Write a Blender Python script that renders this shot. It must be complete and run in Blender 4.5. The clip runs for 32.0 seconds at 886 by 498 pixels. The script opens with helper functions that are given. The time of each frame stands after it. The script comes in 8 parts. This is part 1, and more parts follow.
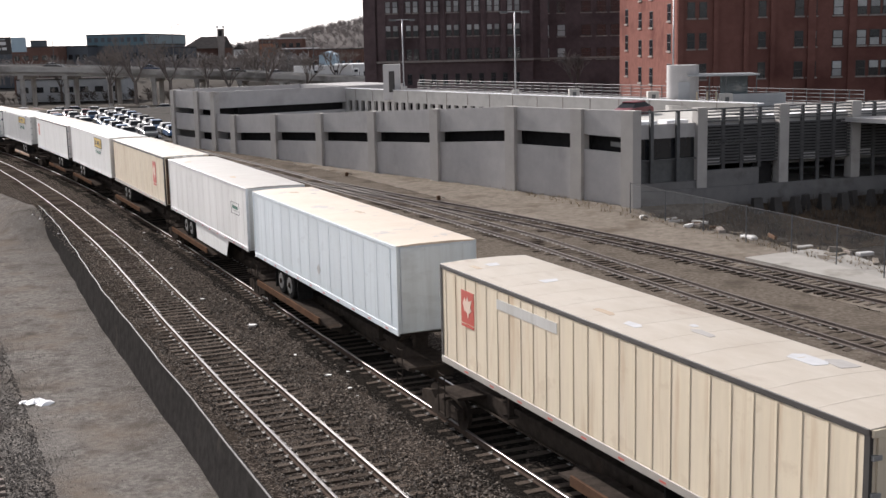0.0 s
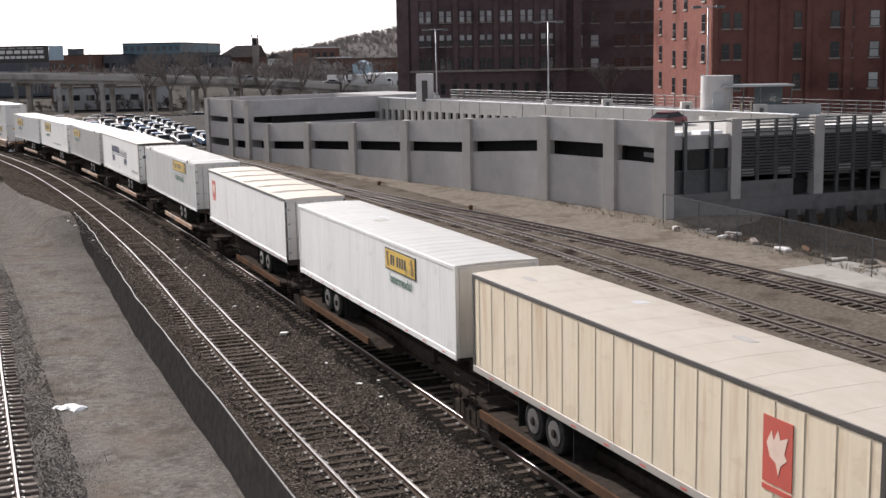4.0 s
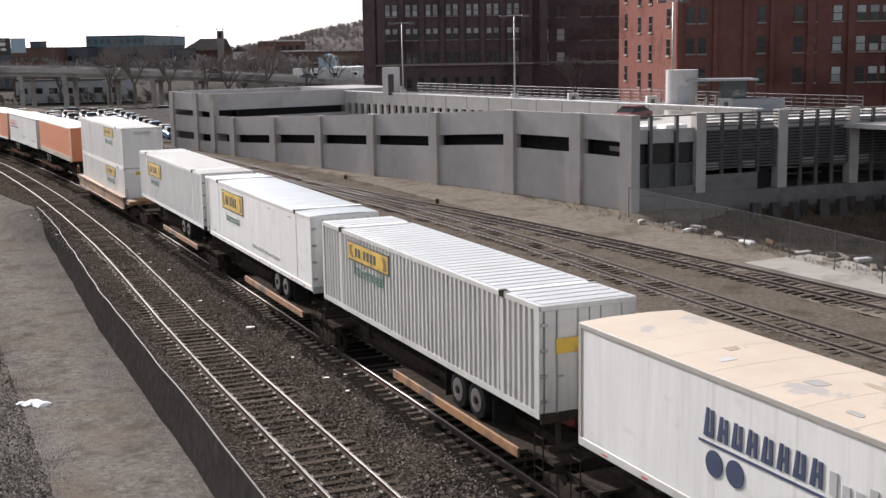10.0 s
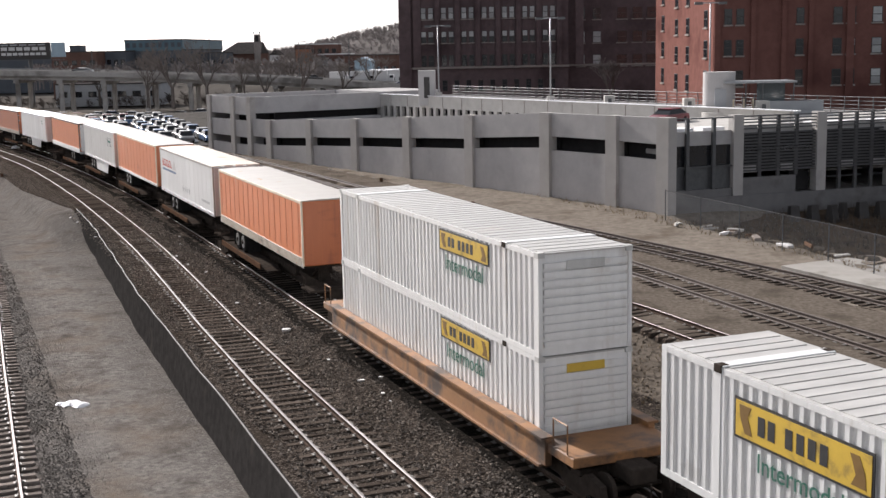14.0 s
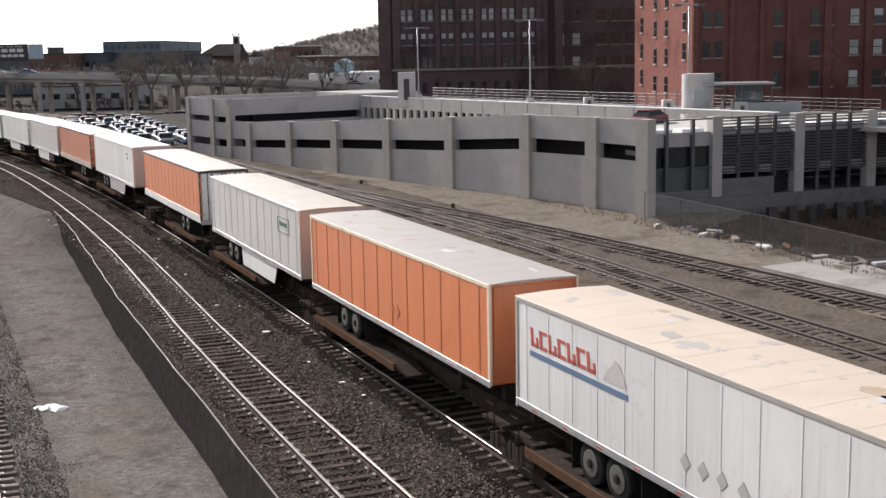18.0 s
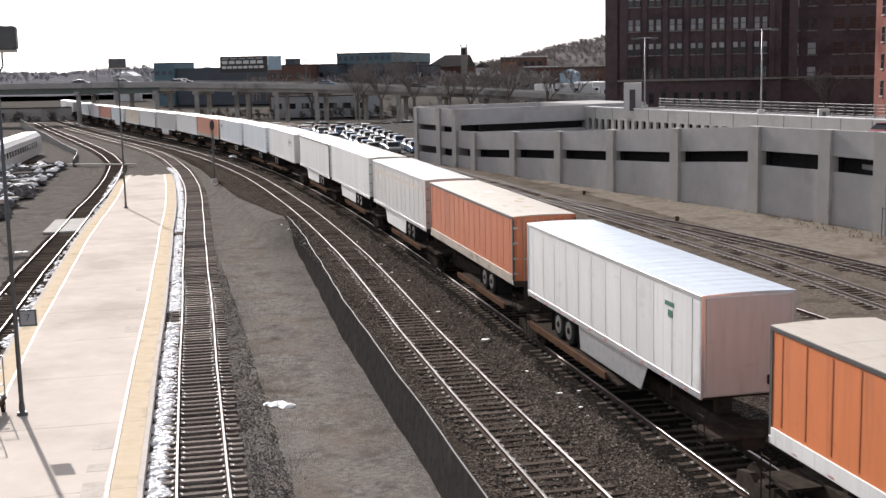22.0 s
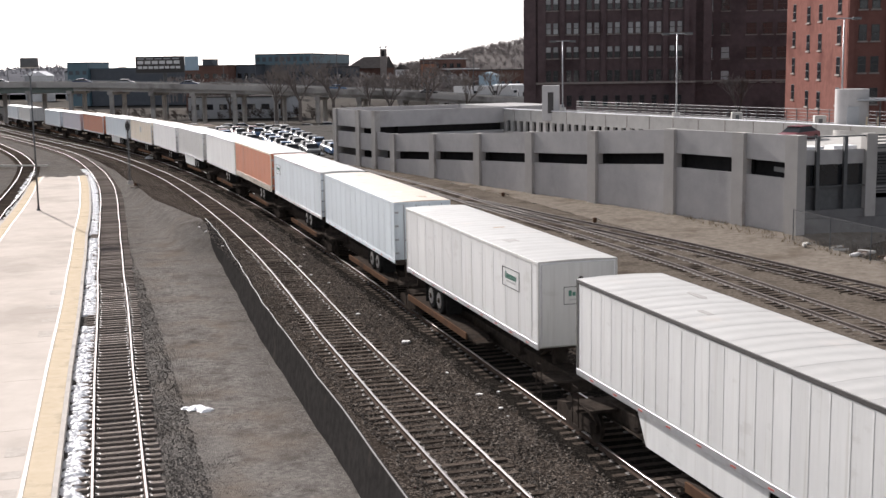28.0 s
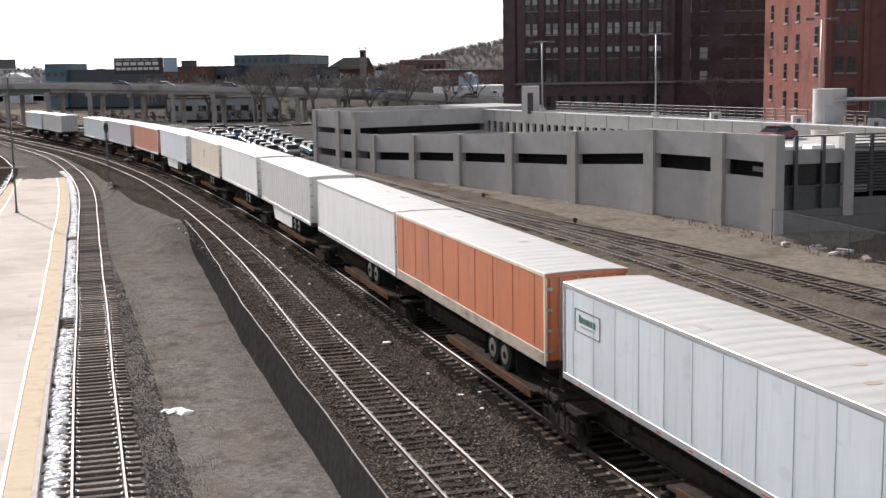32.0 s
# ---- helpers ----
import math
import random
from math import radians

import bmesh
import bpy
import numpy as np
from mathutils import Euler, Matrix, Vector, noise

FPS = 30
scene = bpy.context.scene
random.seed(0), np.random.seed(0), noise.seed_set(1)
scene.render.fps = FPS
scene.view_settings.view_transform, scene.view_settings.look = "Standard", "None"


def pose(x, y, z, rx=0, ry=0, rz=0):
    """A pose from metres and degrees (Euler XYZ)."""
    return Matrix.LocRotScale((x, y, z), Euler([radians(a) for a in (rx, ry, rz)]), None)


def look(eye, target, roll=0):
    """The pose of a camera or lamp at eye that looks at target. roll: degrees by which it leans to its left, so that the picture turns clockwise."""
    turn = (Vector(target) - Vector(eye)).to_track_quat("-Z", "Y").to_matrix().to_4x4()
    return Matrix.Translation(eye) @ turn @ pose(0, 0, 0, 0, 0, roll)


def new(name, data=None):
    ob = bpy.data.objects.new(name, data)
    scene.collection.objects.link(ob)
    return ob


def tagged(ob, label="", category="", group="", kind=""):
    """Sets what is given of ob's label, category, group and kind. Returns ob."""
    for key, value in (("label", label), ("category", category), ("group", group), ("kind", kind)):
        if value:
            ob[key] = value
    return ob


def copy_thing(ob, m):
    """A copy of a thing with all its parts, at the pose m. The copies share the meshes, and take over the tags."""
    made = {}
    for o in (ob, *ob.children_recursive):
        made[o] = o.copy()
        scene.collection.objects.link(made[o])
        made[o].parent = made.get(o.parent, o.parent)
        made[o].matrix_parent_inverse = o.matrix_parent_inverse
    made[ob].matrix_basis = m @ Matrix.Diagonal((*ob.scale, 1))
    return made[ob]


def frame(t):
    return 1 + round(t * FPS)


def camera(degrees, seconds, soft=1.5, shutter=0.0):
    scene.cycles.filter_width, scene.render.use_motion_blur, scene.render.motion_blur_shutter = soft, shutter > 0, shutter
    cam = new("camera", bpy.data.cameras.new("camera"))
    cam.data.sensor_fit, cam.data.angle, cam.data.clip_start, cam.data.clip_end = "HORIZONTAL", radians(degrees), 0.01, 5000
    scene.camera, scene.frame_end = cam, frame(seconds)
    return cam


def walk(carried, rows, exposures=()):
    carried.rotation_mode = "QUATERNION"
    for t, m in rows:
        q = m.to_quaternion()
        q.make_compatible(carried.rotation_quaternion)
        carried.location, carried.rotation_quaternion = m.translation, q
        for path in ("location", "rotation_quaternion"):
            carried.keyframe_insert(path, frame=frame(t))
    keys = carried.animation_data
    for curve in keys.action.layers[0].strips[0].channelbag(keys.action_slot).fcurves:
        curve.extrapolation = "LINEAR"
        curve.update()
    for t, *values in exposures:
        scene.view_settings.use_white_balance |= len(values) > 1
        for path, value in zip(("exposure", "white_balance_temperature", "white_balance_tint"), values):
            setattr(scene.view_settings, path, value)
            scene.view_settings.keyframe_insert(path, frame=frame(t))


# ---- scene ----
EYE = 10.5
cam = camera(40.07, 32.0, soft=1.5)
PATH = [
    (0.0, pose(0, 0, EYE, 80.336, 1.278, -0.403)),
    (0.5, pose(0, 0, EYE, 80.284, 1.288, -0.352)),
    (1.0, pose(0, 0, EYE, 80.282, 0.900, -0.197)),
    (1.5, pose(0, 0, EYE, 80.229, 0.703, -0.065)),
    (2.0, pose(0, 0, EYE, 80.246, 0.761, -0.032)),
    (2.5, pose(0, 0, EYE, 80.275, 0.970, 0.395)),
    (3.0, pose(0, 0, EYE, 80.509, 1.024, 0.976)),
    (3.5, pose(0, 0, EYE, 80.749, 1.041, 1.247)),
    (4.0, pose(0, 0, EYE, 80.809, 1.086, 1.145)),
    (4.5, pose(0, 0, EYE, 80.784, 1.169, 0.743)),
    (6.5, pose(0, 0, EYE, 80.677, 1.013, -0.015)),
    (7.0, pose(0, 0, EYE, 80.654, 0.999, -0.108)),
    (7.5, pose(0, 0, EYE, 80.621, 0.970, -0.095)),
    (8.0, pose(0, 0, EYE, 80.626, 0.966, -0.021)),
    (8.5, pose(0, 0, EYE, 80.582, 0.996, -0.023)),
    (9.0, pose(0, 0, EYE, 80.611, 0.923, -0.122)),
    (9.5, pose(0, 0, EYE, 80.580, 0.960, -0.297)),
    (10.0, pose(0, 0, EYE, 80.491, 0.939, -0.427)),
    (10.5, pose(0, 0, EYE, 80.454, 0.979, -0.360)),
    (11.0, pose(0, 0, EYE, 80.502, 0.914, -0.260)),
    (11.5, pose(0, 0, EYE, 80.517, 0.891, -0.113)),
    (12.0, pose(0, 0, EYE, 80.455, 0.951, -0.020)),
    (12.5, pose(0, 0, EYE, 80.446, 1.162, 0.623)),
    (13.0, pose(0, 0, EYE, 80.560, 1.185, 1.038)),
    (13.5, pose(0, 0, EYE, 80.676, 1.194, 1.239)),
    (14.0, pose(0, 0, EYE, 80.649, 1.123, 1.240)),
    (14.5, pose(0, 0, EYE, 80.682, 1.162, 1.078)),
    (16.5, pose(0, 0, EYE, 80.707, 1.186, 0.415)),
    (17.0, pose(0, 0, EYE, 80.687, 1.170, 0.333)),
    (17.5, pose(0, 0, EYE, 80.689, 1.156, 0.296)),
    (18.0, pose(0, 0, EYE, 80.716, 1.126, 0.295)),
    (18.5, pose(0, 0, EYE, 80.714, 1.139, 0.288)),
    (19.0, pose(0, 0, EYE, 80.749, 1.109, 0.336)),
    (19.5, pose(0, 0, EYE, 80.675, 1.202, 1.061)),
    (20.0, pose(0, 0, EYE, 81.026, 0.937, 5.813)),
    (20.5, pose(0, 0, EYE, 81.321, 1.036, 9.323)),
    (21.0, pose(0, 0, EYE, 81.397, 1.188, 11.131)),
    (21.5, pose(0, 0, EYE, 81.390, 1.169, 11.151)),
    (22.0, pose(0, 0, EYE, 81.424, 1.253, 10.798)),
    (22.5, pose(0, 0, EYE, 81.433, 1.205, 10.302)),
    (23.0, pose(0, 0, EYE, 81.417, 1.182, 9.936)),
    (23.5, pose(0, 0, EYE, 81.376, 1.190, 9.574)),
    (24.0, pose(0, 0, EYE, 81.325, 1.164, 9.121)),
    (24.5, pose(0, 0, EYE, 81.396, 1.131, 8.701)),
    (25.0, pose(0, 0, EYE, 81.369, 1.041, 8.517)),
    (25.5, pose(0, 0, EYE, 81.427, 0.966, 8.295)),
    (26.0, pose(0, 0, EYE, 81.428, 0.954, 7.957)),
    (26.5, pose(0, 0, EYE, 81.463, 0.929, 7.569)),
    (28.5, pose(0, 0, EYE, 81.440, 0.883, 6.999)),
    (29.0, pose(0, 0, EYE, 81.488, 0.985, 7.049)),
    (29.5, pose(0, 0, EYE, 81.466, 0.985, 7.010)),
    (30.0, pose(0, 0, EYE, 81.512, 0.966, 6.925)),
    (30.5, pose(0, 0, EYE, 81.502, 1.020, 6.702)),
    (31.0, pose(0, 0, EYE, 81.508, 1.097, 6.390)),
    (31.5, pose(0, 0, EYE, 81.504, 1.118, 6.225)),
    (32.0, pose(0, 0, EYE, 81.458, 0.983, 6.087)),
]
walk(cam, PATH)


# --- world and sun ---
SUN_FROM = Vector((-0.588, 0.809, 0.0)).normalized()   # the way to the sun, on the ground
SUN_UP = radians(27)
world = bpy.data.worlds.new("sky")
scene.world = world
world.use_nodes = True
wn = world.node_tree.nodes
sky = wn.new("ShaderNodeTexSky")
sky.sky_type, sky.sun_disc = "NISHITA", False
sky.sun_elevation, sky.sun_rotation = SUN_UP, math.atan2(SUN_FROM.x, SUN_FROM.y)
sky.air_density, sky.dust_density, sky.ozone_density = 1.0, 2.0, 1.0
wn["Background"].inputs["Strength"].default_value = 0.09
haze = wn.new("ShaderNodeHueSaturation")   # a milky late-winter sky
haze.inputs["Saturation"].default_value, haze.inputs["Value"].default_value = 0.22, 1.1
world.node_tree.links.new(sky.outputs["Color"], haze.inputs["Color"])
world.node_tree.links.new(haze.outputs["Color"], wn["Background"].inputs["Color"])
lamp = bpy.data.lights.new("sun", "SUN")
lamp.energy, lamp.angle, lamp.color = 5.0, radians(0.6), (1.0, 0.95, 0.88)
sun = new("sun", lamp)
sun.matrix_world = look((0, 0, 0), -(SUN_FROM * math.cos(SUN_UP) + Vector((0, 0, math.sin(SUN_UP)))))
scene.view_settings.exposure = 0.72
scene.view_settings.use_white_balance = True
scene.view_settings.white_balance_temperature, scene.view_settings.white_balance_tint = 6300, 14


# --- materials ---
MATS = {}


def surface(name, colour, other=None, rough=0.8, scale=4.0, bump=0.0, bump_scale=60.0, metal=0.0, grime=None, grime_at=0.55,
            grime_scale=0.6, edge=0.16, pick=0.0, stretch=(1, 1, 1), cells=False):
    """A two-scale surface: colour mottled towards other, with patches of grime, fine relief and a shade of its own for each piece."""
    if name in MATS:
        return MATS[name]
    m = bpy.data.materials.new(name)
    m.use_nodes = True
    nt = m.node_tree
    n, l = nt.nodes, nt.links
    b = n["Principled BSDF"]
    b.inputs["Roughness"].default_value = rough
    b.inputs["Metallic"].default_value = metal
    if rough >= 0.75:
        b.inputs["Specular IOR Level"].default_value = 0.0   # dull, open-pored surfaces
    tc = n.new("ShaderNodeTexCoord")
    mp = n.new("ShaderNodeMapping")
    mp.inputs["Scale"].default_value = stretch
    l.new(tc.outputs["Object"], mp.inputs["Vector"])
    other = other or tuple(c * 0.8 for c in colour)

    def rgb(c):
        return (*c, 1)

    tex = n.new("ShaderNodeTexVoronoi" if cells else "ShaderNodeTexNoise")
    tex.inputs["Scale"].default_value = scale
    l.new(mp.outputs["Vector"], tex.inputs["Vector"])
    if cells:
        sep = n.new("ShaderNodeSeparateColor")
        l.new(tex.outputs["Color"], sep.inputs["Color"])
        power = n.new("ShaderNodeMath")
        power.operation = "POWER"
        power.inputs[1].default_value = 3.0
        l.new(sep.outputs["Red"], power.inputs[0])
        fac = power.outputs[0]
    else:
        tex.inputs["Detail"].default_value = 8
        tex.inputs["Roughness"].default_value = 0.65
        ramp0 = n.new("ShaderNodeMapRange")
        ramp0.inputs["From Min"].default_value, ramp0.inputs["From Max"].default_value = 0.32, 0.68
        l.new(tex.outputs["Fac"], ramp0.inputs["Value"])
        fac = ramp0.outputs["Result"]
    mix = n.new("ShaderNodeMix")
    mix.data_type = "RGBA"
    mix.inputs["A"].default_value, mix.inputs["B"].default_value = rgb(colour), rgb(other)
    l.new(fac, mix.inputs["Factor"])
    out = mix.outputs["Result"]
    if grime:
        g = n.new("ShaderNodeTexNoise")
        g.inputs["Scale"].default_value, g.inputs["Detail"].default_value, g.inputs["Roughness"].default_value = grime_scale, 6, 0.6
        l.new(mp.outputs["Vector"], g.inputs["Vector"])
        r = n.new("ShaderNodeMapRange")
        r.inputs["From Min"].default_value, r.inputs["From Max"].default_value = grime_at, grime_at + edge
        l.new(g.outputs["Fac"], r.inputs["Value"])
        mg = n.new("ShaderNodeMix")
        mg.data_type = "RGBA"
        mg.inputs["B"].default_value = rgb(grime)
        l.new(r.outputs["Result"], mg.inputs["Factor"])
        l.new(out, mg.inputs["A"])
        out = mg.outputs["Result"]
    if pick:
        info = n.new("ShaderNodeObjectInfo")
        isl = n.new("ShaderNodeNewGeometry")
        add = n.new("ShaderNodeMath")
        add.operation = "ADD"
        l.new(info.outputs["Random"], add.inputs[0])
        l.new(isl.outputs["Random Per Island"], add.inputs[1])
        fr = n.new("ShaderNodeMath")
        fr.operation = "FRACT"
        l.new(add.outputs[0], fr.inputs[0])
        v = n.new("ShaderNodeMapRange")
        v.inputs["To Min"].default_value, v.inputs["To Max"].default_value = 1 - pick, 1 + pick
        l.new(fr.outputs[0], v.inputs["Value"])
        hs = n.new("ShaderNodeHueSaturation")
        l.new(v.outputs["Result"], hs.inputs["Value"])
        l.new(out, hs.inputs["Color"])
        out = hs.outputs["Color"]
    l.new(out, b.inputs["Base Color"])
    if bump:
        f = n.new("ShaderNodeTexVoronoi" if cells else "ShaderNodeTexNoise")
        f.inputs["Scale"].default_value = bump_scale
        l.new(mp.outputs["Vector"], f.inputs["Vector"])
        bp = n.new("ShaderNodeBump")
        bp.inputs["Strength"].default_value, bp.inputs["Distance"].default_value = bump, 0.03
        l.new(f.outputs["Distance" if cells else "Fac"], bp.inputs["Height"])
        l.new(bp.outputs["Normal"], b.inputs["Normal"])
    MATS[name] = m
    return m


def glass(name, colour, rough=0.08):
    m = surface(name, colour, rough=rough, scale=0.6)
    m.node_tree.nodes["Principled BSDF"].inputs["Specular IOR Level"].default_value = 0.7
    return m


BALLAST = surface("ballast", (0.022, 0.018, 0.0155), (0.145, 0.121, 0.102), 0.95, 18, 1.0, 18, grime=(0.040, 0.032, 0.026), grime_scale=0.25, cells=True)


def yard_ground():
    """Speckled dark gravel that wears to a paler packed lane where the sheet's wear is high."""
    m = bpy.data.materials.new("yard_gravel")
    m.use_nodes = True
    n, l = m.node_tree.nodes, m.node_tree.links
    b = n["Principled BSDF"]
    b.inputs["Roughness"].default_value, b.inputs["Specular IOR Level"].default_value = 0.95, 0.0
    tc = n.new("ShaderNodeTexCoord")

    def noise_at(scale, detail=6, lo=0.3, hi=0.7):
        x = n.new("ShaderNodeTexNoise")
        x.inputs["Scale"].default_value, x.inputs["Detail"].default_value, x.inputs["Roughness"].default_value = scale, detail, 0.65
        l.new(tc.outputs["Object"], x.inputs["Vector"])
        r = n.new("ShaderNodeMapRange")
        r.inputs["From Min"].default_value, r.inputs["From Max"].default_value = lo, hi
        l.new(x.outputs["Fac"], r.inputs["Value"])
        return r.outputs["Result"]

    def blend(f, a, c):
        x = n.new("ShaderNodeMix")
        x.data_type = "RGBA"
        for key, v in (("A", a), ("B", c)):
            if isinstance(v, tuple):
                x.inputs[key].default_value = (*v, 1)
            else:
                l.new(v, x.inputs[key])
        l.new(f, x.inputs["Factor"])
        return x.outputs["Result"]
    cell = n.new("ShaderNodeTexVoronoi")
    cell.inputs["Scale"].default_value = 24
    l.new(tc.outputs["Object"], cell.inputs["Vector"])
    sep = n.new("ShaderNodeSeparateColor")
    l.new(cell.outputs["Color"], sep.inputs["Color"])
    pw = n.new("ShaderNodeMath")
    pw.operation, pw.inputs[1].default_value = "POWER", 2.6
    l.new(sep.outputs["Red"], pw.inputs[0])
    stones_c = blend(pw.outputs[0], (0.070, 0.064, 0.060), (0.240, 0.222, 0.204))
    lane_c = blend(noise_at(4.0, 12, 0.36, 0.64), (0.105, 0.096, 0.088), (0.212, 0.196, 0.180))
    lane_c = blend(noise_at(0.35, 9, 0.45, 0.68), lane_c, (0.145, 0.118, 0.095))
    att = n.new("ShaderNodeAttribute")
    att.attribute_name = "wear"
    sm = n.new("ShaderNodeMath")
    sm.operation = "MULTIPLY_ADD"
    l.new(noise_at(1.1, 8, 0.25, 0.75), sm.inputs[0])
    sm.inputs[1].default_value = 0.9
    l.new(att.outputs["Fac"], sm.inputs[2])
    mr = n.new("ShaderNodeMapRange")
    mr.inputs["From Min"].default_value, mr.inputs["From Max"].default_value = 0.35, 1.5
    l.new(sm.outputs[0], mr.inputs["Value"])
    col = blend(mr.outputs["Result"], stones_c, lane_c)
    col = blend(noise_at(0.8, 11, 0.50, 0.74), col, (0.072, 0.064, 0.057))
    col = blend(noise_at(0.3, 9, 0.54, 0.85), col, (0.18, 0.166, 0.152))
    l.new(col, b.inputs["Base Color"])
    bp = n.new("ShaderNodeBump")
    bp.inputs["Strength"].default_value, bp.inputs["Distance"].default_value = 0.7, 0.03
    l.new(cell.outputs["Distance"], bp.inputs["Height"])
    l.new(bp.outputs["Normal"], b.inputs["Normal"])
    return m


YARD = yard_ground()
APRON = surface("apron_concrete", (0.27, 0.255, 0.235), (0.33, 0.315, 0.29), 0.9, 0.8, 0.2, 30, grime=(0.21, 0.195, 0.175), grime_scale=0.5, grime_at=0.52)
RED_STEEL = surface("red_chassis", (0.20, 0.022, 0.020), (0.13, 0.02, 0.018), 0.6, 3)
ROADWAY = surface("worn_asphalt", (0.078, 0.073, 0.068), (0.110, 0.104, 0.096), 0.93, 1.2, 0.3, 55, grime=(0.052, 0.048, 0.044), grime_scale=0.35, grime_at=0.54)
DIRT = surface("dirt", (0.132, 0.112, 0.092), (0.215, 0.188, 0.160), 0.97, 2.2, 0.7, 30, grime=(0.105, 0.086, 0.068), grime_scale=0.3, grime_at=0.52)
WEEDS = surface("dry_weeds", (0.072, 0.060, 0.049), (0.158, 0.135, 0.112), 0.97, 5, 0.9, 22, grime=(0.070, 0.058, 0.047), grime_scale=0.5, grime_at=0.5)
FARGROUND = surface("winter_ground", (0.075, 0.068, 0.062), (0.115, 0.106, 0.096), 0.95, 0.06, grime=(0.075, 0.070, 0.062), grime_scale=0.03)
PILLAR = surface("pillar_concrete", (0.375, 0.358, 0.34), (0.43, 0.41, 0.39), 0.85, 0.7, 0.15, 40, grime=(0.28, 0.262, 0.24), grime_scale=0.4, grime_at=0.58)
CONCRETE = surface("garage_concrete", (0.385, 0.374, 0.370), (0.45, 0.436, 0.430), 0.85, 0.7, 0.15, 40, grime=(0.335, 0.322, 0.315), grime_scale=0.25, grime_at=0.58)
PALE = surface("pale_concrete", (0.400, 0.385, 0.362), (0.470, 0.455, 0.430), 0.85, 0.9, 0.15, 30, grime=(0.340, 0.325, 0.305), grime_scale=0.4, grime_at=0.56)
PAVING = surface("platform_concrete", (0.47, 0.42, 0.375), (0.55, 0.495, 0.445), 0.85, 0.5, 0.1, 40, grime=(0.41, 0.365, 0.325), grime_scale=0.15, grime_at=0.5)
YELLOW_STRIP = surface("yellow_tactile", (0.49, 0.405, 0.295), (0.55, 0.465, 0.355), 0.8, 1.5, 0.3, 30, grime=(0.38, 0.32, 0.24), grime_scale=0.8)
WHITE_LINE = surface("worn_white_line", (0.60, 0.565, 0.525), (0.48, 0.44, 0.40), 0.7, 3, grime=(0.46, 0.41, 0.36), grime_scale=1.2, grime_at=0.48)
EDGE = surface("pale_edge_concrete", (0.52, 0.485, 0.445), (0.44, 0.405, 0.37), 0.8, 1.5, grime=(0.36, 0.33, 0.30), grime_scale=0.6, grime_at=0.55)
SNOW = surface("old_snow", (0.86, 0.86, 0.88), (0.70, 0.70, 0.71), 0.7, 3, 0.6, 6, grime=(0.45, 0.43, 0.41), grime_scale=2.5, grime_at=0.6)
RAIL = surface("rail_steel", (0.085, 0.064, 0.053), (0.055, 0.041, 0.034), 0.8, 6)
RAIL_TOP = surface("polished_rail_head", (0.27, 0.248, 0.236), (0.19, 0.174, 0.165), 0.30, 3, metal=1.0)
WORN_TOP = surface("worn_rail_head", (0.20, 0.165, 0.155), (0.14, 0.115, 0.108), 0.5, 3, metal=0.6)
RUSTY = surface("rusty_rail", (0.055, 0.041, 0.034), (0.095, 0.070, 0.056), 0.72, 8)
TIE = surface("tie_timber", (0.058, 0.046, 0.038), (0.105, 0.086, 0.072), 0.95, 9, 0.5, 50, pick=0.35, stretch=(1, 6, 6))
TIE_PALE = surface("weathered_tie", (0.150, 0.126, 0.110), (0.250, 0.218, 0.196), 0.95, 9, 0.5, 50, pick=0.35, stretch=(1, 6, 6))
SPIKE = surface("tie_plate", (0.25, 0.232, 0.216), (0.14, 0.127, 0.116), 0.6, 8, metal=0.4)
WALLFACE = surface("tarred_timber", (0.026, 0.024, 0.023), (0.044, 0.041, 0.039), 0.92, 2.5, 0.3, 25, grime=(0.062, 0.055, 0.048), grime_scale=0.7, grime_at=0.62)
CAP = surface("galvanised_cap", (0.16, 0.152, 0.145), (0.09, 0.085, 0.08), 0.6, 6)
BRICK_DARK = surface("dark_brick", (0.094, 0.070, 0.073), (0.126, 0.094, 0.096), 0.9, 1.2, 0.2, 12, grime=(0.050, 0.036, 0.038), grime_scale=0.1, grime_at=0.52)
BRICK_RED = surface("red_brick", (0.142, 0.068, 0.058), (0.182, 0.090, 0.076), 0.9, 1.2, 0.2, 12, grime=(0.100, 0.047, 0.041), grime_scale=0.12, grime_at=0.55)
STONE = surface("limestone_trim", (0.30, 0.27, 0.25), (0.22, 0.195, 0.18), 0.85, 2)
PANE = glass("window_glass", (0.020, 0.022, 0.026))
# window blinds; on the recessed wing it stands for painted reflections
PALE_PANE = surface("blind_and_reflection", (0.36, 0.37, 0.37), (0.28, 0.29, 0.29), 0.5, 2, pick=0.25)
FRAME_DARK = surface("dark_frame", (0.030, 0.027, 0.026), (0.045, 0.040, 0.038), 0.6, 3)
# near-black colour that stands for the shade inside openings
VOID_SHADE = surface("void_shade", (0.030, 0.029, 0.030), (0.042, 0.040, 0.041), 0.9, 2)
BARS = surface("dark_steel", (0.075, 0.078, 0.082), (0.11, 0.112, 0.115), 0.5, 3, metal=0.3)
GALV = surface("galvanised_steel", (0.36, 0.37, 0.38), (0.28, 0.29, 0.30), 0.45, 5, metal=0.6)
GREEN_STEEL = surface("green_girder", (0.120, 0.150, 0.135), (0.165, 0.190, 0.172), 0.7, 0.6, grime=(0.10, 0.10, 0.09), grime_scale=0.2)
BRIDGE = surface("bridge_concrete", (0.36, 0.345, 0.325), (0.44, 0.42, 0.395), 0.85, 0.4, grime=(0.17, 0.16, 0.148), grime_scale=0.12, grime_at=0.52)
# bark and twig tones are lifted to carry some distance haze
BARK = surface("bare_bark", (0.105, 0.09, 0.082), (0.15, 0.13, 0.118), 0.95, 3)
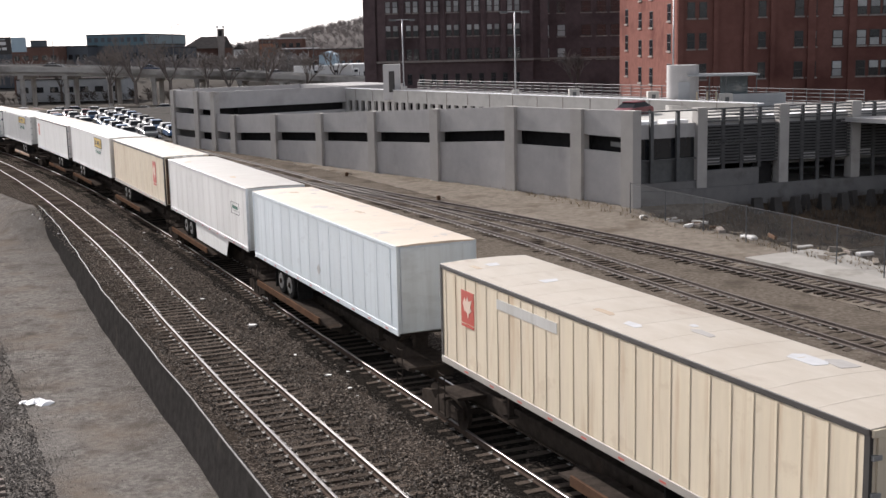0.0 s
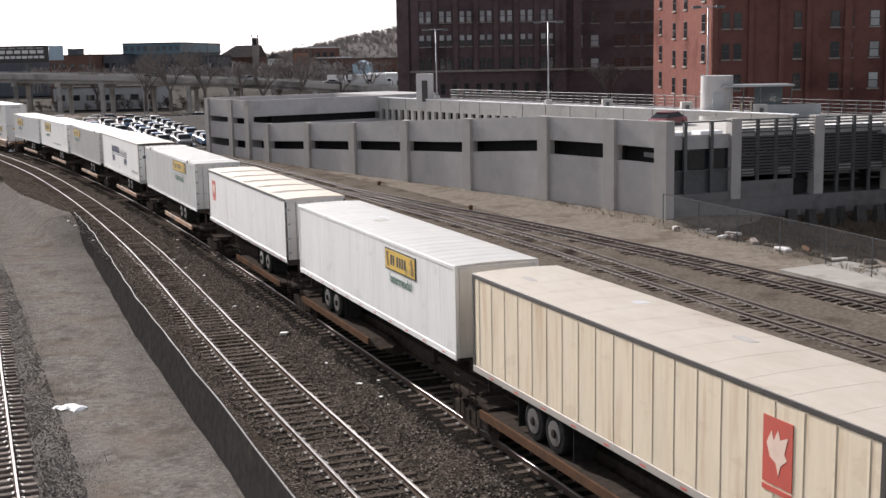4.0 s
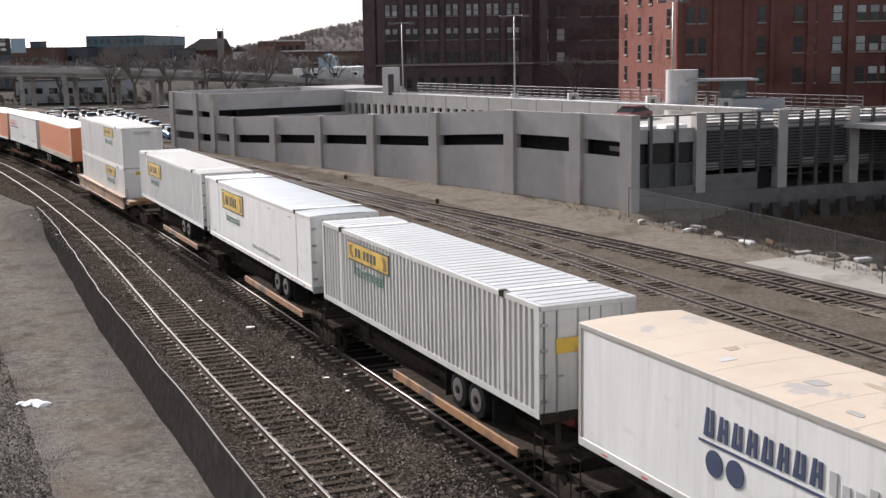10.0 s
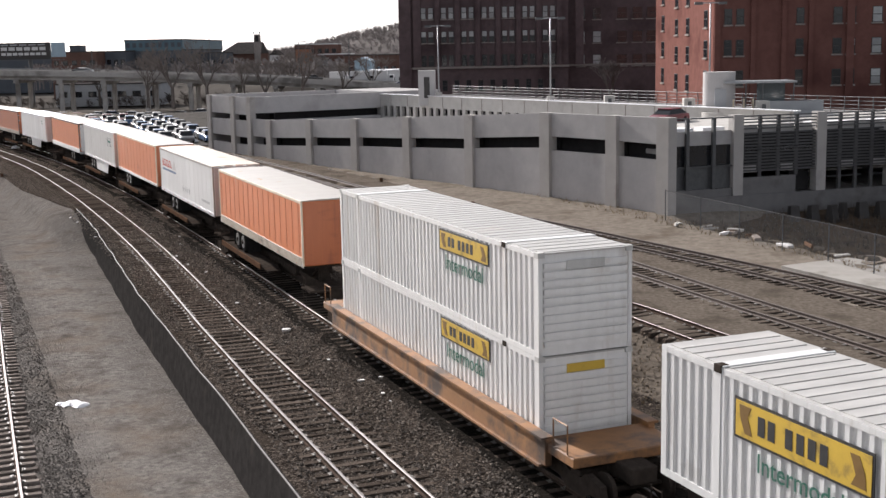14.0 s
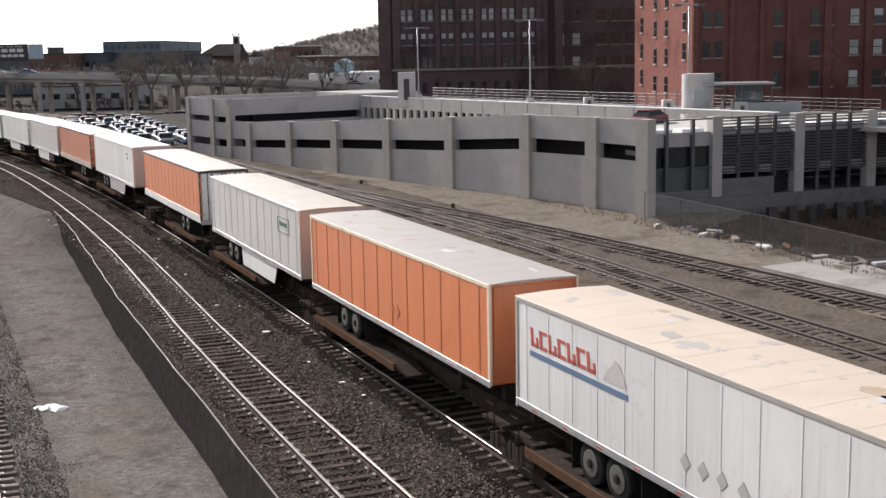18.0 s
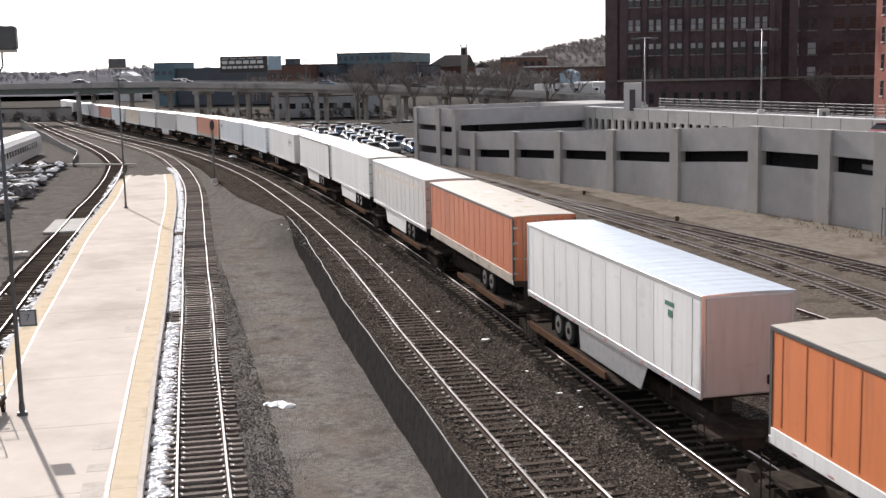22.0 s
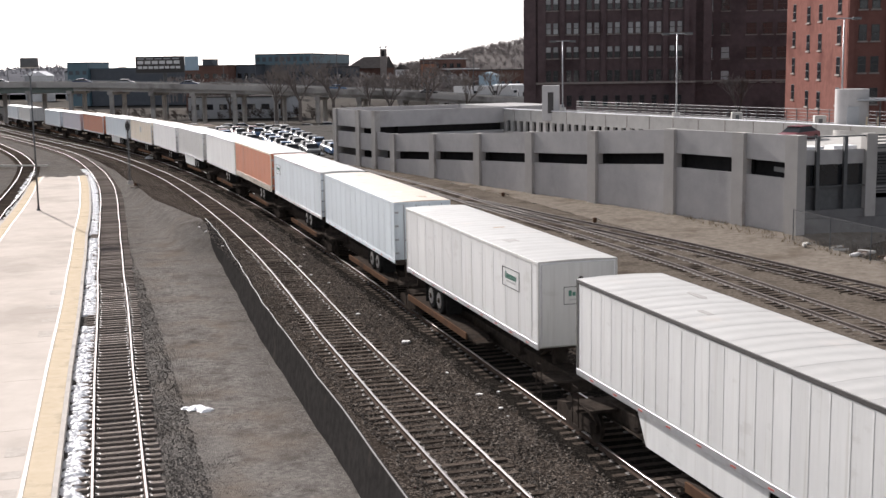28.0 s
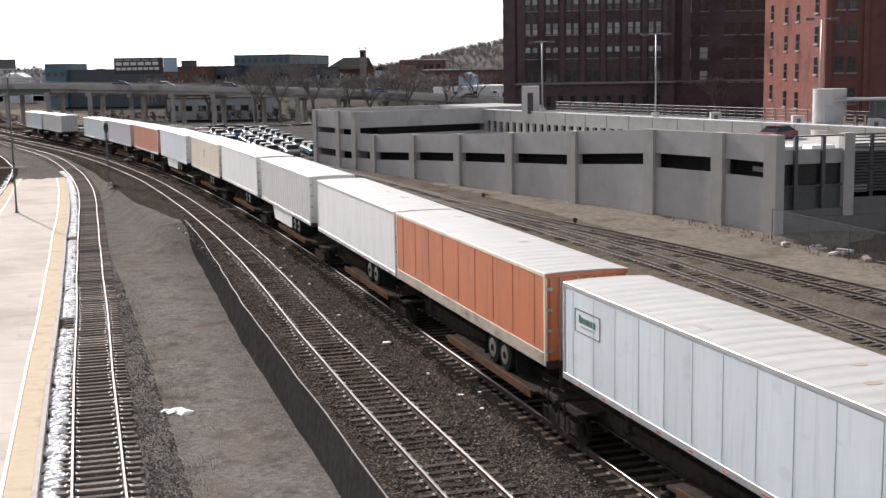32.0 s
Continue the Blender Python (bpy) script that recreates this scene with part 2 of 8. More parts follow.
TWIGS = surface("bare_twigs", (0.16, 0.14, 0.13), (0.21, 0.187, 0.172), 0.95, 0.6)
HILLWOOD = surface("bare_hill_woods", (0.18, 0.163, 0.157), (0.24, 0.218, 0.208), 0.95, 0.12, pick=0.25)
TEAL = surface("teal_cladding", (0.070, 0.130, 0.165), (0.095, 0.165, 0.200), 0.5, 0.3)
SLATE = surface("slate_cladding", (0.060, 0.070, 0.085), (0.085, 0.095, 0.110), 0.7, 0.3)
BROWN_WALL = surface("brown_brick", (0.120, 0.070, 0.058), (0.160, 0.098, 0.080), 0.9, 0.5)
GREY_WALL = surface("grey_render", (0.30, 0.31, 0.32), (0.36, 0.37, 0.38), 0.8, 0.4)
WHITE_WALL = surface("white_siding", (0.62, 0.62, 0.62), (0.54, 0.54, 0.54), 0.7, 0.5)
BLUE_WALL = surface("pale_blue_siding", (0.34, 0.44, 0.52), (0.28, 0.37, 0.44), 0.7, 0.5)
ROOF_DARK = surface("dark_shingles", (0.060, 0.055, 0.053), (0.09, 0.083, 0.08), 0.9, 1)
RUBBER = surface("tyre_rubber", (0.018, 0.018, 0.018), (0.032, 0.031, 0.030), 0.85, 6)
RIM = surface("wheel_rim", (0.22, 0.22, 0.22), (0.14, 0.135, 0.13), 0.4, 6, metal=0.6)
UNDER = surface("grimy_steel", (0.030, 0.025, 0.022), (0.056, 0.046, 0.039), 0.85, 4, grime=(0.070, 0.050, 0.038), grime_scale=1.2, grime_at=0.62)
SHELF = surface("brown_deck_steel", (0.105, 0.062, 0.040), (0.075, 0.046, 0.032), 0.75, 2.5, grime=(0.055, 0.040, 0.032), grime_scale=0.8, grime_at=0.5)
OCHRE = surface("ochre_well_paint", (0.290, 0.140, 0.052), (0.210, 0.100, 0.040), 0.65, 1.8, grime=(0.065, 0.042, 0.030), grime_scale=1.0, grime_at=0.48)
CHROME = surface("bright_aluminium", (0.62, 0.63, 0.65), (0.50, 0.51, 0.53), 0.35, 4, metal=0.7)


def paint(name, colour, rough=0.45, dirt=(0.42, 0.38, 0.33), at=0.60, streak=True):
    return surface(name, colour, tuple(c * 0.86 for c in colour), rough, 1.7, grime=dirt, grime_at=at, grime_scale=0.9,
                   stretch=(1.6, 1.6, 0.22) if streak else (1, 1, 1))


def weather(m, stain, run=0.42, scuff=0.17):
    """Thin runs of dirt down a side and small scuffed spots, laid over a paint."""
    n, l = m.node_tree.nodes, m.node_tree.links
    b = n["Principled BSDF"]
    tc = n.new("ShaderNodeTexCoord")
    out = b.inputs["Base Color"].links[0].from_socket
    for scale, lo, hi, most, c in (((5.0, 5.0, 0.22), 0.56, 0.74, run, stain), ((0.7, 0.9, 1.6), 0.60, 0.66, scuff, tuple(x * 0.86 for x in stain)), ((14.0, 14.0, 9.0), 0.68, 0.72, scuff, tuple(x * 0.5 for x in stain))):
        mp, x, r, g = n.new("ShaderNodeMapping"), n.new("ShaderNodeTexNoise"), n.new("ShaderNodeMapRange"), n.new("ShaderNodeMix")
        mp.inputs["Scale"].default_value = scale
        x.inputs["Scale"].default_value, x.inputs["Detail"].default_value, x.inputs["Roughness"].default_value = 1.0, 5, 0.6
        r.inputs["From Min"].default_value, r.inputs["From Max"].default_value, r.inputs["To Max"].default_value = lo, hi, most
        g.data_type = "RGBA"
        g.inputs["B"].default_value = (*c, 1)
        info, at = n.new("ShaderNodeObjectInfo"), n.new("ShaderNodeVectorMath")
        at.operation = "MULTIPLY_ADD"
        at.inputs[1].default_value = (0, 37.0, 0)
        l.new(info.outputs["Random"], at.inputs[0])
        l.new(tc.outputs["Object"], at.inputs[2])
        l.new(at.outputs["Vector"], mp.inputs["Vector"])
        l.new(mp.outputs["Vector"], x.inputs["Vector"])
        l.new(x.outputs["Fac"], r.inputs["Value"])
        l.new(r.outputs["Result"], g.inputs["Factor"])
        l.new(out, g.inputs["A"])
        out = g.outputs["Result"]
    l.new(out, b.inputs["Base Color"])


WHITE = paint("white_paint", (0.70, 0.70, 0.69), dirt=(0.56, 0.55, 0.53))
WHITE_PANEL = surface("white_panel_paint", (0.67, 0.67, 0.66), (0.58, 0.58, 0.57), 0.42, 1.7, grime=(0.50, 0.48, 0.45), grime_at=0.58, grime_scale=0.9, pick=0.06, stretch=(1.6, 1.6, 0.22))
COOL_PANEL = surface("blue_white_panel_paint", (0.57, 0.625, 0.66), (0.50, 0.55, 0.58), 0.42, 1.7, grime=(0.40, 0.42, 0.43), grime_at=0.58, grime_scale=0.9, pick=0.06, stretch=(1.6, 1.6, 0.22))
DIRTY_BAND = surface("dirty_cream_band", (0.36, 0.31, 0.25), (0.26, 0.22, 0.17), 0.6, 2.5, grime=(0.13, 0.10, 0.08), grime_at=0.54, grime_scale=1.3, stretch=(1, 0.7, 2))
COOL = paint("blue_white_paint", (0.57, 0.63, 0.67), dirt=(0.45, 0.49, 0.52))
CREAM = paint("cream_paint", (0.70, 0.61, 0.47), dirt=(0.50, 0.37, 0.24), at=0.54)
GREYISH = paint("grey_white_paint", (0.53, 0.525, 0.505), dirt=(0.41, 0.40, 0.375), at=0.54)
ORANGE = paint("orange_paint", (0.62, 0.19, 0.065), dirt=(0.42, 0.15, 0.070), at=0.58)
RUST_ORANGE = paint("faded_red_orange_paint", (0.49, 0.146, 0.056), dirt=(0.28, 0.088, 0.045), at=0.53)
# on trailer noses the faint pink stands for bounce off orange neighbours
PINKISH = paint("pinkish_grey_paint", (0.52, 0.49, 0.475), dirt=(0.40, 0.36, 0.34), at=0.55)
LAVENDER = paint("lilac_grey_paint", (0.47, 0.45, 0.50), dirt=(0.38, 0.36, 0.39))
for m, stain in ((WHITE, (0.36, 0.33, 0.29)), (WHITE_PANEL, (0.34, 0.31, 0.27)), (COOL, (0.30, 0.33, 0.35)), (COOL_PANEL, (0.29, 0.31, 0.32)), (CREAM, (0.40, 0.27, 0.16)), (GREYISH, (0.29, 0.265, 0.235)),
                 (ORANGE, (0.30, 0.085, 0.035)), (RUST_ORANGE, (0.20, 0.062, 0.034)), (PINKISH, (0.30, 0.25, 0.22)), (LAVENDER, (0.28, 0.26, 0.27)), (DIRTY_BAND, (0.12, 0.085, 0.06))):
    weather(m, stain)
TAN_ROOF = surface("tan_roof_skin", (0.47, 0.385, 0.305), (0.53, 0.45, 0.365), 0.55, 0.8, grime=(0.36, 0.33, 0.31), grime_scale=0.75, grime_at=0.60, edge=0.03)
CREAM_ROOF = surface("cream_roof_skin", (0.37, 0.32, 0.262), (0.43, 0.388, 0.33), 0.50, 1.1, grime=(0.28, 0.22, 0.17), grime_scale=0.55, grime_at=0.56, edge=0.14, stretch=(1.6, 0.7, 1))
WHITE_ROOF = surface("white_roof_skin", (0.43, 0.42, 0.40), (0.365, 0.355, 0.337), 0.45, 0.8, grime=(0.44, 0.41, 0.38), grime_scale=0.7, grime_at=0.60, edge=0.10)
GREY_ROOF = surface("dusty_roof_skin", (0.35, 0.325, 0.295), (0.30, 0.278, 0.252), 0.50, 0.8, grime=(0.33, 0.30, 0.27), grime_scale=0.8, grime_at=0.56, edge=0.05)
METAL_ROOF = surface("aluminium_roof_skin", (0.62, 0.68, 0.76), (0.55, 0.60, 0.68), 0.28, 1.2, metal=0.6, grime=(0.52, 0.54, 0.56), grime_scale=0.9, grime_at=0.62)
PLAIN_METAL_ROOF = surface("bright_roof_skin", (0.54, 0.55, 0.56), (0.47, 0.478, 0.487), 0.4, 1.2, metal=0.2, grime=(0.46, 0.45, 0.43), grime_scale=0.9, grime_at=0.60)


GREY_METAL_ROOF = surface("dull_aluminium_roof_skin", (0.40, 0.43, 0.45), (0.34, 0.365, 0.385), 0.42, 1.2, metal=0.5, grime=(0.48, 0.49, 0.50), grime_scale=0.8, grime_at=0.60)


def ripple(m, strength):
    """Shallow bows across a roof skin, one about every 0.6 m."""
    n, l = m.node_tree.nodes, m.node_tree.links
    tc, wave, bump = n.new("ShaderNodeTexCoord"), n.new("ShaderNodeTexWave"), n.new("ShaderNodeBump")
    wave.bands_direction = "Y"
    wave.inputs["Scale"].default_value, wave.inputs["Distortion"].default_value, wave.inputs["Detail Scale"].default_value = 0.5, 1.6, 0.6
    bump.inputs["Strength"].default_value, bump.inputs["Distance"].default_value = strength, 0.03
    l.new(tc.outputs["Object"], wave.inputs["Vector"])
    l.new(wave.outputs["Fac"], bump.inputs["Height"])
    l.new(bump.outputs["Normal"], n["Principled BSDF"].inputs["Normal"])


ripple(WHITE_ROOF, 0.35)
ripple(METAL_ROOF, 0.45)
RED_MARK = surface("red_mark", (0.50, 0.085, 0.060), (0.42, 0.08, 0.06), 0.5, 3)
PALE_MARK = surface("pale_mark", (0.70, 0.55, 0.45), (0.62, 0.48, 0.40), 0.5, 3)
YELLOW_MARK = surface("yellow_sign_paint", (0.60, 0.40, 0.050), (0.50, 0.33, 0.045), 0.5, 2, grime=(0.24, 0.17, 0.05), grime_scale=2.0, grime_at=0.55)
SCROLL = surface("brown_scroll_paint", (0.20, 0.115, 0.03), (0.15, 0.085, 0.025), 0.5, 3)
BLACK_MARK = surface("black_mark", (0.022, 0.022, 0.024), (0.035, 0.035, 0.036), 0.5, 3)
GREEN_MARK = surface("green_mark", (0.025, 0.115, 0.080), (0.04, 0.15, 0.11), 0.5, 3)
NAVY_MARK = surface("navy_mark", (0.030, 0.042, 0.090), (0.04, 0.055, 0.11), 0.5, 3)
GREY_MARK = surface("grey_mark", (0.33, 0.33, 0.33), (0.40, 0.40, 0.40), 0.5, 3)
TAN_MARK = surface("faded_tan_mark", (0.47, 0.40, 0.34), (0.52, 0.45, 0.39), 0.5, 3)


# --- geometry helpers ---
class Geo:
    """Collects boxes, tubes, sheets and sweeps, and turns them into one mesh."""

    def __init__(self):
        self.v, self.f, self.mi, self.slot = [], [], [], 0

    def face(self, pts):
        k = len(self.v)
        self.v += [tuple(p) for p in pts]
        self.f.append(tuple(range(k, k + len(pts))))
        self.mi.append(self.slot)

    def solid(self, low, high):
        """A closed ring body between two rings of points with the same count."""
        k, n = len(self.v), len(low)
        self.v += [tuple(p) for p in low] + [tuple(p) for p in high]
        self.f.append(tuple(range(k + n - 1, k - 1, -1)))
        self.f.append(tuple(range(k + n, k + 2 * n)))
        self.f += [(k + i, k + (i + 1) % n, k + n + (i + 1) % n, k + n + i) for i in range(n)]
        self.mi += [self.slot] * (n + 2)
        return self

    def box(self, x0, x1, y0, y1, z0, z1, cut=0.0):
        if x0 > x1:
            x0, x1 = x1, x0
        if y0 > y1:
            y0, y1 = y1, y0
        if z0 > z1:
            z0, z1 = z1, z0
        if cut:
            c = min(cut, (x1 - x0) / 3, (y1 - y0) / 3, (z1 - z0) / 3)

            def ring(e, z):
                return [(x0 + e, y0 + c, z), (x0 + c, y0 + e, z), (x1 - c, y0 + e, z), (x1 - e, y0 + c, z), (x1 - e, y1 - c, z), (x1 - c, y1 - e, z), (x0 + c, y1 - e, z), (x0 + e, y1 - c, z)]
            return self.stack([ring(c * 0.7, z0), ring(0, z0 + c), ring(0, z1 - c), ring(c * 0.7, z1)])
        return self.solid([(x0, y0, z0), (x1, y0, z0), (x1, y1, z0), (x0, y1, z0)], [(x0, y0, z1), (x1, y0, z1), (x1, y1, z1), (x0, y1, z1)])

    def stack(self, rings):
        k, n = len(self.v), len(rings[0])
        for r in rings:
            self.v += [tuple(p) for p in r]
        self.f.append(tuple(range(k + n - 1, k - 1, -1)))
        self.mi.append(self.slot)
        for j in range(len(rings) - 1):
            a = k + j * n
            self.f += [(a + i, a + (i + 1) % n, a + n + (i + 1) % n, a + n + i) for i in range(n)]
            self.mi += [self.slot] * n
        a = k + (len(rings) - 1) * n
        self.f.append(tuple(range(a, a + n)))
        self.mi.append(self.slot)
        return self

    def tube(self, a, b, r0, r1=None, n=8):
        a, b = Vector(a), Vector(b)
        r1 = r0 if r1 is None else r1
        d = (b - a).normalized()
        u = d.cross(Vector((0, 0, 1)) if abs(d.z) < 0.9 else Vector((1, 0, 0))).normalized()
        w = d.cross(u)
        rings = [[p + (u * math.cos(6.2832 * i / n) + w * math.sin(6.2832 * i / n)) * r for i in range(n)] for p, r in ((a, r0), (b, r1))]
        return self.solid(rings[0], rings[1])

    def sweep(self, profile, frames):
        """Sweeps a closed profile of (across, up) along frames of (point, across-vector)."""
        k, n = len(self.v), len(profile)
        for p, s in frames:
            self.v += [(p[0] + s[0] * a, p[1] + s[1] * a, p[2] + u) for a, u in profile]
        for j in range(len(frames) - 1):
            o = k + j * n
            self.f += [(o + i, o + n + i, o + n + (i + 1) % n, o + (i + 1) % n) for i in range(n)]
            self.mi += [self.slot] * n
        self.f.append(tuple(range(k, k + n)))
        self.f.append(tuple(range(k + (len(frames) - 1) * n + n - 1, k + (len(frames) - 1) * n - 1, -1)))
        self.mi += [self.slot] * 2
        return self

    def mesh(self, name, *materials, smooth=False):
        me = bpy.data.meshes.new(name)
        me.from_pydata(self.v, [], self.f)
        for m in materials:
            me.materials.append(m)
        if len(materials) > 1:
            me.polygons.foreach_set("material_index", self.mi)
        if smooth:
            me.polygons.foreach_set("use_smooth", [True] * len(me.polygons))
        me.update()
        return me


def put(name, data, parent=None, m=None, label=""):
    ob = new(name, data)
    if parent is not None:
        ob.parent = parent
    if m is not None:
        ob.matrix_basis = m
    if label:
        tagged(ob, label)
    return ob


def part(name, geo, material, parent, label="", m=None, smooth=False):
    mats = material if isinstance(material, (list, tuple)) else [material]
    return put(name, geo.mesh(name, *mats, smooth=smooth), parent, m, label)


def thing(name, label, category, group="", kind="", m=None):
    return tagged(put(name, None, None, m), label, category, group, kind)


# --- the line of the tracks: arc length s along the curve, o metres to its right ---
K = 10.5 / 10.3
KNOTS = [-450, 0, 30.6, 61.2, 80, 100, 120, 140, 160, 180, 210, 260, 400, 600, 760]
TURNS = [0.41, 0.41, 0.412, 0.44, 0.459, 0.488, 0.519, 0.551, 0.58, 0.60, 0.60, 0.59, 0.58, 0.58, 0.58]
ARC = np.arange(-450.0, 760.0, 0.5)
ANG = np.interp(ARC, KNOTS, TURNS)
CX = np.concatenate([[0], np.cumsum(-np.sin(ANG[:-1]) * 0.5)])
CY = np.concatenate([[0], np.cumsum(np.cos(ANG[:-1]) * 0.5)])
CX, CY = CX - CX[900] - 2.13 * K, CY - CY[900] + 28 * K


def grade(s):
    """The line falls gently away into the distance."""
    return float(np.interp(s, [65, 100, 140, 190, 260, 420], [0, -0.22, -0.48, -0.85, -1.2, -1.7]))


def on(s, o=0.0, z=0.0):
    a, x, y = (float(np.interp(s, ARC, q)) for q in (ANG, CX, CY))
    return Vector((x + math.cos(a) * o, y + math.sin(a) * o, z + grade(s)))


def turn_at(s):
    return float(np.interp(s, ARC, ANG))


def frames_along(s0, s1, offset, step=2.0, z=0.0):
    """Points along a line at the given offset (a number or a function of s), each with its vector to the right."""
    n = max(2, int((s1 - s0) / step) + 1)
    ss = np.linspace(s0, s1, n)
    pts = [on(s, offset(s) if callable(offset) else offset, z(s) if callable(z) else z) for s in ss]
    out = []
    for i, p in enumerate(pts):
        d = (pts[min(i + 1, n - 1)] - pts[max(i - 1, 0)])
        d.z = 0
        d.normalize()
        out.append((p, (d.y, -d.x)))
    return out


def along(pairs):
    a, b = zip(*pairs)
    return lambda s: float(np.interp(s, a, b))


LOW = -1.75


def low_abs(s):
    """The level of the lower yard: it meets the main line far off."""
    return float(np.interp(s, [-80, 95, 150, 190, 260, 420], [LOW, LOW, -1.0, -1.25, -1.6, -2.1]))


def low_z(s):
    """The same, above the falling line."""
    return low_abs(s) - grade(s)


# --- ground ---
def strip(name, material, s0, s1, profile, label, category="ground", step=2.0, rough=0.03, seed=3, wear=None):
    """A sheet along the tracks: profile of (offset, height), offsets and heights may be functions of s. wear(s, o) tells where it is packed."""
    rnd = random.Random(seed)
    n = int((s1 - s0) / step) + 1
    g = Geo()
    cols, worn = len(profile), []
    for i in range(n):
        s = s0 + i * step
        for o, z in profile:
            o = o(s) if callable(o) else o
            z = z(s) if callable(z) else z
            p = on(s, o, z + rnd.uniform(-rough, rough))
            g.v.append(tuple(p))
            worn.append(wear(s, o) if wear else 0.0)
    for i in range(n - 1):
        for j in range(cols - 1):
            a = i * cols + j
            g.f.append((a, a + 1, a + cols + 1, a + cols))
            g.mi.append(0)
    me = g.mesh(name, material, smooth=True)
    if wear:
        me.attributes.new("wear", "FLOAT", "POINT").data.foreach_set("value", worn)
    ob = put(name, me)
    return tagged(ob, label, category, "", "structure")


g = Geo()
R = 2600.0
g.v = [(-R, -400, -2.4), (R, -400, -2.4), (R, R, -2.4), (-R, R, -2.4)]
g.f, g.mi = [(0, 1, 2, 3)], [0]
tagged(put("ground", g.mesh("ground", FARGROUND)), "bare winter ground reaching to the horizon", "ground", "", "structure")

TRAIN_O = 4.72
WALL_END = 62.0
wall_top = along([(-80, -0.12), (20, -0.12), (50, -0.14), (WALL_END, -0.2)])
wall_o = along([(-80, -2.3), (-10, -2.25), (0, -2.22), (5, -2.17), (9, -2.08), (14, -2.1), (18, -2.03), (28, -1.95), (36, -1.68), (40, -1.50), (44.5, -1.37), (49, -1.12), (53.5, -0.97), (WALL_END, -0.74)])
main_o = along([(-80, -0.12), (10, -0.12), (20, 0.0), (30, 0.28), (40, 0.52), (54, 0.66), (74, 0.76), (97, 0.9), (140, 0.76), (200, 0.4), (260, 0.1), (420, 0.0)])

plat_o = along([(-60, -9.2), (8, -9.0), (23, -8.75), (47.6, -8.15), (64, -7.45), (80.5, -6.45), (103.5, -4.65), (121, -3.65), (140, -3.0), (180, -3.0), (300, -3.6)])


def wiggle(s):
    return wall_o(s) + 0.02 * math.sin(s * 1.3) * min(1, max(0, s / 30))


def rise(s, o):
    """How far the yard climbs to the main line, past the end of the wall."""
    return max(0.0, min(1.0, (s - 54.5) / 7.5)) * max(0.0, min(1.0, (o - max(-3.5, plat_o(s) + 1.5)) / 1.3))


def yard_z(o):
    return lambda s: low_z(s) + (-0.36 - low_z(s)) * rise(s, o)


def lane_wear(s, o):
    c = -4.75 + 0.3 * math.sin(s * 0.23)
    w = max(0.0, min(1.0, 1.5 - abs(o - c) / 1.7))
    return max(w, 0.75 * max(0.0, min(1.0, (-o - 17.5) / 2.5))) if s < 48 else max(0.2, w * (1 - (s - 48) / 30))


# the embankment that carries the main line
prof = [(o, -0.2) for o in (-1.85, -1.2, -0.6, 0, 0.6, 1.4, 2.0, 2.7, 3.4, 4.2, 4.8, 5.4, 6.1, 6.8, 7.6)] + [(9.0, -0.48), (10.5, -0.5)]
strip("ballast_bed", BALLAST, -80, WALL_END, [(lambda s: wall_o(s) + 0.1, -0.2)] + prof[2:], "dark crushed-stone ballast under the main line", step=1.0, rough=0.035)
spread = along([(WALL_END - 1, 0.0), (WALL_END + 20, 1.0), (98, 1.0), (124, 0.2), (420, 0.2)])
prof = [(lambda s: -0.85 - 1.95 * spread(s), lambda s: min(-0.42, low_z(s) - 0.05)), (lambda s: -0.80 - 1.6 * spread(s), lambda s: -0.42), (lambda s: -0.75 - 1.4 * spread(s), -0.33), (lambda s: -0.70 - 0.9 * spread(s), -0.2)] + prof[2:]
strip("ballast_bed", BALLAST, WALL_END - 0.5, 420, prof, "dark crushed-stone ballast under the far main line", step=2.0)
# darker ballast strip: the shade under the train is put into its colour
SHADE_BALLAST = surface("oily_ballast", (0.010, 0.009, 0.008), (0.042, 0.036, 0.031), 0.9, 18, 1.0, 18, grime=(0.016, 0.014, 0.012), grime_scale=0.5, cells=True)
strip("oily_ballast", SHADE_BALLAST, -80, 420, [(lambda s: TRAIN_O - 1.75 + 0.12 * math.sin(s * 0.9) + 0.09 * math.sin(s * 2.3), -0.183), (TRAIN_O - 1.2, -0.178), (TRAIN_O, -0.178), (TRAIN_O + 1.2, -0.178), (TRAIN_O + 1.8, -0.183)], "ballast strip coloured darker for the shade under the freight train", step=1.0, rough=0.012, seed=8)
# between the train and the siding tracks, and under these
strip("weedy_yard", WEEDS, -80, 420, [(o, -0.5) for o in np.linspace(10.5, 14.2, 6)] + [(o, -0.185) for o in np.linspace(14.8, 23.6, 16)] + [(24.6, -0.22)],
      "brown gravel and dry weeds between the sidings", step=1.0, rough=0.05, seed=4)
pit = along([(-60, 0.0), (34, 0.0), (37.4, 1.0), (500, 1.0)])   # 0 beside the sunken lot, 1 along the garage
strip("dirt_road", DIRT, -40, 420, [(24.6, -0.22), (26, -0.2), (27.5, -0.2), (29, -0.1), (lambda s: 30.6 + 0.4 * pit(s) + 0.3 * math.sin(s * 0.6), -0.02),
                                    (lambda s: 31.6 + 1.9 * pit(s), lambda s: -0.5 * (1 - pit(s))), (lambda s: 34.5 + 5.5 * pit(s), lambda s: -2.3 * (1 - pit(s)))],
      "tan dirt track along the parking garage", step=1.0, rough=0.05, seed=5)
offs = [-140, -60, -40, -30, -26, -23, -21, -20, -19, -18, -17] + list(np.arange(-16, -2.6, 0.7))
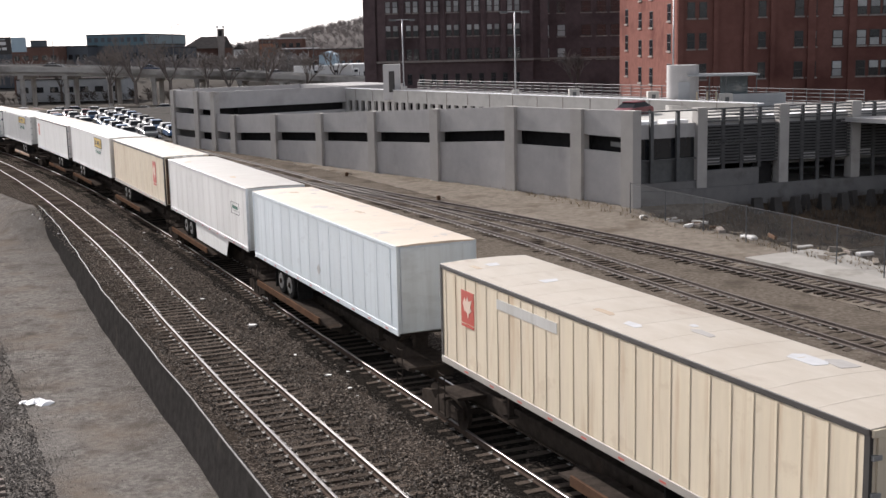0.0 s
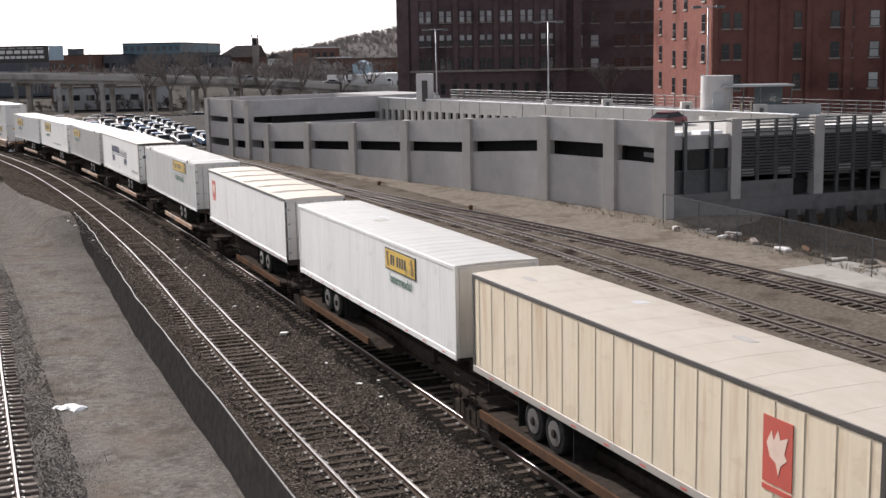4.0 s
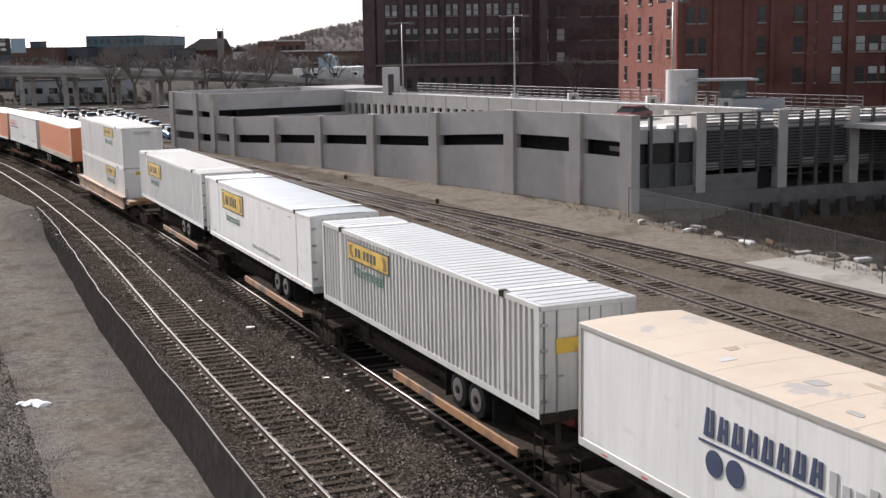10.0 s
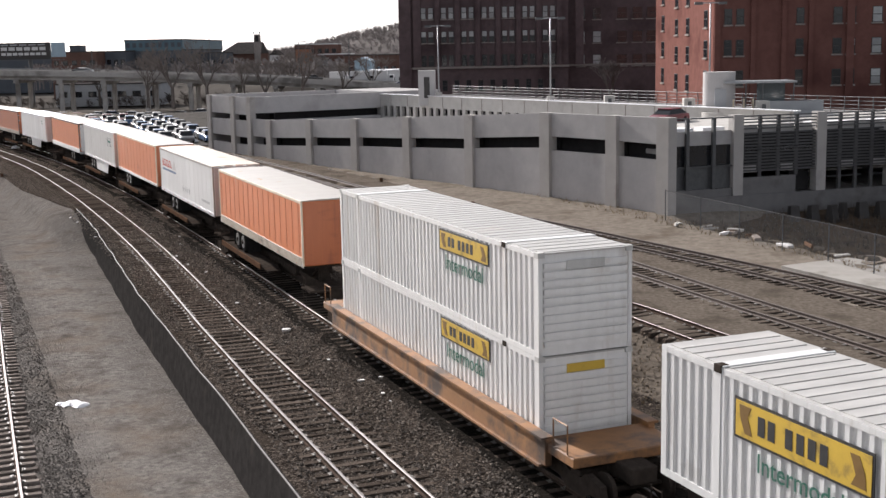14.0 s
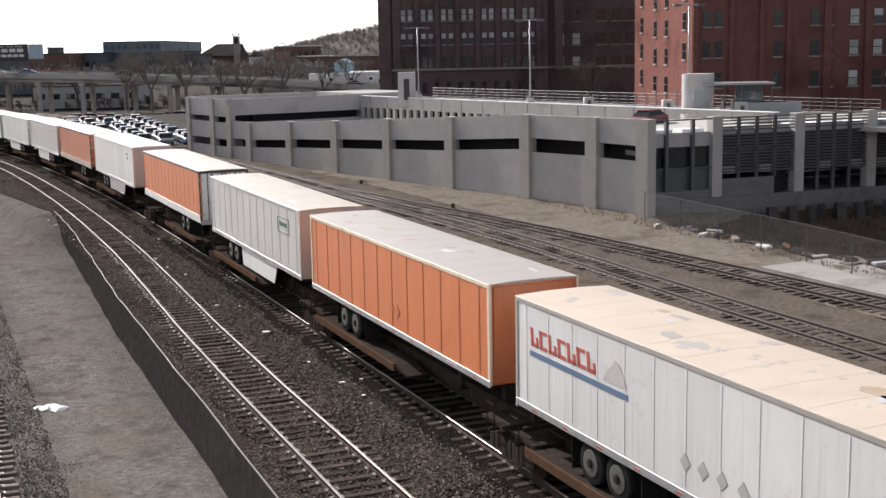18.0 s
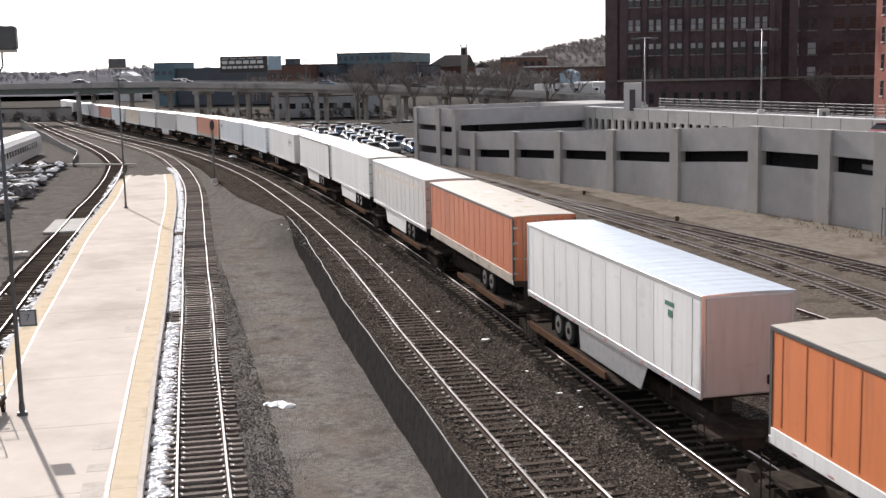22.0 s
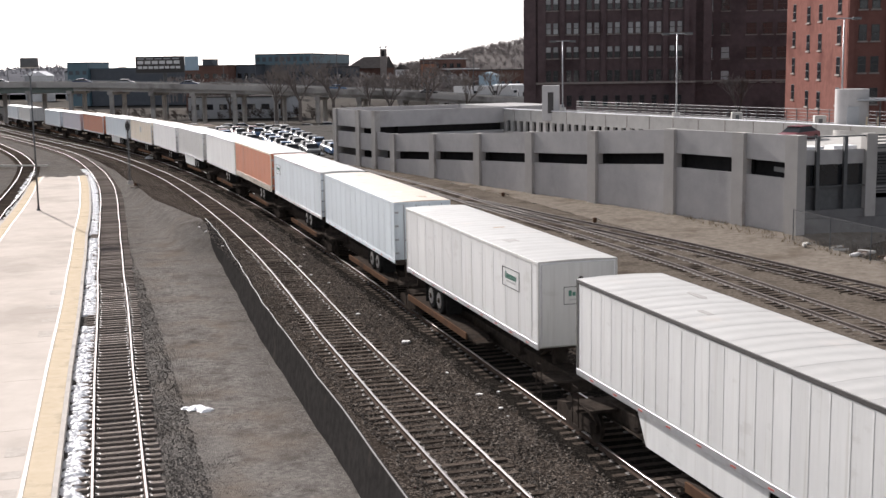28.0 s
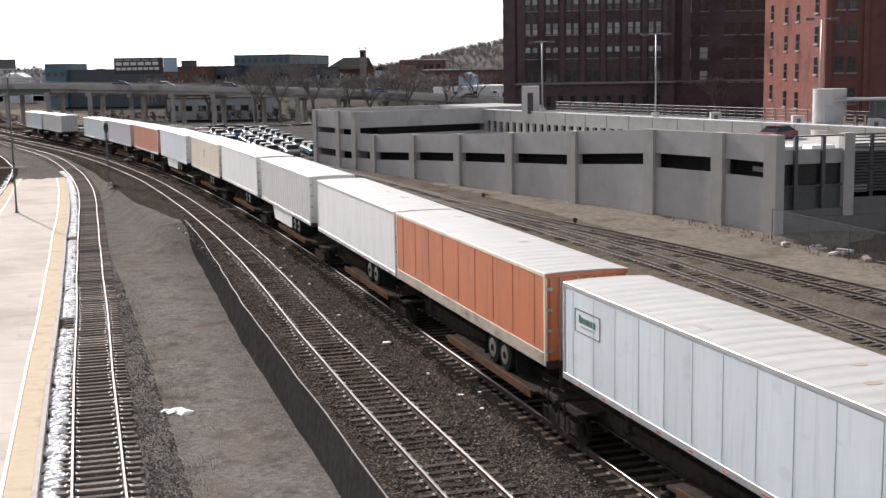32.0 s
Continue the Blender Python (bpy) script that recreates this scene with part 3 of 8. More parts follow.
strip("lower_yard", YARD, -80, 420, [(o, yard_z(o)) for o in offs] + [(-2.45, yard_z(-2.45)), (lambda s: wall_o(s) + 0.06 if s < 62 else -0.9, yard_z(-1.8))],
      "grey-brown gravel yard with a packed lane beside the wall", step=1.5, rough=0.025, seed=6, wear=lane_wear)


# --- tracks ---
RAIL_PROFILE = [(-0.07, -0.165), (0.07, -0.165), (0.07, -0.15), (0.012, -0.13), (0.012, -0.04), (0.036, -0.035), (0.036, -0.004), (0.028, -0.0005),
                (-0.028, -0.0005), (-0.036, -0.004), (-0.036, -0.035), (-0.012, -0.04), (-0.012, -0.13), (-0.07, -0.15)]
HEAD_PROFILE = [(-0.0375, -0.020), (0.0375, -0.020), (0.0375, -0.004), (0.030, 0.003), (-0.030, 0.003), (-0.0375, -0.004)]
g = Geo()
g.box(-1.3, 1.3, -0.115, 0.115, -0.36, -0.165, 0.02)
TIE_MESHES = {False: g.mesh("tie", TIE), True: g.mesh("weathered_tie", TIE_PALE)}
g = Geo()
for x in (-0.7535, 0.7535):
    g.box(x - 0.17, x - 0.07, -0.09, 0.09, -0.166, -0.150)
    g.box(x + 0.07, x + 0.17, -0.09, 0.09, -0.166, -0.150)
    for e in (-0.10, 0.10):
        g.box(x + e - 0.02, x + e + 0.02, -0.03, 0.03, -0.15, -0.118)
PLATE_MESH = g.mesh("tie_plate", SPIKE)


def track(label, offset, s0, s1, z=0.0, polished=True, single=(0, 60), spacing=0.56, pale=False, wear=1.0, seed=1):
    rnd = random.Random(seed)
    root = thing("railway_track", label, "railway track", kind="structure")
    off = offset if callable(offset) else (lambda s: offset)
    zz = z if callable(z) else (lambda s: z)
    for side in (-0.7535, 0.7535):
        fr = frames_along(s0, s1, lambda s: off(s) + side, 1.5, zz)
        rail = part("rail", Geo().sweep(RAIL_PROFILE, fr), RAIL if polished else RUSTY, root)
        part("rail_head", Geo().sweep(HEAD_PROFILE, fr), (WORN_TOP if pale or wear < 1 else RAIL_TOP) if polished else RUSTY, rail, "polished running surface" if polished else "dull brown running surface")
    s, rest = s0 + 0.3, Geo()
    while s < s1:
        a = off(s + 0.2) - off(s - 0.2)
        p = on(s, off(s), zz(s) + rnd.uniform(-0.012, 0.012))
        ang = turn_at(s) - a / 0.4 + rnd.uniform(-0.025, 0.025)
        m = Matrix.Translation(p + Vector((math.cos(ang), math.sin(ang), 0)) * rnd.uniform(-0.07, 0.07)) @ Matrix.Rotation(ang, 4, "Z")
        if single[0] <= s < single[1]:
            tie = put("tie", TIE_MESHES[pale], root, m)
            if s < 45:
                put("tie_plate", PLATE_MESH, tie)
        else:
            k = len(rest.v)
            rest.v += [tuple(m @ Vector(q)) for q in ((-1.3, -0.115, -0.3), (1.3, -0.115, -0.3), (1.3, 0.115, -0.3), (-1.3, 0.115, -0.3), (-1.3, -0.115, -0.17), (1.3, -0.115, -0.17), (1.3, 0.115, -0.17), (-1.3, 0.115, -0.17))]
            rest.f += [tuple(k + i for i in q) for q in ((4, 5, 6, 7), (0, 1, 5, 4), (1, 2, 6, 5), (2, 3, 7, 6), (3, 0, 4, 7))]
            rest.mi += [0] * 5
        s += spacing * rnd.uniform(0.93, 1.07)
    far = part("far_ties", rest, TIE_PALE if pale else TIE, root)
    tagged(far, kind="stuff")
    return root


siding_a = along([(-60, 20.2), (4, 20.5), (13, 20.45), (23, 20.7), (30, 20.95), (42, 20.8), (52, 20.5), (62, 20.3), (80, 20.6), (100, 20.8), (131, 20.0), (161, 18.7), (202, 16.0), (400, 12.0)])
siding_b = along([(-60, 29.5), (0, 26.9), (10, 26.2), (20, 25.5), (30, 24.5), (36, 23.9), (43, 23.0), (49, 22.0), (54, 21.4), (63, 20.4)])
siding_c = along([(-60, 15.9), (14, 15.7), (22, 15.3), (34.5, 13.9), (60, 11.8), (90, 9.9), (140, 9.4)])
left_o = along([(-60, -18.9), (20, -18.9), (51, -17.95), (64, -17.2), (88, -15.5), (117, -12.1), (134.7, -10.2), (154, -9.6), (200, -8.3), (300, -6.5)])
track("main line track with polished rails on dark ballast", main_o, -80, 420, single=(-2, 85), seed=11)
track("main line track under the freight train", TRAIN_O, -80, 420, single=(-2, 60), seed=12)
track("rusty siding track with dark ties", siding_a, -40, 330, polished=False, single=(-2, 60), seed=13)
track("rusty siding track joining its neighbour at a switch", siding_b, -40, 63, polished=False, single=(4, 40), seed=14)
track("worn inner siding track beside the train", siding_c, -40, 140, wear=0.5, single=(8, 40), seed=15)
track("platform track with weathered ties and bright tie plates", plat_o, -60, 280, z=lambda s: low_z(s) + 0.25, single=(2, 100), pale=True, seed=16)
track("curved outer platform track with brown ties", left_o, 10, 300, z=lambda s: low_z(s) + 0.25, polished=True, single=(40, 90), wear=0.5, seed=17)

# retaining wall between the main line and the lower yard
wall = thing("retaining_wall", "dark tarred timber retaining wall with a pale metal cap rail", "retaining wall", kind="structure")
n = 62
for i in range(n):
    s = -12 + i * (WALL_END + 12) / n
    e = s + (WALL_END + 12) / n
    g = Geo()
    rings = []
    for q, trim in ((s, 0.0), (e, 0.003)):
        p, c = on(q - trim, wiggle(q)), on(q - trim, wiggle(q) + 0.09)
        f = on(q - trim, wiggle(q) - 0.2)
        fc = on(q - trim, wiggle(q) - 0.11)
        rings.append([(f.x, f.y, LOW - 0.1), (fc.x, fc.y, LOW - 0.1), (c.x, c.y, wall_top(q)), (p.x, p.y, wall_top(q))])
    g.solid(rings[0], rings[1])
    part("wall_panel", g, WALLFACE, wall)
fr = frames_along(-12, WALL_END, wiggle, 1.0, lambda s: wall_top(s) + 0.03)
part("cap_rail", Geo().sweep([(-0.012, -0.03), (0.03, -0.03), (0.03, -0.005), (-0.012, -0.005)], fr), CAP, wall, "thin pale galvanised cap rail")


# --- station platform ---
PLAT_Z = LOW + 0.35
plat_r = along([(-40, -10.8), (8, -10.7), (24, -10.35), (48, -9.65), (67, -8.85), (96, -6.9), (119, -5.05), (133, -4.6)])
plat_l = along([(-40, -16.9), (33, -16.9), (50, -16.5), (64, -16.0), (76, -15.2), (111, -12.1), (133, -9.1)])
platform = thing("station_platform", "pale concrete station platform with yellow edge strips", "platform", kind="structure")


def band(name, o0, o1, z0, z1, s0, s1, material, step=3.0, label=""):
    """A slab along the platform between two offset lines."""
    g = Geo()
    n = max(2, int((s1 - s0) / step) + 1)
    for s in np.linspace(s0, s1, n):
        a, b = on(s, o0(s)), on(s, o1(s))
        g.v += [(a.x, a.y, z0), (b.x, b.y, z0), (b.x, b.y, z1), (a.x, a.y, z1)]
    for i in range(n - 1):
        k = i * 4
        g.f += [(k + j, k + (j + 1) % 4, k + 4 + (j + 1) % 4, k + 4 + j)[::-1] for j in range(4)]
        g.mi += [0] * 4
    g.f += [(0, 1, 2, 3), (4 * n - 1, 4 * n - 2, 4 * n - 3, 4 * n - 4)]
    g.mi += [0, 0]
    return part(name, g, material, platform, label)


part_len = 7.0
s = -20.0
while s < 131:
    e = min(s + part_len, 132.0)
    band("paving_slab", lambda q: plat_l(q) + 0.9, lambda q: plat_r(q) - 0.95, LOW - 0.2, PLAT_Z, s, e - 0.03, PAVING, 2.4)
    band("tactile_strip", lambda q: plat_r(q) - 0.93, lambda q: plat_r(q) - 0.17, LOW - 0.2, PLAT_Z + 0.006, s, e - 0.02, YELLOW_STRIP, 2.4, "faded yellow edge strip")
    band("tactile_strip", lambda q: plat_l(q) + 0.17, lambda q: plat_l(q) + 0.88, LOW - 0.2, PLAT_Z + 0.006, s, e - 0.02, YELLOW_STRIP, 2.4, "faded yellow edge strip")
    s = e
band("edge_kerb", lambda q: plat_r(q) - 0.165, plat_r, LOW - 0.2, PLAT_Z + 0.004, -20, 132, EDGE, 2.0, "pale concrete edge")
band("edge_kerb", plat_l, lambda q: plat_l(q) + 0.165, LOW - 0.2, PLAT_Z + 0.004, -20, 132, EDGE, 2.0, "pale concrete edge")
band("white_line", lambda q: plat_r(q) - 1.06, lambda q: plat_r(q) - 0.95, PLAT_Z + 0.001, PLAT_Z + 0.008, -20, 131, WHITE_LINE, 2.0)
band("white_line", lambda q: plat_l(q) + 0.89, lambda q: plat_l(q) + 0.99, PLAT_Z + 0.001, PLAT_Z + 0.008, -20, 131, WHITE_LINE, 2.0)
WORN_BLOCK = surface("worn_block", (0.50, 0.46, 0.42), (0.40, 0.355, 0.315), 0.8, 3)
# worn painted door marks beside the line
for i, s in enumerate((3, 5.2, 7.5, 9.8, 12, 30, 33.5, 37, 41, 52)):
    band("door_mark", lambda q: plat_r(q) - 1.75, lambda q: plat_r(q) - 1.12, PLAT_Z + 0.001, PLAT_Z + 0.006, s, s + 0.7 + 0.3 * (i % 3), WORN_BLOCK, 0.4, "worn white painted block")


def lumps(name, label, places, size, material=SNOW, seed=1, squash=0.45):
    """Old snow: many uneven low mounds in one mesh."""
    rnd = random.Random(seed)
    g = Geo()
    for x, y, z in places:
        r = size * rnd.uniform(0.5, 1.25)
        n, a0 = 7, rnd.uniform(0, 6)
        rings = []
        for h, q in ((-0.12, 1.05), (0.25, 0.9), (0.75, 0.55), (0.98, 0.12)):
            rings.append([(x + math.cos(a0 + 6.283 * i / n) * r * q * rnd.uniform(0.75, 1.2), y + math.sin(a0 + 6.283 * i / n) * r * q * rnd.uniform(0.75, 1.2), z + h * r * squash * rnd.uniform(0.8, 1.15)) for i in range(n)])
        g.stack(rings)
    ob = part(name, g, material, None)
    return tagged(ob, label, "snow", "", "stuff")


rnd = random.Random(21)
pl = []
s = -4.0
while s < 128:
    if not (33 < s < 36 or 66 < s < 68):
        for _ in range(4):
            p = on(s + rnd.uniform(-0.25, 0.25), plat_r(s) + rnd.uniform(0.14, 0.62), low_z(s) + 0.02)
            pl.append(tuple(p))
    s += 0.32
lumps("snow_ridge", "ridge of old white snow between platform and track", pl, 0.24, seed=2)
pl = []
s = 30.0
while s < 128:
    if rnd.random() < 0.8:
        p = on(s, plat_l(s) - rnd.uniform(0.15, 0.55), low_z(s) + 0.02)
        pl.append(tuple(p))
    s += 0.42
lumps("snow_ridge", "broken ridge of old snow beside the outer track", pl, 0.26, seed=3)
pl = [(-14.5 + dx, 41.5 + dy, LOW + 0.02) for dx, dy in ((0, 0), (0.28, 0.05), (-0.3, 0.08), (0.5, -0.1), (0.1, 0.2))]
lumps("snow_patch", "small leftover patch of snow on the gravel", pl, 0.25, seed=5, squash=0.3)


def platform_lamp(m, tall, sign, label):
    root = thing("platform_lamp", label, "street lamp", "platform lamps", m=m)
    g = Geo().tube((0, 0, 0), (0, 0, tall), 0.085, 0.06, 10)
    part("pole", g, BARS, root, smooth=True)
    part("base", Geo().tube((0, 0, 0), (0, 0, 0.12), 0.2, 0.17, 12).tube((0, 0, 0.12), (0, 0, 0.45), 0.11, 0.1, 12), BARS, root)
    head = part("lamp_head", Geo().box(-0.75, 0.75, -0.35, 0.35, tall + 0.75, tall + 1.55, 0.08), BARS, root, "grey box-shaped lamp head")
    part("diffuser", Geo().box(-0.7, 0.7, -0.3, 0.3, tall + 0.66, tall + 0.749, 0.03), WHITE_LINE, head, "white diffuser")
    for x in (-0.22, 0.22):
        part("bracket", Geo().tube((0, 0, tall - 0.1), (x, 0, tall + 0.2), 0.04, n=6).tube((x, 0, tall + 0.2), (x, 0, tall + 0.7), 0.04, n=6), BARS, root)
    if sign:
        plate = part("sign_plate", Geo().box(0.12, 0.72, -0.03, 0.03, 3.18, 3.78, 0.02), BARS, root, "dark framed track sign")
        part("sign_face", Geo().box(0.18, 0.66, -0.036, -0.031, 3.24, 3.72), GREY_WALL, plate, "pale sign face")
        tx = bpy.data.curves.new("numeral", "FONT")
        tx.body, tx.size, tx.align_x, tx.align_y, tx.extrude = sign, 0.36, "CENTER", "CENTER", 0.004
        tx.materials.append(BARS)
        put("numeral", tx, plate, pose(0.42, -0.042, 3.48, 90, 0, 0))
    return root


platform_lamp(Matrix.Translation((-22.7, 38.1, PLAT_Z)) @ Matrix.Rotation(0.4, 4, "Z"), 12.0, "7", "grey platform lamp post with a track sign and box head")
platform_lamp(Matrix.Translation((-48.1, 100.2, PLAT_Z)) @ Matrix.Rotation(0.5, 4, "Z"), 11.6, "", "grey platform lamp post standing mid-platform")
platform_lamp(Matrix.Translation((-55.3, 90.0, LOW)) @ Matrix.Rotation(0.5, 4, "Z"), 8.8, "", "grey lamp post beside the outer platform track")

# rubber and timber crossing over the outer track
crossing = thing("track_crossing", "pale timber panel crossing laid over the outer track", "crossing")
for i in range(8):
    s = 71.5 + i * 1.08
    for o0, o1 in ((-1.9, -0.85), (-0.66, 0.66), (0.85, 1.7)):
        a = [on(q, left_o(q) + o) for q, o in ((s, o0), (s, o1), (s + 1.05, o1), (s + 1.05, o0))]
        z = low_abs(s) + 0.17
        part("panel", Geo().solid([(p.x, p.y, z - 0.12) for p in a], [(p.x, p.y, z) for p in a]), PALE, crossing)

# baggage cart at the foot of the near lamp
cart = thing("baggage_cart", "dark flat baggage cart with a tall wire end and loose straps", "cart", m=Matrix.Translation((-23.75, 37.5, PLAT_Z)) @ Matrix.Rotation(0.35, 4, "Z"))
part("deck", Geo().box(-0.55, 0.55, -1.0, 1.0, 0.42, 0.5, 0.02), SHELF, cart)
part("load", Geo().box(-0.5, 0.4, -0.9, 0.2, 0.5, 0.78, 0.08).box(-0.3, 0.52, -0.1, 0.85, 0.5, 0.66, 0.06), FRAME_DARK, cart, "dark bundled load")
for x, y in ((-0.45, -0.75), (0.45, -0.75), (-0.45, 0.75), (0.45, 0.75)):
    w = part("wheel", Geo().tube((x - 0.05, y, 0.2), (x + 0.05, y, 0.2), 0.2, n=14), RUBBER, cart)
    part("hub", Geo().tube((x - 0.06, y, 0.2), (x + 0.06, y, 0.2), 0.08, n=8), GALV, w)
for y in (-0.98, 0.98):
    fr = Geo()
    for x in (-0.5, 0.5):
        fr.tube((x, y, 0.5), (x, y, 2.0), 0.025, n=6)
    for z in (0.95, 1.45, 2.0):
        fr.tube((-0.5, y, z), (0.5, y, z), 0.02, n=6)
    part("end_rack", fr, GALV, cart, "bent tube end rack")
part("strap", Geo().box(-0.1, 0.62, 0.0, 0.08, 0.78, 0.82).box(0.2, 0.28, -0.6, 0.5, 0.78, 0.81), WHITE_LINE, cart, "pale loose strap")


# --- parking garage ---
GA = Vector((11.9, 76.0, 0))
GD = Vector((-0.553, 0.833, 0)).normalized()      # along the ramp wall
GN = Vector((GD.y, -GD.x, 0))                     # into the building
garage = thing("parking_garage", "grey precast concrete parking garage with a sloping ramp wall", "building", kind="structure")


def gpt(k, off, z):
    p = GA + GD * k + GN * off
    return (p.x, p.y, z)


def gbox(k0, k1, o0, o1, z0, z1, material=CONCRETE, name="panel", zt=None, zb=None, parent=None, label=""):
    """A block along the ramp wall; zt and zb give sloping tops and bottoms as (start, end)."""
    b0, b1 = zb or (z0, z0)
    t0, t1 = zt or (z1, z1)
    g = Geo().solid([gpt(k0, o0, b0), gpt(k1, o0, b1), gpt(k1, o1, b1), gpt(k0, o1, b0)], [gpt(k0, o0, t0), gpt(k1, o0, t1), gpt(k1, o1, t1), gpt(k0, o1, t0)])
    return part(name, g, material, parent or garage, label)


# pillar positions along the wall and the wall's top there
PIL = [0.0, 4.95, 12.2, 21.95, 31.5, 40.8, 50.1, 59.5, 64.4, 68.9, 75.7]
top_at = along([(0, 6.0), (6.0, 5.95), (12.9, 5.9), (22.2, 5.39), (31.6, 4.91), (40.8, 4.41), (50.1, 4.0), (59.5, 3.58), (85, 3.5)])
slot_top = along([(0, 4.3), (6.0, 4.35), (12.9, 4.25), (22.2, 3.6), (31.6, 3.15), (40.8, 2.73), (50.1, 2.26), (59.5, 1.75), (85, 1.7)])
for i in range(len(PIL) - 3):
    a, b = PIL[i] + 0.55, PIL[i + 1] - 0.55
    st = (slot_top(a), slot_top(b))
    sb = tuple(q - (0.98 if i < 2 else 0.8) for q in st)
    gbox(a - 0.55, b + 0.55, 0.25, 0.5, 0, 0, zb=(st[0], st[1]), zt=(top_at(a - 0.55), top_at(b + 0.55)), name="spandrel_panel")
    gbox(a - 0.55, b + 0.55, 0.25, 0.5, 0, 0, zb=(-1.2, -1.2), zt=sb, name="wall_panel")
    # backing and soffit put the shade inside the slot into their colour
    gbox(a - 0.5, b + 0.5, 1.5, 1.7, 0, 0, zb=(sb[0] - 0.6, sb[1] - 0.6), zt=(st[0] + 0.5, st[1] + 0.5), material=VOID_SHADE, name="inner_wall", label="inner parking wall coloured near-black for interior shade")
    gbox(a - 0.5, b + 0.5, 0.5, 1.5, 0, 0, zb=(st[0] + 0.35, st[1] + 0.35), zt=(st[0] + 0.5, st[1] + 0.5), material=VOID_SHADE, name="slot_soffit", label="slab over the wall opening coloured near-black for shade")
for i, k in enumerate(PIL[:-3]):
    gbox(k - 0.55, k + 0.55, 0.0, 0.7, -1.2, top_at(k) + 0.02, material=PILLAR, name="pillar")
# ramp deck behind the front wall
for i in range(8):
    k0, k1 = i * 8.0, (i + 1) * 8.0
    gbox(k0, k1, 0.5, 16.0, 0, 0, zb=(top_at(k0) - 1.5, top_at(k1) - 1.5), zt=(top_at(k0) - 1.15, top_at(k1) - 1.15), material=CONCRETE, name="ramp_slab")
# back wall of the ramp with its row of square openings at the far end
UP = 5.6
gbox(4, 34, 16.0, 16.3, 2.0, UP, material=PALE, name="back_wall")
gbox(34, 64, 16.0, 16.3, 4.35, UP, material=PALE, name="back_wall")
gbox(34, 64, 16.0, 16.3, 0.5, 3.2, material=PALE, name="back_wall")
for i in range(22):
    gbox(34.0 + i * 1.4, 34.0 + i * 1.4 + 0.55, 16.0, 16.3, 3.2, 4.35, material=PALE, name="mullion")
# near-black wall stands for the shade behind the square openings
gbox(34, 64, 18.5, 18.7, 0.5, 5.0, material=VOID_SHADE, name="inner_wall", label="inner parking wall coloured near-black for interior shade")
for k in np.arange(4.0, 64, 3.6):
    gbox(k, k + 0.05, 15.96, 16.0, 3.4 if k < 34 else 4.4, UP - 0.02, material=STONE, name="joint")
gbox(3.5, 64.5, 15.9, 16.45, UP, UP + 0.06, material=SNOW, name="snow_cap", label="thin line of snow on the wall")
# end tower block that closes the ramp, with two bands of openings
for i in range(8, 10):
    a, b = PIL[i] + 0.45, PIL[i + 1] - 0.45
    for z0, z1 in ((-1.4, 0.7), (1.5, 3.3), (3.92, 5.8)):
        gbox(a - 0.45, b + 0.45, 0.2, 0.5, z0, z1, name="wall_panel")
    # near-black wall carries the shade inside the tower openings
    gbox(a - 0.45, b + 0.45, 3.0, 3.2, 0.0, 5.0, material=VOID_SHADE, name="inner_wall", label="inner parking wall coloured near-black for interior shade")
for k in PIL[8:]:
    gbox(k - 0.5, k + 0.5, 0.0, 0.65, -1.4, 5.85, material=PILLAR, name="pillar")
gbox(64.4, 76.0, 0.4, 24.0, 5.0, 5.15, name="roof_deck")
# cross wall between tower block and ramp, facing along the ramp
for z0, z1 in ((0.0, 3.3), (4.1, 5.85)):
    gbox(64.0, 64.4, 0.6, 16.3, z0, z1, name="cross_wall")
# near-black wall carries the shade behind the cross wall's gap
gbox(65.4, 65.6, 0.6, 16.3, 0.0, 5.0, material=VOID_SHADE, name="inner_wall", label="inner parking wall coloured near-black for interior shade")
gbox(64.0, 76.2, 16.3, 24.0, 0.0, 5.88, name="cross_wall")
gbox(75.7, 76.2, 0.6, 24.0, 0.0, 5.88, name="end_wall")
# upper deck behind the back wall
gbox(-14, 64, 16.3, 26.5, 4.6, 4.9, material=CONCRETE, name="upper_deck")
gbox(-14, 76, 26.5, 26.8, -2.4, 5.1, name="far_parapet")

# side facing the yard: open bays with steel rails
SD = Vector((4.9, 1.8, 0)).normalized()
SN = Vector((-SD.y, SD.x, 0))
# mottled concrete, about half as bright as the columns above
DARK_CONCRETE = surface("dark_concrete", (0.150, 0.147, 0.147), (0.195, 0.190, 0.188), 0.85, 0.8, 0.15, 40, grime=(0.12, 0.115, 0.11), grime_scale=0.5, grime_at=0.54)
side = thing("garage_side", "open garage bays with dark railings between concrete columns", "building", kind="structure")


def sbox(k0, k1, o0, o1, z0, z1, material=CONCRETE, name="panel", label=""):
    c = [GA + SD * k + SN * o for k, o in ((k0, o0), (k1, o0), (k1, o1), (k0, o1))]
    return part(name, Geo().solid([(p.x, p.y, z0) for p in c], [(p.x, p.y, z1) for p in c]), material, side, label)


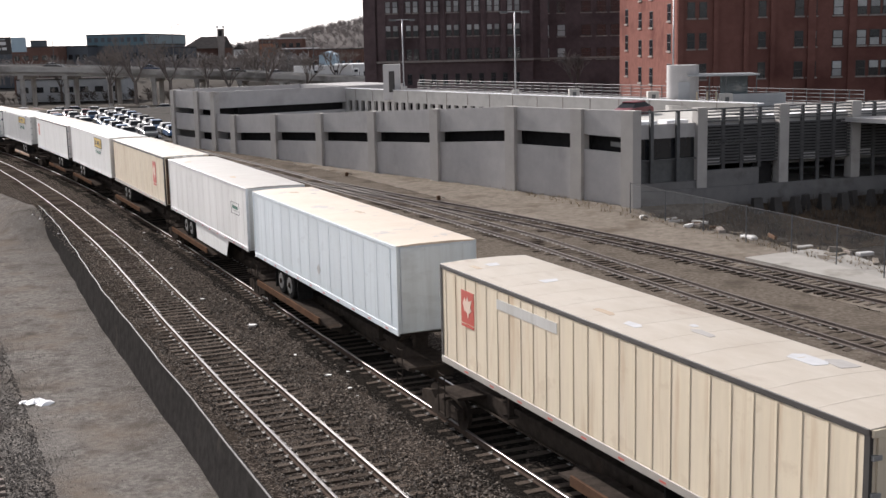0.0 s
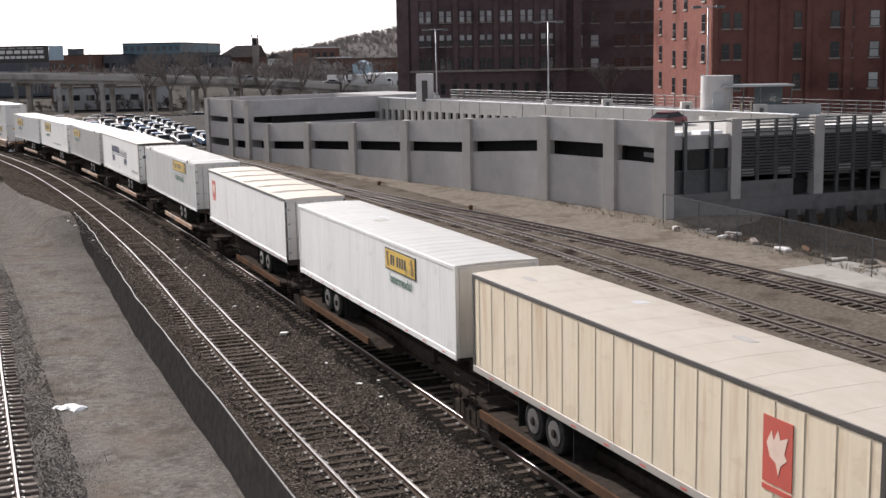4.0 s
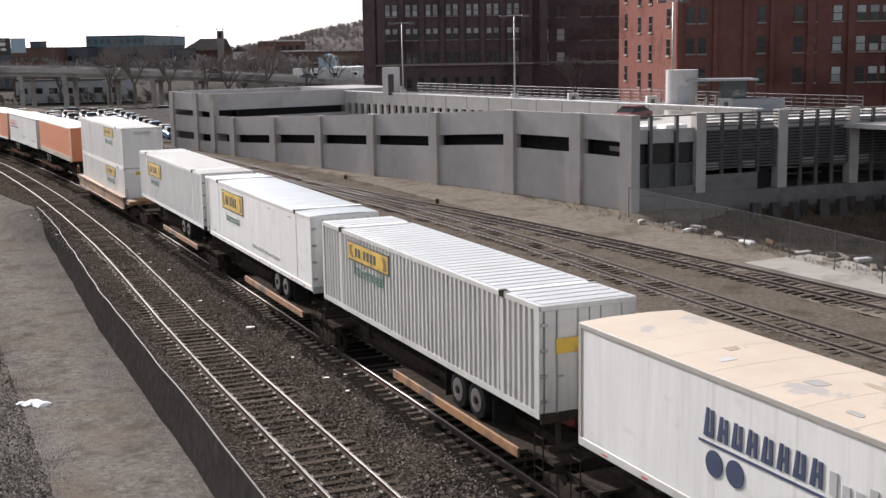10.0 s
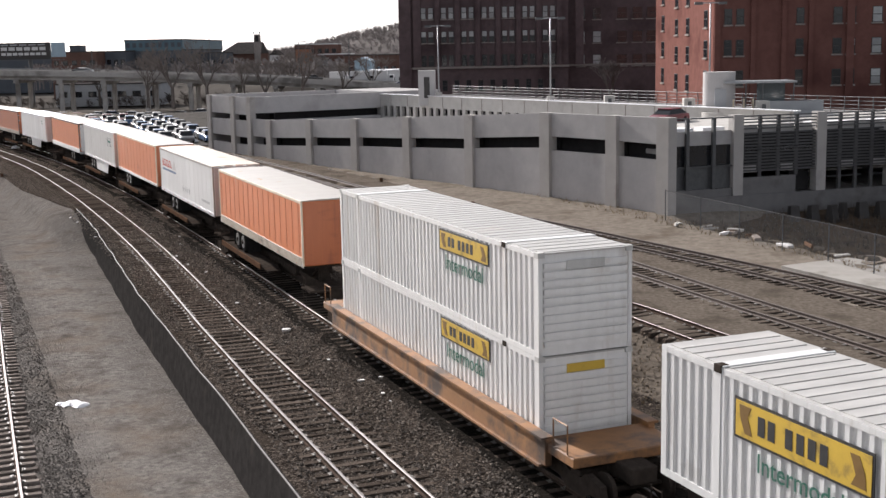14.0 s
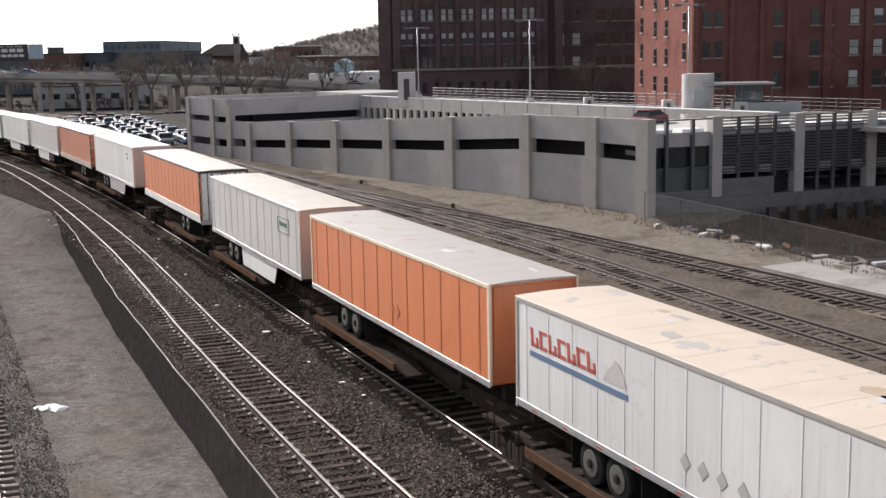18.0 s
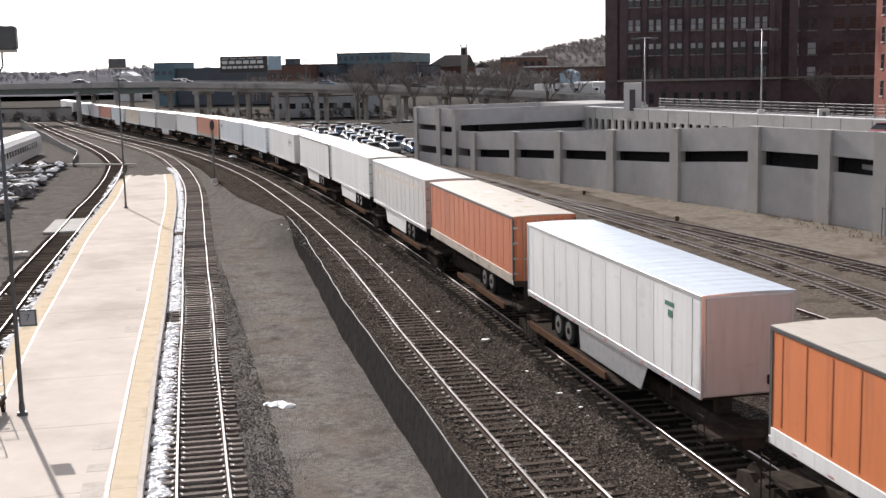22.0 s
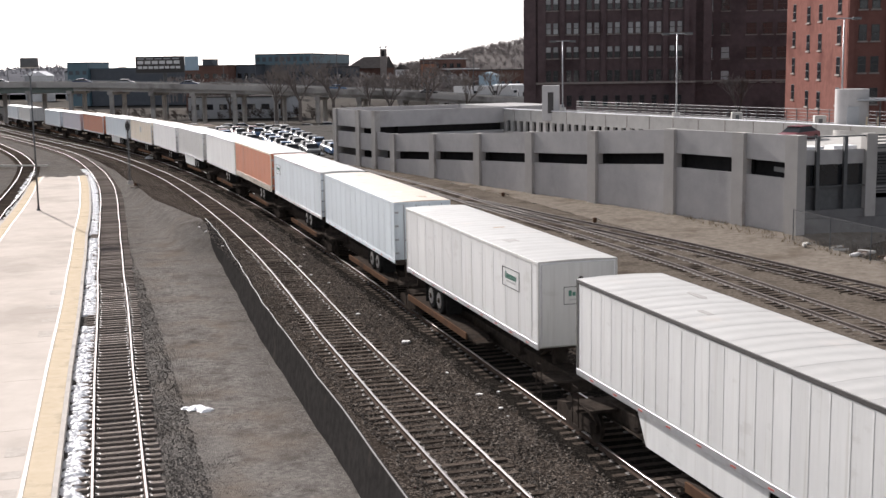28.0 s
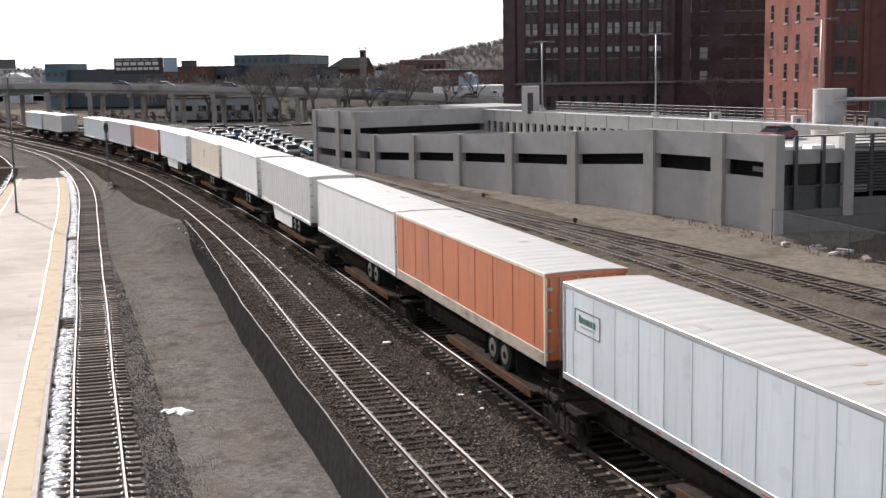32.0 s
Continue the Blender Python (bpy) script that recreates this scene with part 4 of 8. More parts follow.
COLS = [0.0, 5.5, 11.76, 17.55, 23.6, 29.6, 35.6]
LOUVER = surface("dusty_louver", (0.085, 0.084, 0.086), (0.12, 0.118, 0.118), 0.75, 3)
sbox(0.7, 36.0, -0.06, 0.3, -3.0, 0.85, material=DARK_CONCRETE, name="base_wall", label="dark grey base wall below the bays")
for c in COLS[1:]:
    sbox(c - 0.36, c + 0.36, 0, 0.7, 0.85, 6.0, material=PILLAR, name="column")
for i in range(6):
    a, b = COLS[i] + (0.72 if i == 0 else 0.36), COLS[i + 1] - 0.36
    open_bay = i >= 2
    sbox(a, b, 0.5, 14, 0.3, 0.6, material=APRON if open_bay else CONCRETE, name="deck_slab")
    if not open_bay:
        sbox(a, b, 0.5, 14, 3.55, 3.85, material=CONCRETE, name="deck_slab")
        # near-black back wall carries the shade deep in the bay
        sbox(a, b, 13.5, 13.8, -1, 3.8, material=VOID_SHADE, name="inner_wall", label="inner parking wall coloured near-black for interior shade")
    if i == 0:
        sbox(a, b, 0.12, 0.4, 0.85, 1.35, material=DARK_CONCRETE, name="wall_panel")
        sbox(a, b, 0.30, 0.45, 4.15, 5.05, name="spandrel_panel")
        sbox(a, b, 0.42, 0.46, 2.85, 4.15, material=PANE, name="glazing", label="dark glazing behind the posts")
        sbox(a, b, 0.42, 0.46, 1.35, 2.75, material=BARS, name="infill_panel", label="grey infill panel")
        for k in (1.85, 3.75):
            sbox(k - 0.11, k + 0.11, 0.05, 0.28, 1.35, 5.9, material=BARS, name="mullion")
        for z in (2.75, 5.82):
            sbox(a, b, 0.14, 0.24, z, z + 0.09, material=BARS, name="rail")
        continue
    if i == 1:
        sbox(a, b - 1.5, 0.12, 0.42, 0.85, 1.95, material=DARK_CONCRETE, name="wall_panel")
        # near-black panel stands for the shade inside the doorway
        sbox(b - 1.5, b, 0.9, 1.0, 0.85, 2.15, material=VOID_SHADE, name="doorway", label="near-black panel for the shade in an open doorway")
    for j in range(5):
        z = 5.84 - j * 0.2
        sbox(a, b, 0.14, 0.22, z, z + 0.085, material=BARS, name="rail")
    for j in range(13):
        z = 4.72 - j * 0.2
        if z > 2.3:
            sbox(a, b, 0.16, 0.24, z, z + 0.11, material=LOUVER, name="louver")
    n = 4
    for j in range(1, n):
        k = a + (b - a) * j / n
        sbox(k - 0.11, k + 0.11, 0.24, 0.4, 0.85 if open_bay else 1.95, 5.9, material=LOUVER, name="mullion")
    for j in range(n):
        k = a + (b - a) * (j + 0.5) / n
        sbox(k - 0.55, k + 0.55, 0.41, 0.5, 4.75, 5.3, material=CONCRETE, name="spandrel_panel")
        if (i + j) % 2:
            sbox(k - 0.45, k + 0.45, 0.3, 0.36, 2.25, 2.75, material=CONCRETE, name="spandrel_panel")
    # near-black sheet puts the shade behind the louvers into colour
    sbox(a, b, 0.5, 0.6, 2.3, 4.75, material=VOID_SHADE, name="screen_backing", label="near-black sheet for the shade behind the louvers")
    if open_bay:
        sbox(a, b, 2.9, 2.98, 1.3, 1.42, material=BARS, name="rail")
        sbox(a, b, 2.9, 2.98, 1.75, 1.87, material=PALE, name="rail")
sbox(0.7, 11.76, 0.6, 14, 4.85, 5.0, material=PALE, name="roof_deck", label="pale sunlit roof deck with melting snow")
sbox(11.76, 36, 0.6, 4.6, 4.85, 5.0, material=PALE, name="roof_deck", label="pale sunlit roof deck with melting snow")
sbox(11.76, 36, 8.0, 14, 4.85, 5.0, material=PALE, name="roof_deck", label="pale sunlit roof deck with melting snow")
for k0, k1, o0, o1 in ((1, 2.6, 0.7, 2.2), (3.4, 5.0, 0.9, 2.0), (12, 15, 1, 2.5), (17, 21, 0.8, 2.4)):
    sbox(k0, k1, o0, o1, 5.0, 5.22, material=SNOW, name="snow_bank", label="low bank of old snow")


def lamp_post(p, tall, label):
    root = thing("lamp_post", label, "street lamp", "garage deck lamps", m=Matrix.Translation(p))
    part("pole", Geo().tube((0, 0, 0), (0, 0, tall), 0.085, 0.055, 8), GALV, root, smooth=True)
    part("footing", Geo().tube((0, 0, -0.1), (0, 0, 0.75), 0.34, n=12), PALE, root, "pale concrete footing")
    part("arm", Geo().box(-1.1, 1.1, -0.035, 0.035, tall - 0.06, tall + 0.02), GALV, root)
    for x in (-1.0, 1.0):
        part("luminaire", Geo().box(x - 0.35, x + 0.35, -0.16, 0.16, tall - 0.16, tall + 0.06, 0.04), BARS, root)


lamp_post((-3.3, 128.4, 5.3), 7.6, "tall twin-arm lamp post on the garage deck")
lamp_post((7.35, 112.4, 5.3), 7.8, "tall twin-arm lamp post on the garage deck")
lamp_post((20.3, 104.5, 5.0), 8.9, "tall twin-arm lamp post beside the stair booth")

# stair tower and entrance canopy on the deck
booth = thing("stair_booth", "pale concrete stair booth with a flat glass-roofed canopy", "booth")
part("tower", Geo().tube((19.6, 97.0, 4.6), (19.6, 97.0, 8.3), 1.25, n=40), CONCRETE, booth, "round pale concrete tower", smooth=False)
part("door", Geo().box(19.0, 19.9, 95.66, 95.76, 4.9, 7.0), GREY_WALL, booth)
part("canopy_roof", Geo().box(19.7, 25.3, 95.4, 98.6, 7.40, 7.56, 0.03), GALV, booth)
for x in (21.4, 22.7, 25.1):
    part("post", Geo().tube((x, 95.6, 4.9), (x, 95.6, 7.42), 0.05, n=8), BARS, booth)
part("screen", Geo().box(22.8, 25.0, 97.9, 98.0, 4.9, 7.4), glass("canopy_glass", (0.09, 0.11, 0.12)), booth, "dark glass screen")
part("low_wall", Geo().box(22.9, 27.4, 95.5, 95.7, 4.9, 6.0, 0.03), GREY_WALL, booth, "low grey wall beside the canopy")
part("ring_wall", Geo().tube((19.9, 95.6, 4.6), (19.9, 95.6, 5.25), 1.9, n=32), PALE, booth, "low curved pale wall at its foot")
for x in (20.3, 21.1, 21.8):
    b = thing("bollard", "slim yellow steel bollard on the garage deck", "bollard", "deck bollards", m=Matrix.Translation((x, 94.9, 4.9)))
    part("post", Geo().tube((0, 0, 0), (0, 0, 1.35), 0.07, n=10), YELLOW_STRIP, b, smooth=True)
sbooth = thing("elevator_booth", "small pale concrete elevator booth on the upper deck", "booth")
part("tower", Geo().box(-5.5, -3.7, 129.6, 131.6, 4.6, 8.3, 0.03), CONCRETE, sbooth)
part("doorway", Geo().box(-4.9, -4.3, 129.55, 129.599, 5.4, 7.6), FRAME_DARK, sbooth, "dark doorway")
# deck-edge fence with square lamp footings
deck_fence = thing("deck_fence", "low dark railing along the upper deck edge", "fence")
for i in range(46):
    p = gpt(2 + i * 1.35, 25.8, 5.0)
    part("post", Geo().box(p[0] - 0.03, p[0] + 0.03, p[1] - 0.03, p[1] + 0.03, 4.9, 6.25), BARS, deck_fence)
for z in (5.3, 5.6, 5.9, 6.2):
    a, b = Vector(gpt(2, 25.8, z)), Vector(gpt(2 + 46 * 1.35, 25.8, z))
    part("rail", Geo().tube(a, b, 0.03, n=6), BARS, deck_fence)
for k in (9, 17, 27):
    p = gpt(k, 18.4, 0)
    b = thing("deck_block", "square pale concrete lamp footing", "footing", "deck footings", m=Matrix.Translation((p[0], p[1], 4.9)))
    part("block", Geo().box(-0.45, 0.45, -0.45, 0.45, 0, 1.25, 0.04), PALE, b)
    part("box", Geo().box(-0.15, 0.15, -0.5, -0.45, 0.6, 1.0), BARS, b)


# --- brick buildings ---
def window(parent, x, y, z0, z1, w, name="window", kind=0, sill=True, facing=None):
    """A sash window set in a wall: frame, two panes, sill. facing turns it: (origin, along, out)."""
    org, al, out = facing or (Vector((0, 0, 0)), Vector((1, 0, 0)), Vector((0, -1, 0)))

    def bx(a0, a1, d0, d1, q0, q1):
        c = [org + al * (x + a) + out * (d - y) for a, d in ((a0, d0), (a1, d0), (a1, d1), (a0, d1))]
        return Geo().solid([(p.x, p.y, q0) for p in c], [(p.x, p.y, q1) for p in c])
    f = part(name, bx(-w / 2, w / 2, 0.005, 0.05, z0, z1), FRAME_DARK, parent)
    mid = (z0 + z1) / 2
    upper = PALE_PANE if kind in (1, 3) else PANE
    lower = PALE_PANE if kind in (2, 3) else PANE
    part("pane", bx(-w / 2 + 0.07, w / 2 - 0.07, 0.05, 0.07, mid + 0.04, z1 - 0.07), upper, f)
    part("pane", bx(-w / 2 + 0.07, w / 2 - 0.07, 0.05, 0.07, z0 + 0.07, mid - 0.04), lower, f)
    if sill:
        part("sill", bx(-w / 2 - 0.1, w / 2 + 0.1, 0.0, 0.16, z0 - 0.16, z0), STONE, f, "pale stone sill")


rnd = random.Random(9)
dark = thing("dark_brick_warehouse", "dark brown brick warehouse with paired sash windows and pilasters", "building")
part("wall", Geo().box(-10.8, 15.2, 190, 214, -2.4, 23), BRICK_DARK, dark)
part("wall", Geo().box(15.2, 30.0, 193.2, 214, -2.4, 23), BRICK_DARK, dark, "recessed dark brick wing")
part("cornice", Geo().box(-11.1, 15.5, 189.6, 190.0, 22.6, 23.4), STONE, dark)
part("roof", Geo().box(-10.6, 29.8, 190.3, 213.8, 23.0, 23.15), ROOF_DARK, dark)
part("string_course", Geo().box(-10.95, 15.35, 189.6, 190.0, 7.45, 7.75), STONE, dark, "pale stone band above the ground floor")
part("string_course", Geo().box(15.35, 30.0, 193.0, 193.2, 7.45, 7.75), STONE, dark)
for i in range(9):
    x = -8.06 + 3.12 * i
    w = 0.75 if 0 < i < 8 else 1.2
    part("pilaster", Geo().box(x - w / 2, x + w / 2, 189.55, 190.0, 7.76, 22.6), BRICK_DARK, dark)
part("corner_pier", Geo().box(-10.85, -9.0, 189.5, 190.0, -2.4, 22.6), BRICK_DARK, dark)
for i in range(7):
    for side in (-0.56, 0.56):
        x = -6.5 + 3.12 * i + side
        for j in range(-1, 3):
            z0 = 11.4 + 3.62 * j
            kind = 0 if j < 0 else (1 if j == 0 and i < 6 else (3 if j == 1 else 1))
            window(dark, x, 190.0, z0, z0 + 1.75, 0.82, kind=kind if rnd.random() < 0.92 else 0)
for i in range(12):
    window(dark, -7.6 + i * 1.85, 190.0, 4.0, 5.7, 0.8, kind=0, sill=False)
for i, x in enumerate((17.4, 19.9, 23.8, 26.2, 28.4)):
    for j in range(-1, 3):
        z0 = 11.0 + 3.62 * j
        # pale panes in the first two columns stand for reflections
        window(dark, x, 193.2, z0, z0 + 1.8, 1.3 if i < 2 else 1.6, kind=3 if i < 2 and rnd.random() < 0.6 else 0)

red = thing("red_brick_building", "red-brown brick office block with sash windows and one sunlit side", "building")
RC = Vector((25.6, 130.0, 0))
RL = Vector((-0.06, 0.998, 0)).normalized()
back = RC + RL * 28.7
foot = [(RC.x, 130), (64, 130), (64, 158), (back.x, back.y)]
part("wall", Geo().solid([(x, y, -1) for x, y in foot], [(x, y, 22.5) for x, y in foot]), BRICK_RED, red)
part("roof", Geo().box(27, 63.6, 131, 157, 22.5, 22.65), ROOF_DARK, red)
part("cornice", Geo().box(25.5, 64, 129.6, 130.0, 22.0, 22.8), STONE, red)
for x, w in ((25.95, 0.6), (29.7, 0.5), (32.9, 0.5), (35.7, 0.5), (39.8, 0.8), (44.1, 0.8), (48.2, 0.7), (52.9, 0.8)):
    part("pilaster", Geo().box(x - w / 2, x + w / 2, 129.7, 130.0, -1, 22.0), BRICK_RED, red)
for i, (x, w, kind) in enumerate(((27.1, 0.82, 0), (28.35, 0.82, 0), (34.6, 0.82, 0), (38.5, 0.95, 0), (39.9, 0.95, 0), (42.6, 1.05, 3), (45.1, 1.05, 3),
                                  (46.5, 1.05, 2), (47.8, 1.1, 3), (49.9, 1.05, 0), (51.1, 1.05, 3), (54.2, 1.05, 0), (55.6, 1.05, 0))):
    for j in range(-1, 4):
        z0 = 9.2 + 3.2 * j
        k = kind if rnd.random() < 0.7 else (1 if rnd.random() < 0.5 else 0)
        window(red, x, 130.0, z0, z0 + 1.65, w, kind=k)
face = (RC, RL, Vector((-RL.y, RL.x, 0)))
for i, x in enumerate((3.2, 11.4, 17.0, 24.4)):
    for j in range(-1, 4):
        z0 = 9.0 + 3.2 * j - (0.6 if i in (1, 2) else 0)
        window(red, x, 0.0, z0, z0 + 1.85, 1.5, kind=0, facing=face)

# --- overpass ---
over = thing("highway_overpass", "grey concrete highway overpass on columns crossing behind the yard", "bridge", kind="structure")


def over_z(x):
    return float(np.interp(x, [-420, -150, -124, -107, -82, -62, -44, -18, 20, 60], [7.2, 7.7, 7.55, 7.02, 6.2, 5.1, 4.1, 1.95, 0.6, 0.2]))


def over_y(x):
    return float(np.interp(x, [-420, -200, -75, 0, 60], [205, 262, 276, 290, 300]))


xs = list(np.arange(-420, 62, 12.0))
for a, b in zip(xs[:-1], xs[1:]):
    za, zb, ya, yb = over_z(a), over_z(b), over_y(a), over_y(b)

    def blk(o0, o1, t, d, mat, name, label=""):
        part(name, Geo().solid([(a, ya + o0, za - d), (b, yb + o0, zb - d), (b, yb + o1, zb - d), (a, ya + o1, za - d)],
                               [(a, ya + o0, za + t), (b, yb + o0, zb + t), (b, yb + o1, zb + t), (a, ya + o1, za + t)]), mat, over, label)
    blk(0, 13, 0.0, 0.45, BRIDGE, "deck")
    blk(-0.25, 0.1, 0.75, 0.5, BRIDGE, "parapet")
    blk(12.9, 13.2, 0.75, 0.5, BRIDGE, "parapet")
    green = a < -128
    blk(0.6, 1.1, -0.45, 1.8 if green else 1.3, GREEN_STEEL if green else BRIDGE, "girder", "dull green steel girder" if green else "")
    blk(8.5, 9.0, -0.45, 1.8 if green else 1.3, GREEN_STEEL if green else BRIDGE, "girder")
    blk(-0.2, -0.1, 1.25, -1.17, GALV, "hand_rail")
for i, x in enumerate(np.arange(-330, 20, 9.5)):
    if -172 < x < -140 or over_z(x) < 1.6:
        continue
    y, z = over_y(x), over_z(x)
    part("column", Geo().tube((x, y + 1.2, -2.2), (x, y + 1.2, z - 1.2), 0.55, n=10), BRIDGE, over)
    part("column", Geo().tube((x, y + 9.0, -2.2), (x, y + 9.0, z - 1.2), 0.55, n=10), BRIDGE, over)
    part("cap_beam", Geo().box(x - 0.6, x + 0.6, y + 0.2, y + 11, z - 2.1, z - 1.3), BRIDGE, over)

# ground rising under the far town, and the hills
def hill(name, label, pts, y0, y1, base, material, seed):
    rnd = random.Random(seed)
    g = Geo()
    n = len(pts)
    for r, (f, q) in enumerate(((0.0, 0.0), (0.35, 0.62), (0.7, 0.9), (1.0, 1.0), (1.6, 0.8))):
        for x, z in pts:
            g.v.append((x + rnd.uniform(-2, 2), y0 + (y1 - y0) * f, base + (z - base) * q + rnd.uniform(-0.4, 0.4)))
    for r in range(4):
        for i in range(n - 1):
            a = r * n + i
            g.f.append((a, a + 1, a + n + 1, a + n))
            g.mi.append(0)
    return tagged(part(name, g, material, None, smooth=True), label, "hill", "", "structure")


ridge = [(-160, 5), (-130, 6.5), (-105, 8.5), (-90, 10), (-79, 11), (-66, 14.5), (-51, 18.5), (-34, 21), (-18, 24), (0, 27), (30, 30), (80, 32), (160, 30)]
HILLSIDE = surface("hillside_litter", (0.13, 0.118, 0.112), (0.17, 0.155, 0.147), 0.95, 0.1)
hill("wooded_hill", "hill of bare grey-brown winter woods", ridge, 430, 600, 0, HILLSIDE, 5)
# blue-grey slope colour has the distance haze mixed in
FAR_RIDGE = surface("haze_tinted_slope", (0.13, 0.13, 0.14), (0.17, 0.168, 0.178), 0.95, 0.08)
leftridge = [(-900, 10), (-700, 12), (-560, 13), (-480, 12), (-421, 12.0), (-398, 12), (-379, 11.0), (-345, 11), (-325, 13.5), (-305, 13), (-285, 8), (-200, 6)]
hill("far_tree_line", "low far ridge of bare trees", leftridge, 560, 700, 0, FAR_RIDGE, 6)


def thicket(name, label, places, seed, low=3.0, high=7.0, material=TWIGS):
    """Far bare trees: each a short trunk and a fan of thin upright twigs, joined."""
    rnd = random.Random(seed)
    g = Geo()
    for x, y, z in places:
        h = rnd.uniform(low, high)
        w0 = 0.02 * h
        g.face([(x - w0, y, z - 0.3), (x + w0, y, z - 0.3), (x + w0 * 0.5, y, z + h * 0.7), (x - w0 * 0.5, y, z + h * 0.7)])
        for k in range(36):
            a, up, q = rnd.uniform(0, 6.283), rnd.uniform(0.15, 1.1), rnd.uniform(0.16, 0.36) * h
            r0 = Vector((x + math.cos(a) * q * 0.25, y + math.sin(a) * q * 0.25, z + h * rnd.uniform(0.22, 0.72)))
            b = r0 + Vector((math.cos(a), math.sin(a), up)).normalized() * q
            w = 0.009 * h * rnd.uniform(0.6, 1.5)
            g.face([r0 + Vector((-w, 0, -w)), r0 + Vector((w, 0, w)), b + Vector((w * 1.6, 0, w)), b + Vector((-w * 1.6, 0, -w))])
    ob = part(name, g, material, None)
    return tagged(ob, label, "trees", "", "stuff")


rnd = random.Random(31)
pl = []
for _ in range(2300):
    i = rnd.randrange(len(ridge) - 1)
    f = rnd.random()
    x, z = (ridge[i][k] + (ridge[i + 1][k] - ridge[i][k]) * f for k in (0, 1))
    d = rnd.uniform(0.05, 1.0)
    q = float(np.interp(d, (0, 0.35, 0.7, 1), (0, 0.62, 0.9, 1)))
    pl.append((x, 430 + 170 * d, z * q - 0.6))
thicket("hill_trees", "bare winter trees on the hill", pl, 41, 2.0, 4.6, HILLWOOD)
pl = []
for _ in range(1700):
    x = rnd.uniform(-620, -200)
    z = float(np.interp(x, [p[0] for p in leftridge], [p[1] for p in leftridge]))
    d = rnd.uniform(0.1, 1.0) ** 0.5
    q = float(np.interp(d, (0, 0.35, 0.7, 1), (0, 0.62, 0.9, 1)))
    pl.append((x, 560 + 140 * d, z * q - 0.8))
# ridge twigs paler and bluer, distance haze put into the colour
FAR_TWIGS = surface("haze_tinted_woods", (0.17, 0.17, 0.185), (0.22, 0.218, 0.232), 0.95, 0.12, pick=0.25)
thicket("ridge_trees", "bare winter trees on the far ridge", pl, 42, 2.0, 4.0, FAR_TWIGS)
SCRUB = surface("dark_scrub", (0.060, 0.050, 0.047), (0.10, 0.087, 0.080), 0.95, 0.4, pick=0.3)
pl = [(x, 302 + rnd.uniform(-8, 10), -2.4) for x in np.arange(-330, -18, 0.75)]
thicket("scrub_belt", "dark belt of bare scrub behind the overpass", pl, 43, 1.8, 4.2, SCRUB)
pl = [(rnd.uniform(-130, -30), rnd.uniform(340, 415), 1.5) for _ in range(260)]
thicket("town_trees", "bare grey trees between the far houses", pl, 44, 5.0, 9.0, HILLWOOD)


def bare_tree(m, height, seed, label):
    """A leafless tree: tapered trunk, limbs, and fine twigs."""
    rnd = random.Random(seed)
    root = thing("bare_tree", label, "tree", "bare trees", m=m)
    limbs, twigs = Geo(), Geo()

    def grow(p, d, length, r, depth):
        q = p + d * length
        (limbs if depth < 3 else twigs).tube(p, q, r, r * 0.68, 6 if depth < 2 else (4 if depth < 3 else 3))
        if depth >= 5:
            return
        for _ in range(3 if depth < 4 else 4):
            e = (d + Vector((rnd.uniform(-1, 1), rnd.uniform(-1, 1), rnd.uniform(-0.25, 0.75))) * 0.62).normalized()
            grow(q - d * length * rnd.uniform(0, 0.35), e, length * rnd.uniform(0.58, 0.8), max(r * 0.56, 0.034), depth + 1)
    trunk = Geo().tube((0, 0, -0.3), (0, 0, height * 0.24), height * 0.026, height * 0.020, 9)
    part("trunk", trunk, BARK, root)
    for _ in range(4):
        d = Vector((rnd.uniform(-0.6, 0.6), rnd.uniform(-0.6, 0.6), 1)).normalized()
        grow(Vector((0, 0, height * 0.235)), d, height * 0.24, height * 0.013, 1)
    part("limb", limbs, BARK, root)
    part("crown", twigs, TWIGS, root, "fine bare twigs")
    return root


TREES = [bare_tree(Matrix.Translation((-64, 262, -0.8)), 17, 1, "large leafless tree before the overpass"),
         bare_tree(Matrix.Translation((-71, 268, -0.8)), 14, 2, "leafless tree before the overpass"),
         bare_tree(Matrix.Translation((-42, 250, -0.8)), 13, 3, "leafless street tree behind the garage")]
for i, (x, y, h) in enumerate(((-57, 264, 1.0), (-50, 270, 0.85), (-78, 300, 1.1), (-36, 262, 0.9), (-28, 268, 0.8), (-24, 300, 1.0), (-48, 330, 0.9), (-60, 335, 0.8), (-96, 315, 0.9), (-86, 282, 0.7))):
    t = copy_thing(TREES[i % 3], Matrix.Translation((x, y, -0.8)) @ Matrix.Rotation(i * 1.3, 4, "Z"))
    for c in (t,):
        c.scale = (h, h, h)
t = copy_thing(TREES[2], Matrix.Translation((20.5, 178, 0)) @ Matrix.Rotation(2.0, 4, "Z"))
t.scale = (0.85, 0.85, 0.85)
tagged(t, "small leafless tree in the corner between the brick buildings")


